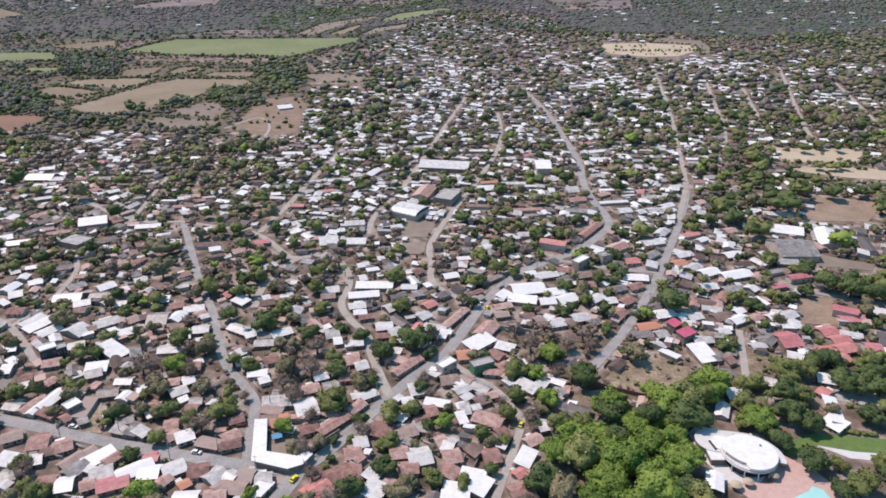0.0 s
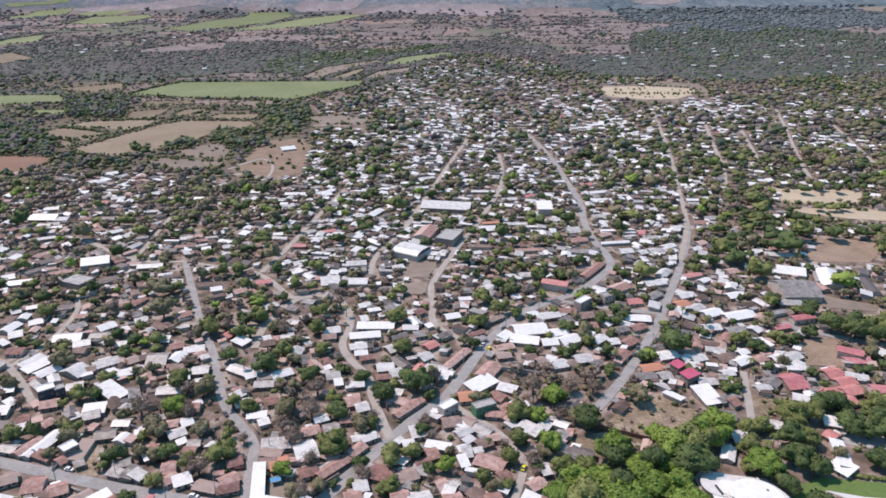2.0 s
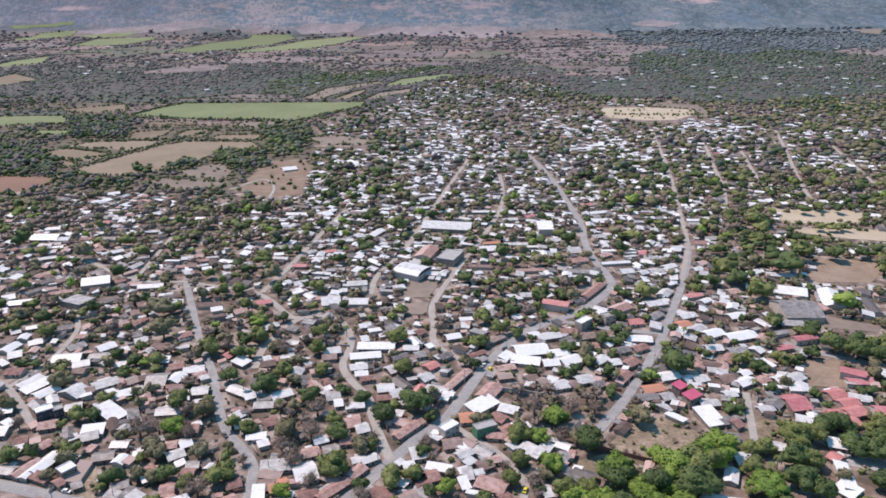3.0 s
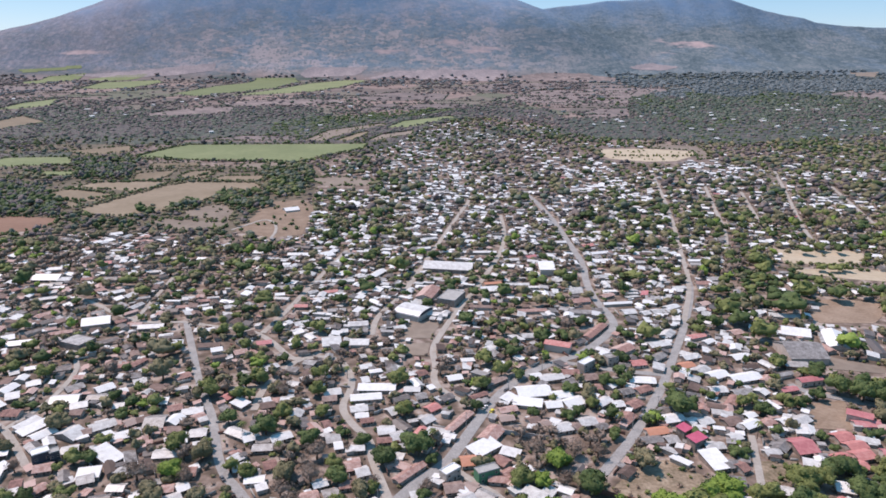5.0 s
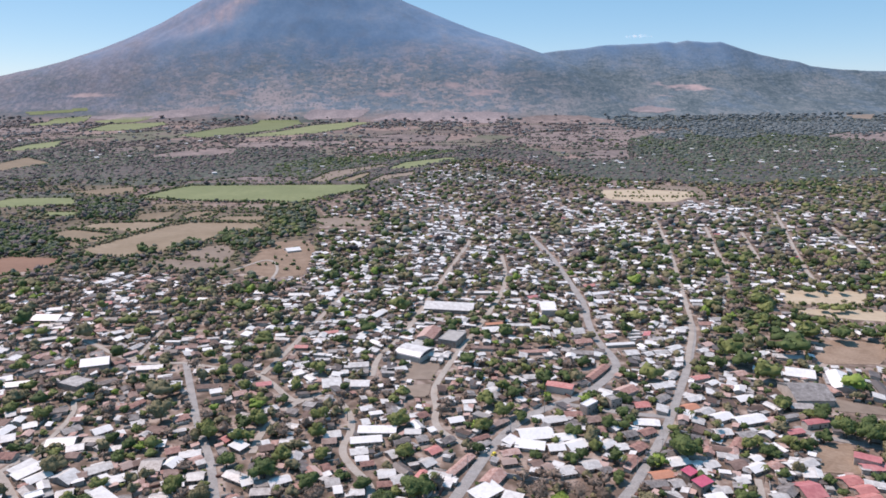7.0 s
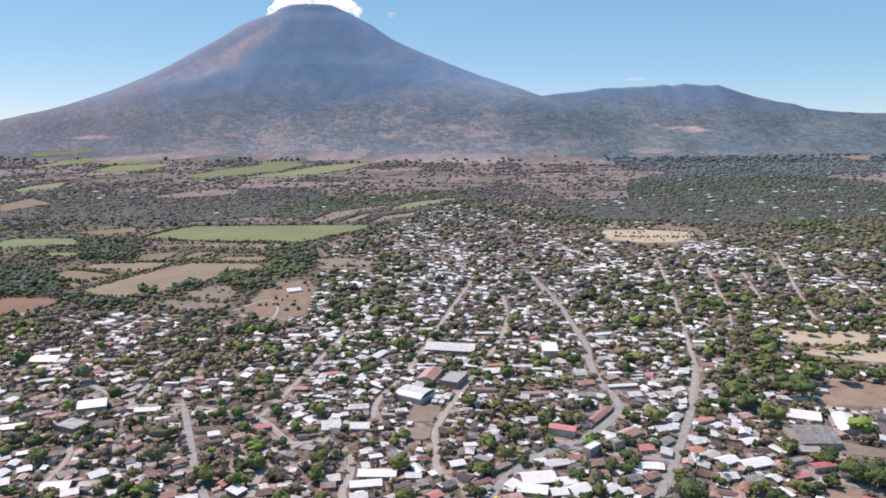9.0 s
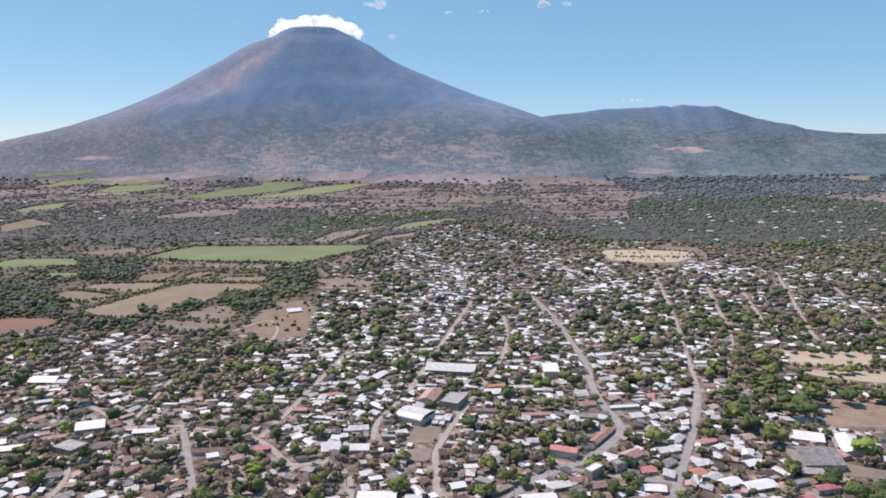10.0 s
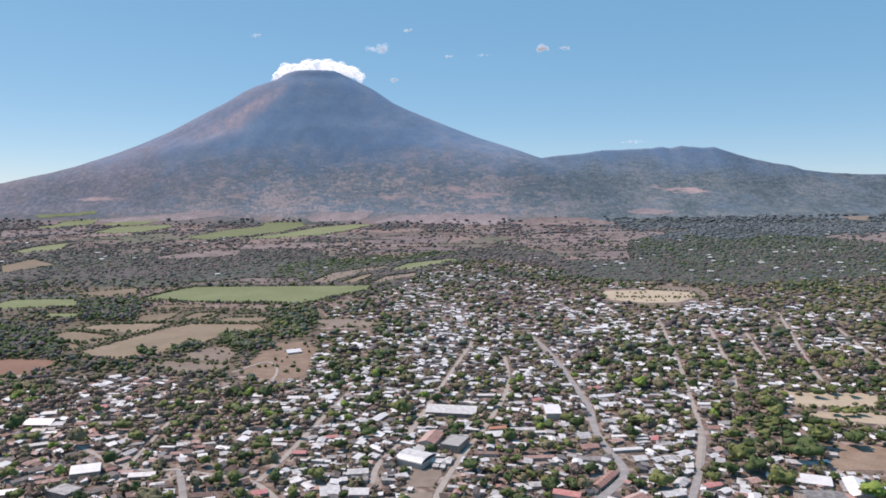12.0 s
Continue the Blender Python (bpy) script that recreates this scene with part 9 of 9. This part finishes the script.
    for k, ((x0, y0), (x1, y1), m) in enumerate(rows):
        t = (np.arange(m) + rs.uniform(-0.25, 0.25, m)) / (m - 1)
        hp = np.stack([x0 + (x1 - x0) * t, y0 + (y1 - y0) * t], 1) + rs.normal(size=(m, 2)) * 0.6
        for sp, sel in (("dark", np.arange(m) % 3 == 0), ("olive", np.arange(m) % 3 == 1), ("green", np.arange(m) % 3 == 2)):
            add_trees(hp[sel], rs.uniform(1.9, 3.3, int(sel.sum())), sp, 20, 0.16, 845 + k, 0.0, 1.0, 6, 10)
    # hedges round the fields
    for k, (kind, line) in enumerate(FIELDS.values()):
        if kind not in ("crop", "fallow", "red", "bare", "dry") or not 600 < line[0][1] < 3500:
            continue
        for (x0, y0), (x1, y1) in zip(line, line[1:] + line[:1]):
            far = line[0][1] > 1500
            m = max(2, int(math.hypot(x1 - x0, y1 - y0) / (8.0 if far else 2.8)))
            s = rs.uniform(size=m)
            hp = np.stack([x0 + (x1 - x0) * s, y0 + (y1 - y0) * s], 1) + rs.normal(size=(m, 2)) * 1.2
            hp = hp[rs.uniform(size=m) < 0.8]
            add_trees(hp, rs.uniform(1.5, 3.0, len(hp)) * (1.5 if far else 1.0), "far" if far else "olive" if k % 4 == 0 else "dark", 0, 0.2, 800 + k, 0.2, 0.9, 3 if far else 4, 6 if far else 7)
    fp = jittered(-560, -240, 800, 1170, 8, 71, 0.5)
    fp = fp[all_inside(fp, FARM) & ~in_fields(fp, ("crop", "fallow", "bare", "red"))]
    fp = fp[rs.uniform(size=len(fp)) < 0.34]
    tone = rs.uniform(size=len(fp))
    for sp, lo, hi in (("olive", 0, 0.4), ("dark", 0.4, 0.75), ("brush", 0.75, 1)):
        sel = (tone >= lo) & (tone < hi)
        add_trees(fp[sel], rs.uniform(1.3, 3.2, int(sel.sum())), sp, 4, 0.2, int(720 + 10 * hi), 0.1)
    # farmsteads and outlying houses in the woods
    pts = jittered(-2400, 2400, 1100, 3300, 60, 16, 0.5)
    pts = pts[in_view(pts) & ~all_inside(pts, TOWN) & ~in_fields(pts)]
    keep = rs.uniform(size=len(pts)) < 0.09 + 0.5 * smooth(pts[:, 0] - 0.1 * pts[:, 1], 0, 400) * (1 - smooth(pts[:, 1], 1400, 2300))
    for x, y in pts[keep]:
        add_house("zinc_white", *house_shape(rs.uniform(8, 16), rs.uniform(6, 10), rs.uniform(4, 6), "shed"), x, y, rs.uniform(0, 6.28))
    # trees set out one by one in the middle distance
    for x, y, r, sp in FAR_TREES:
        add_trees(np.array([[x, y]]), np.array([r]), sp, 40 if y < 760 else 0, 0.13, int(abs(x) + y), 1.0, 0.85, 8 if y < 760 else 5, 13 if y < 760 else 8)


def build_far_houses():
    for kind, (v, f, _) in HOUSE_QUADS.items():
        what = "distant_walls" if kind == "wall" else "distant_roofs"
        text = "plastered walls of many small far houses" if kind == "wall" else f"{ROOFS[kind]} roofs of many small far houses"
        me = bpy.data.meshes.new(what)
        me.from_pydata(np.concatenate(v).tolist(), [], [list(dict.fromkeys(q)) for q in f])
        me.materials.append(MAT[kind])
        tagged(new(what, me), text, "houses", kind="stuff")


def build_woods():
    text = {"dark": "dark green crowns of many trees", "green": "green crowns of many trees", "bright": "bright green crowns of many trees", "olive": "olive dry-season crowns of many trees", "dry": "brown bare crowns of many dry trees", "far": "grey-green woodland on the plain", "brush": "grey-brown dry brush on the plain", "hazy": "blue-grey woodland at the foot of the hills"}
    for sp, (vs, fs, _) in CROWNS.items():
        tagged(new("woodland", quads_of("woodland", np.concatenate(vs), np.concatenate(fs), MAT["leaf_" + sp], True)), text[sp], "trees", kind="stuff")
    vs, fs, _ = TRUNKS
    if vs:
        tagged(new("trunks", quads_of("trunks", np.concatenate(vs), fs, MAT["bark"])), "brown trunks of many trees", "trees", kind="stuff")


fill_town()
fill_sheds()
build_yard_walls()
fill_scrub()
fill_country()
build_far_houses()
build_woods()
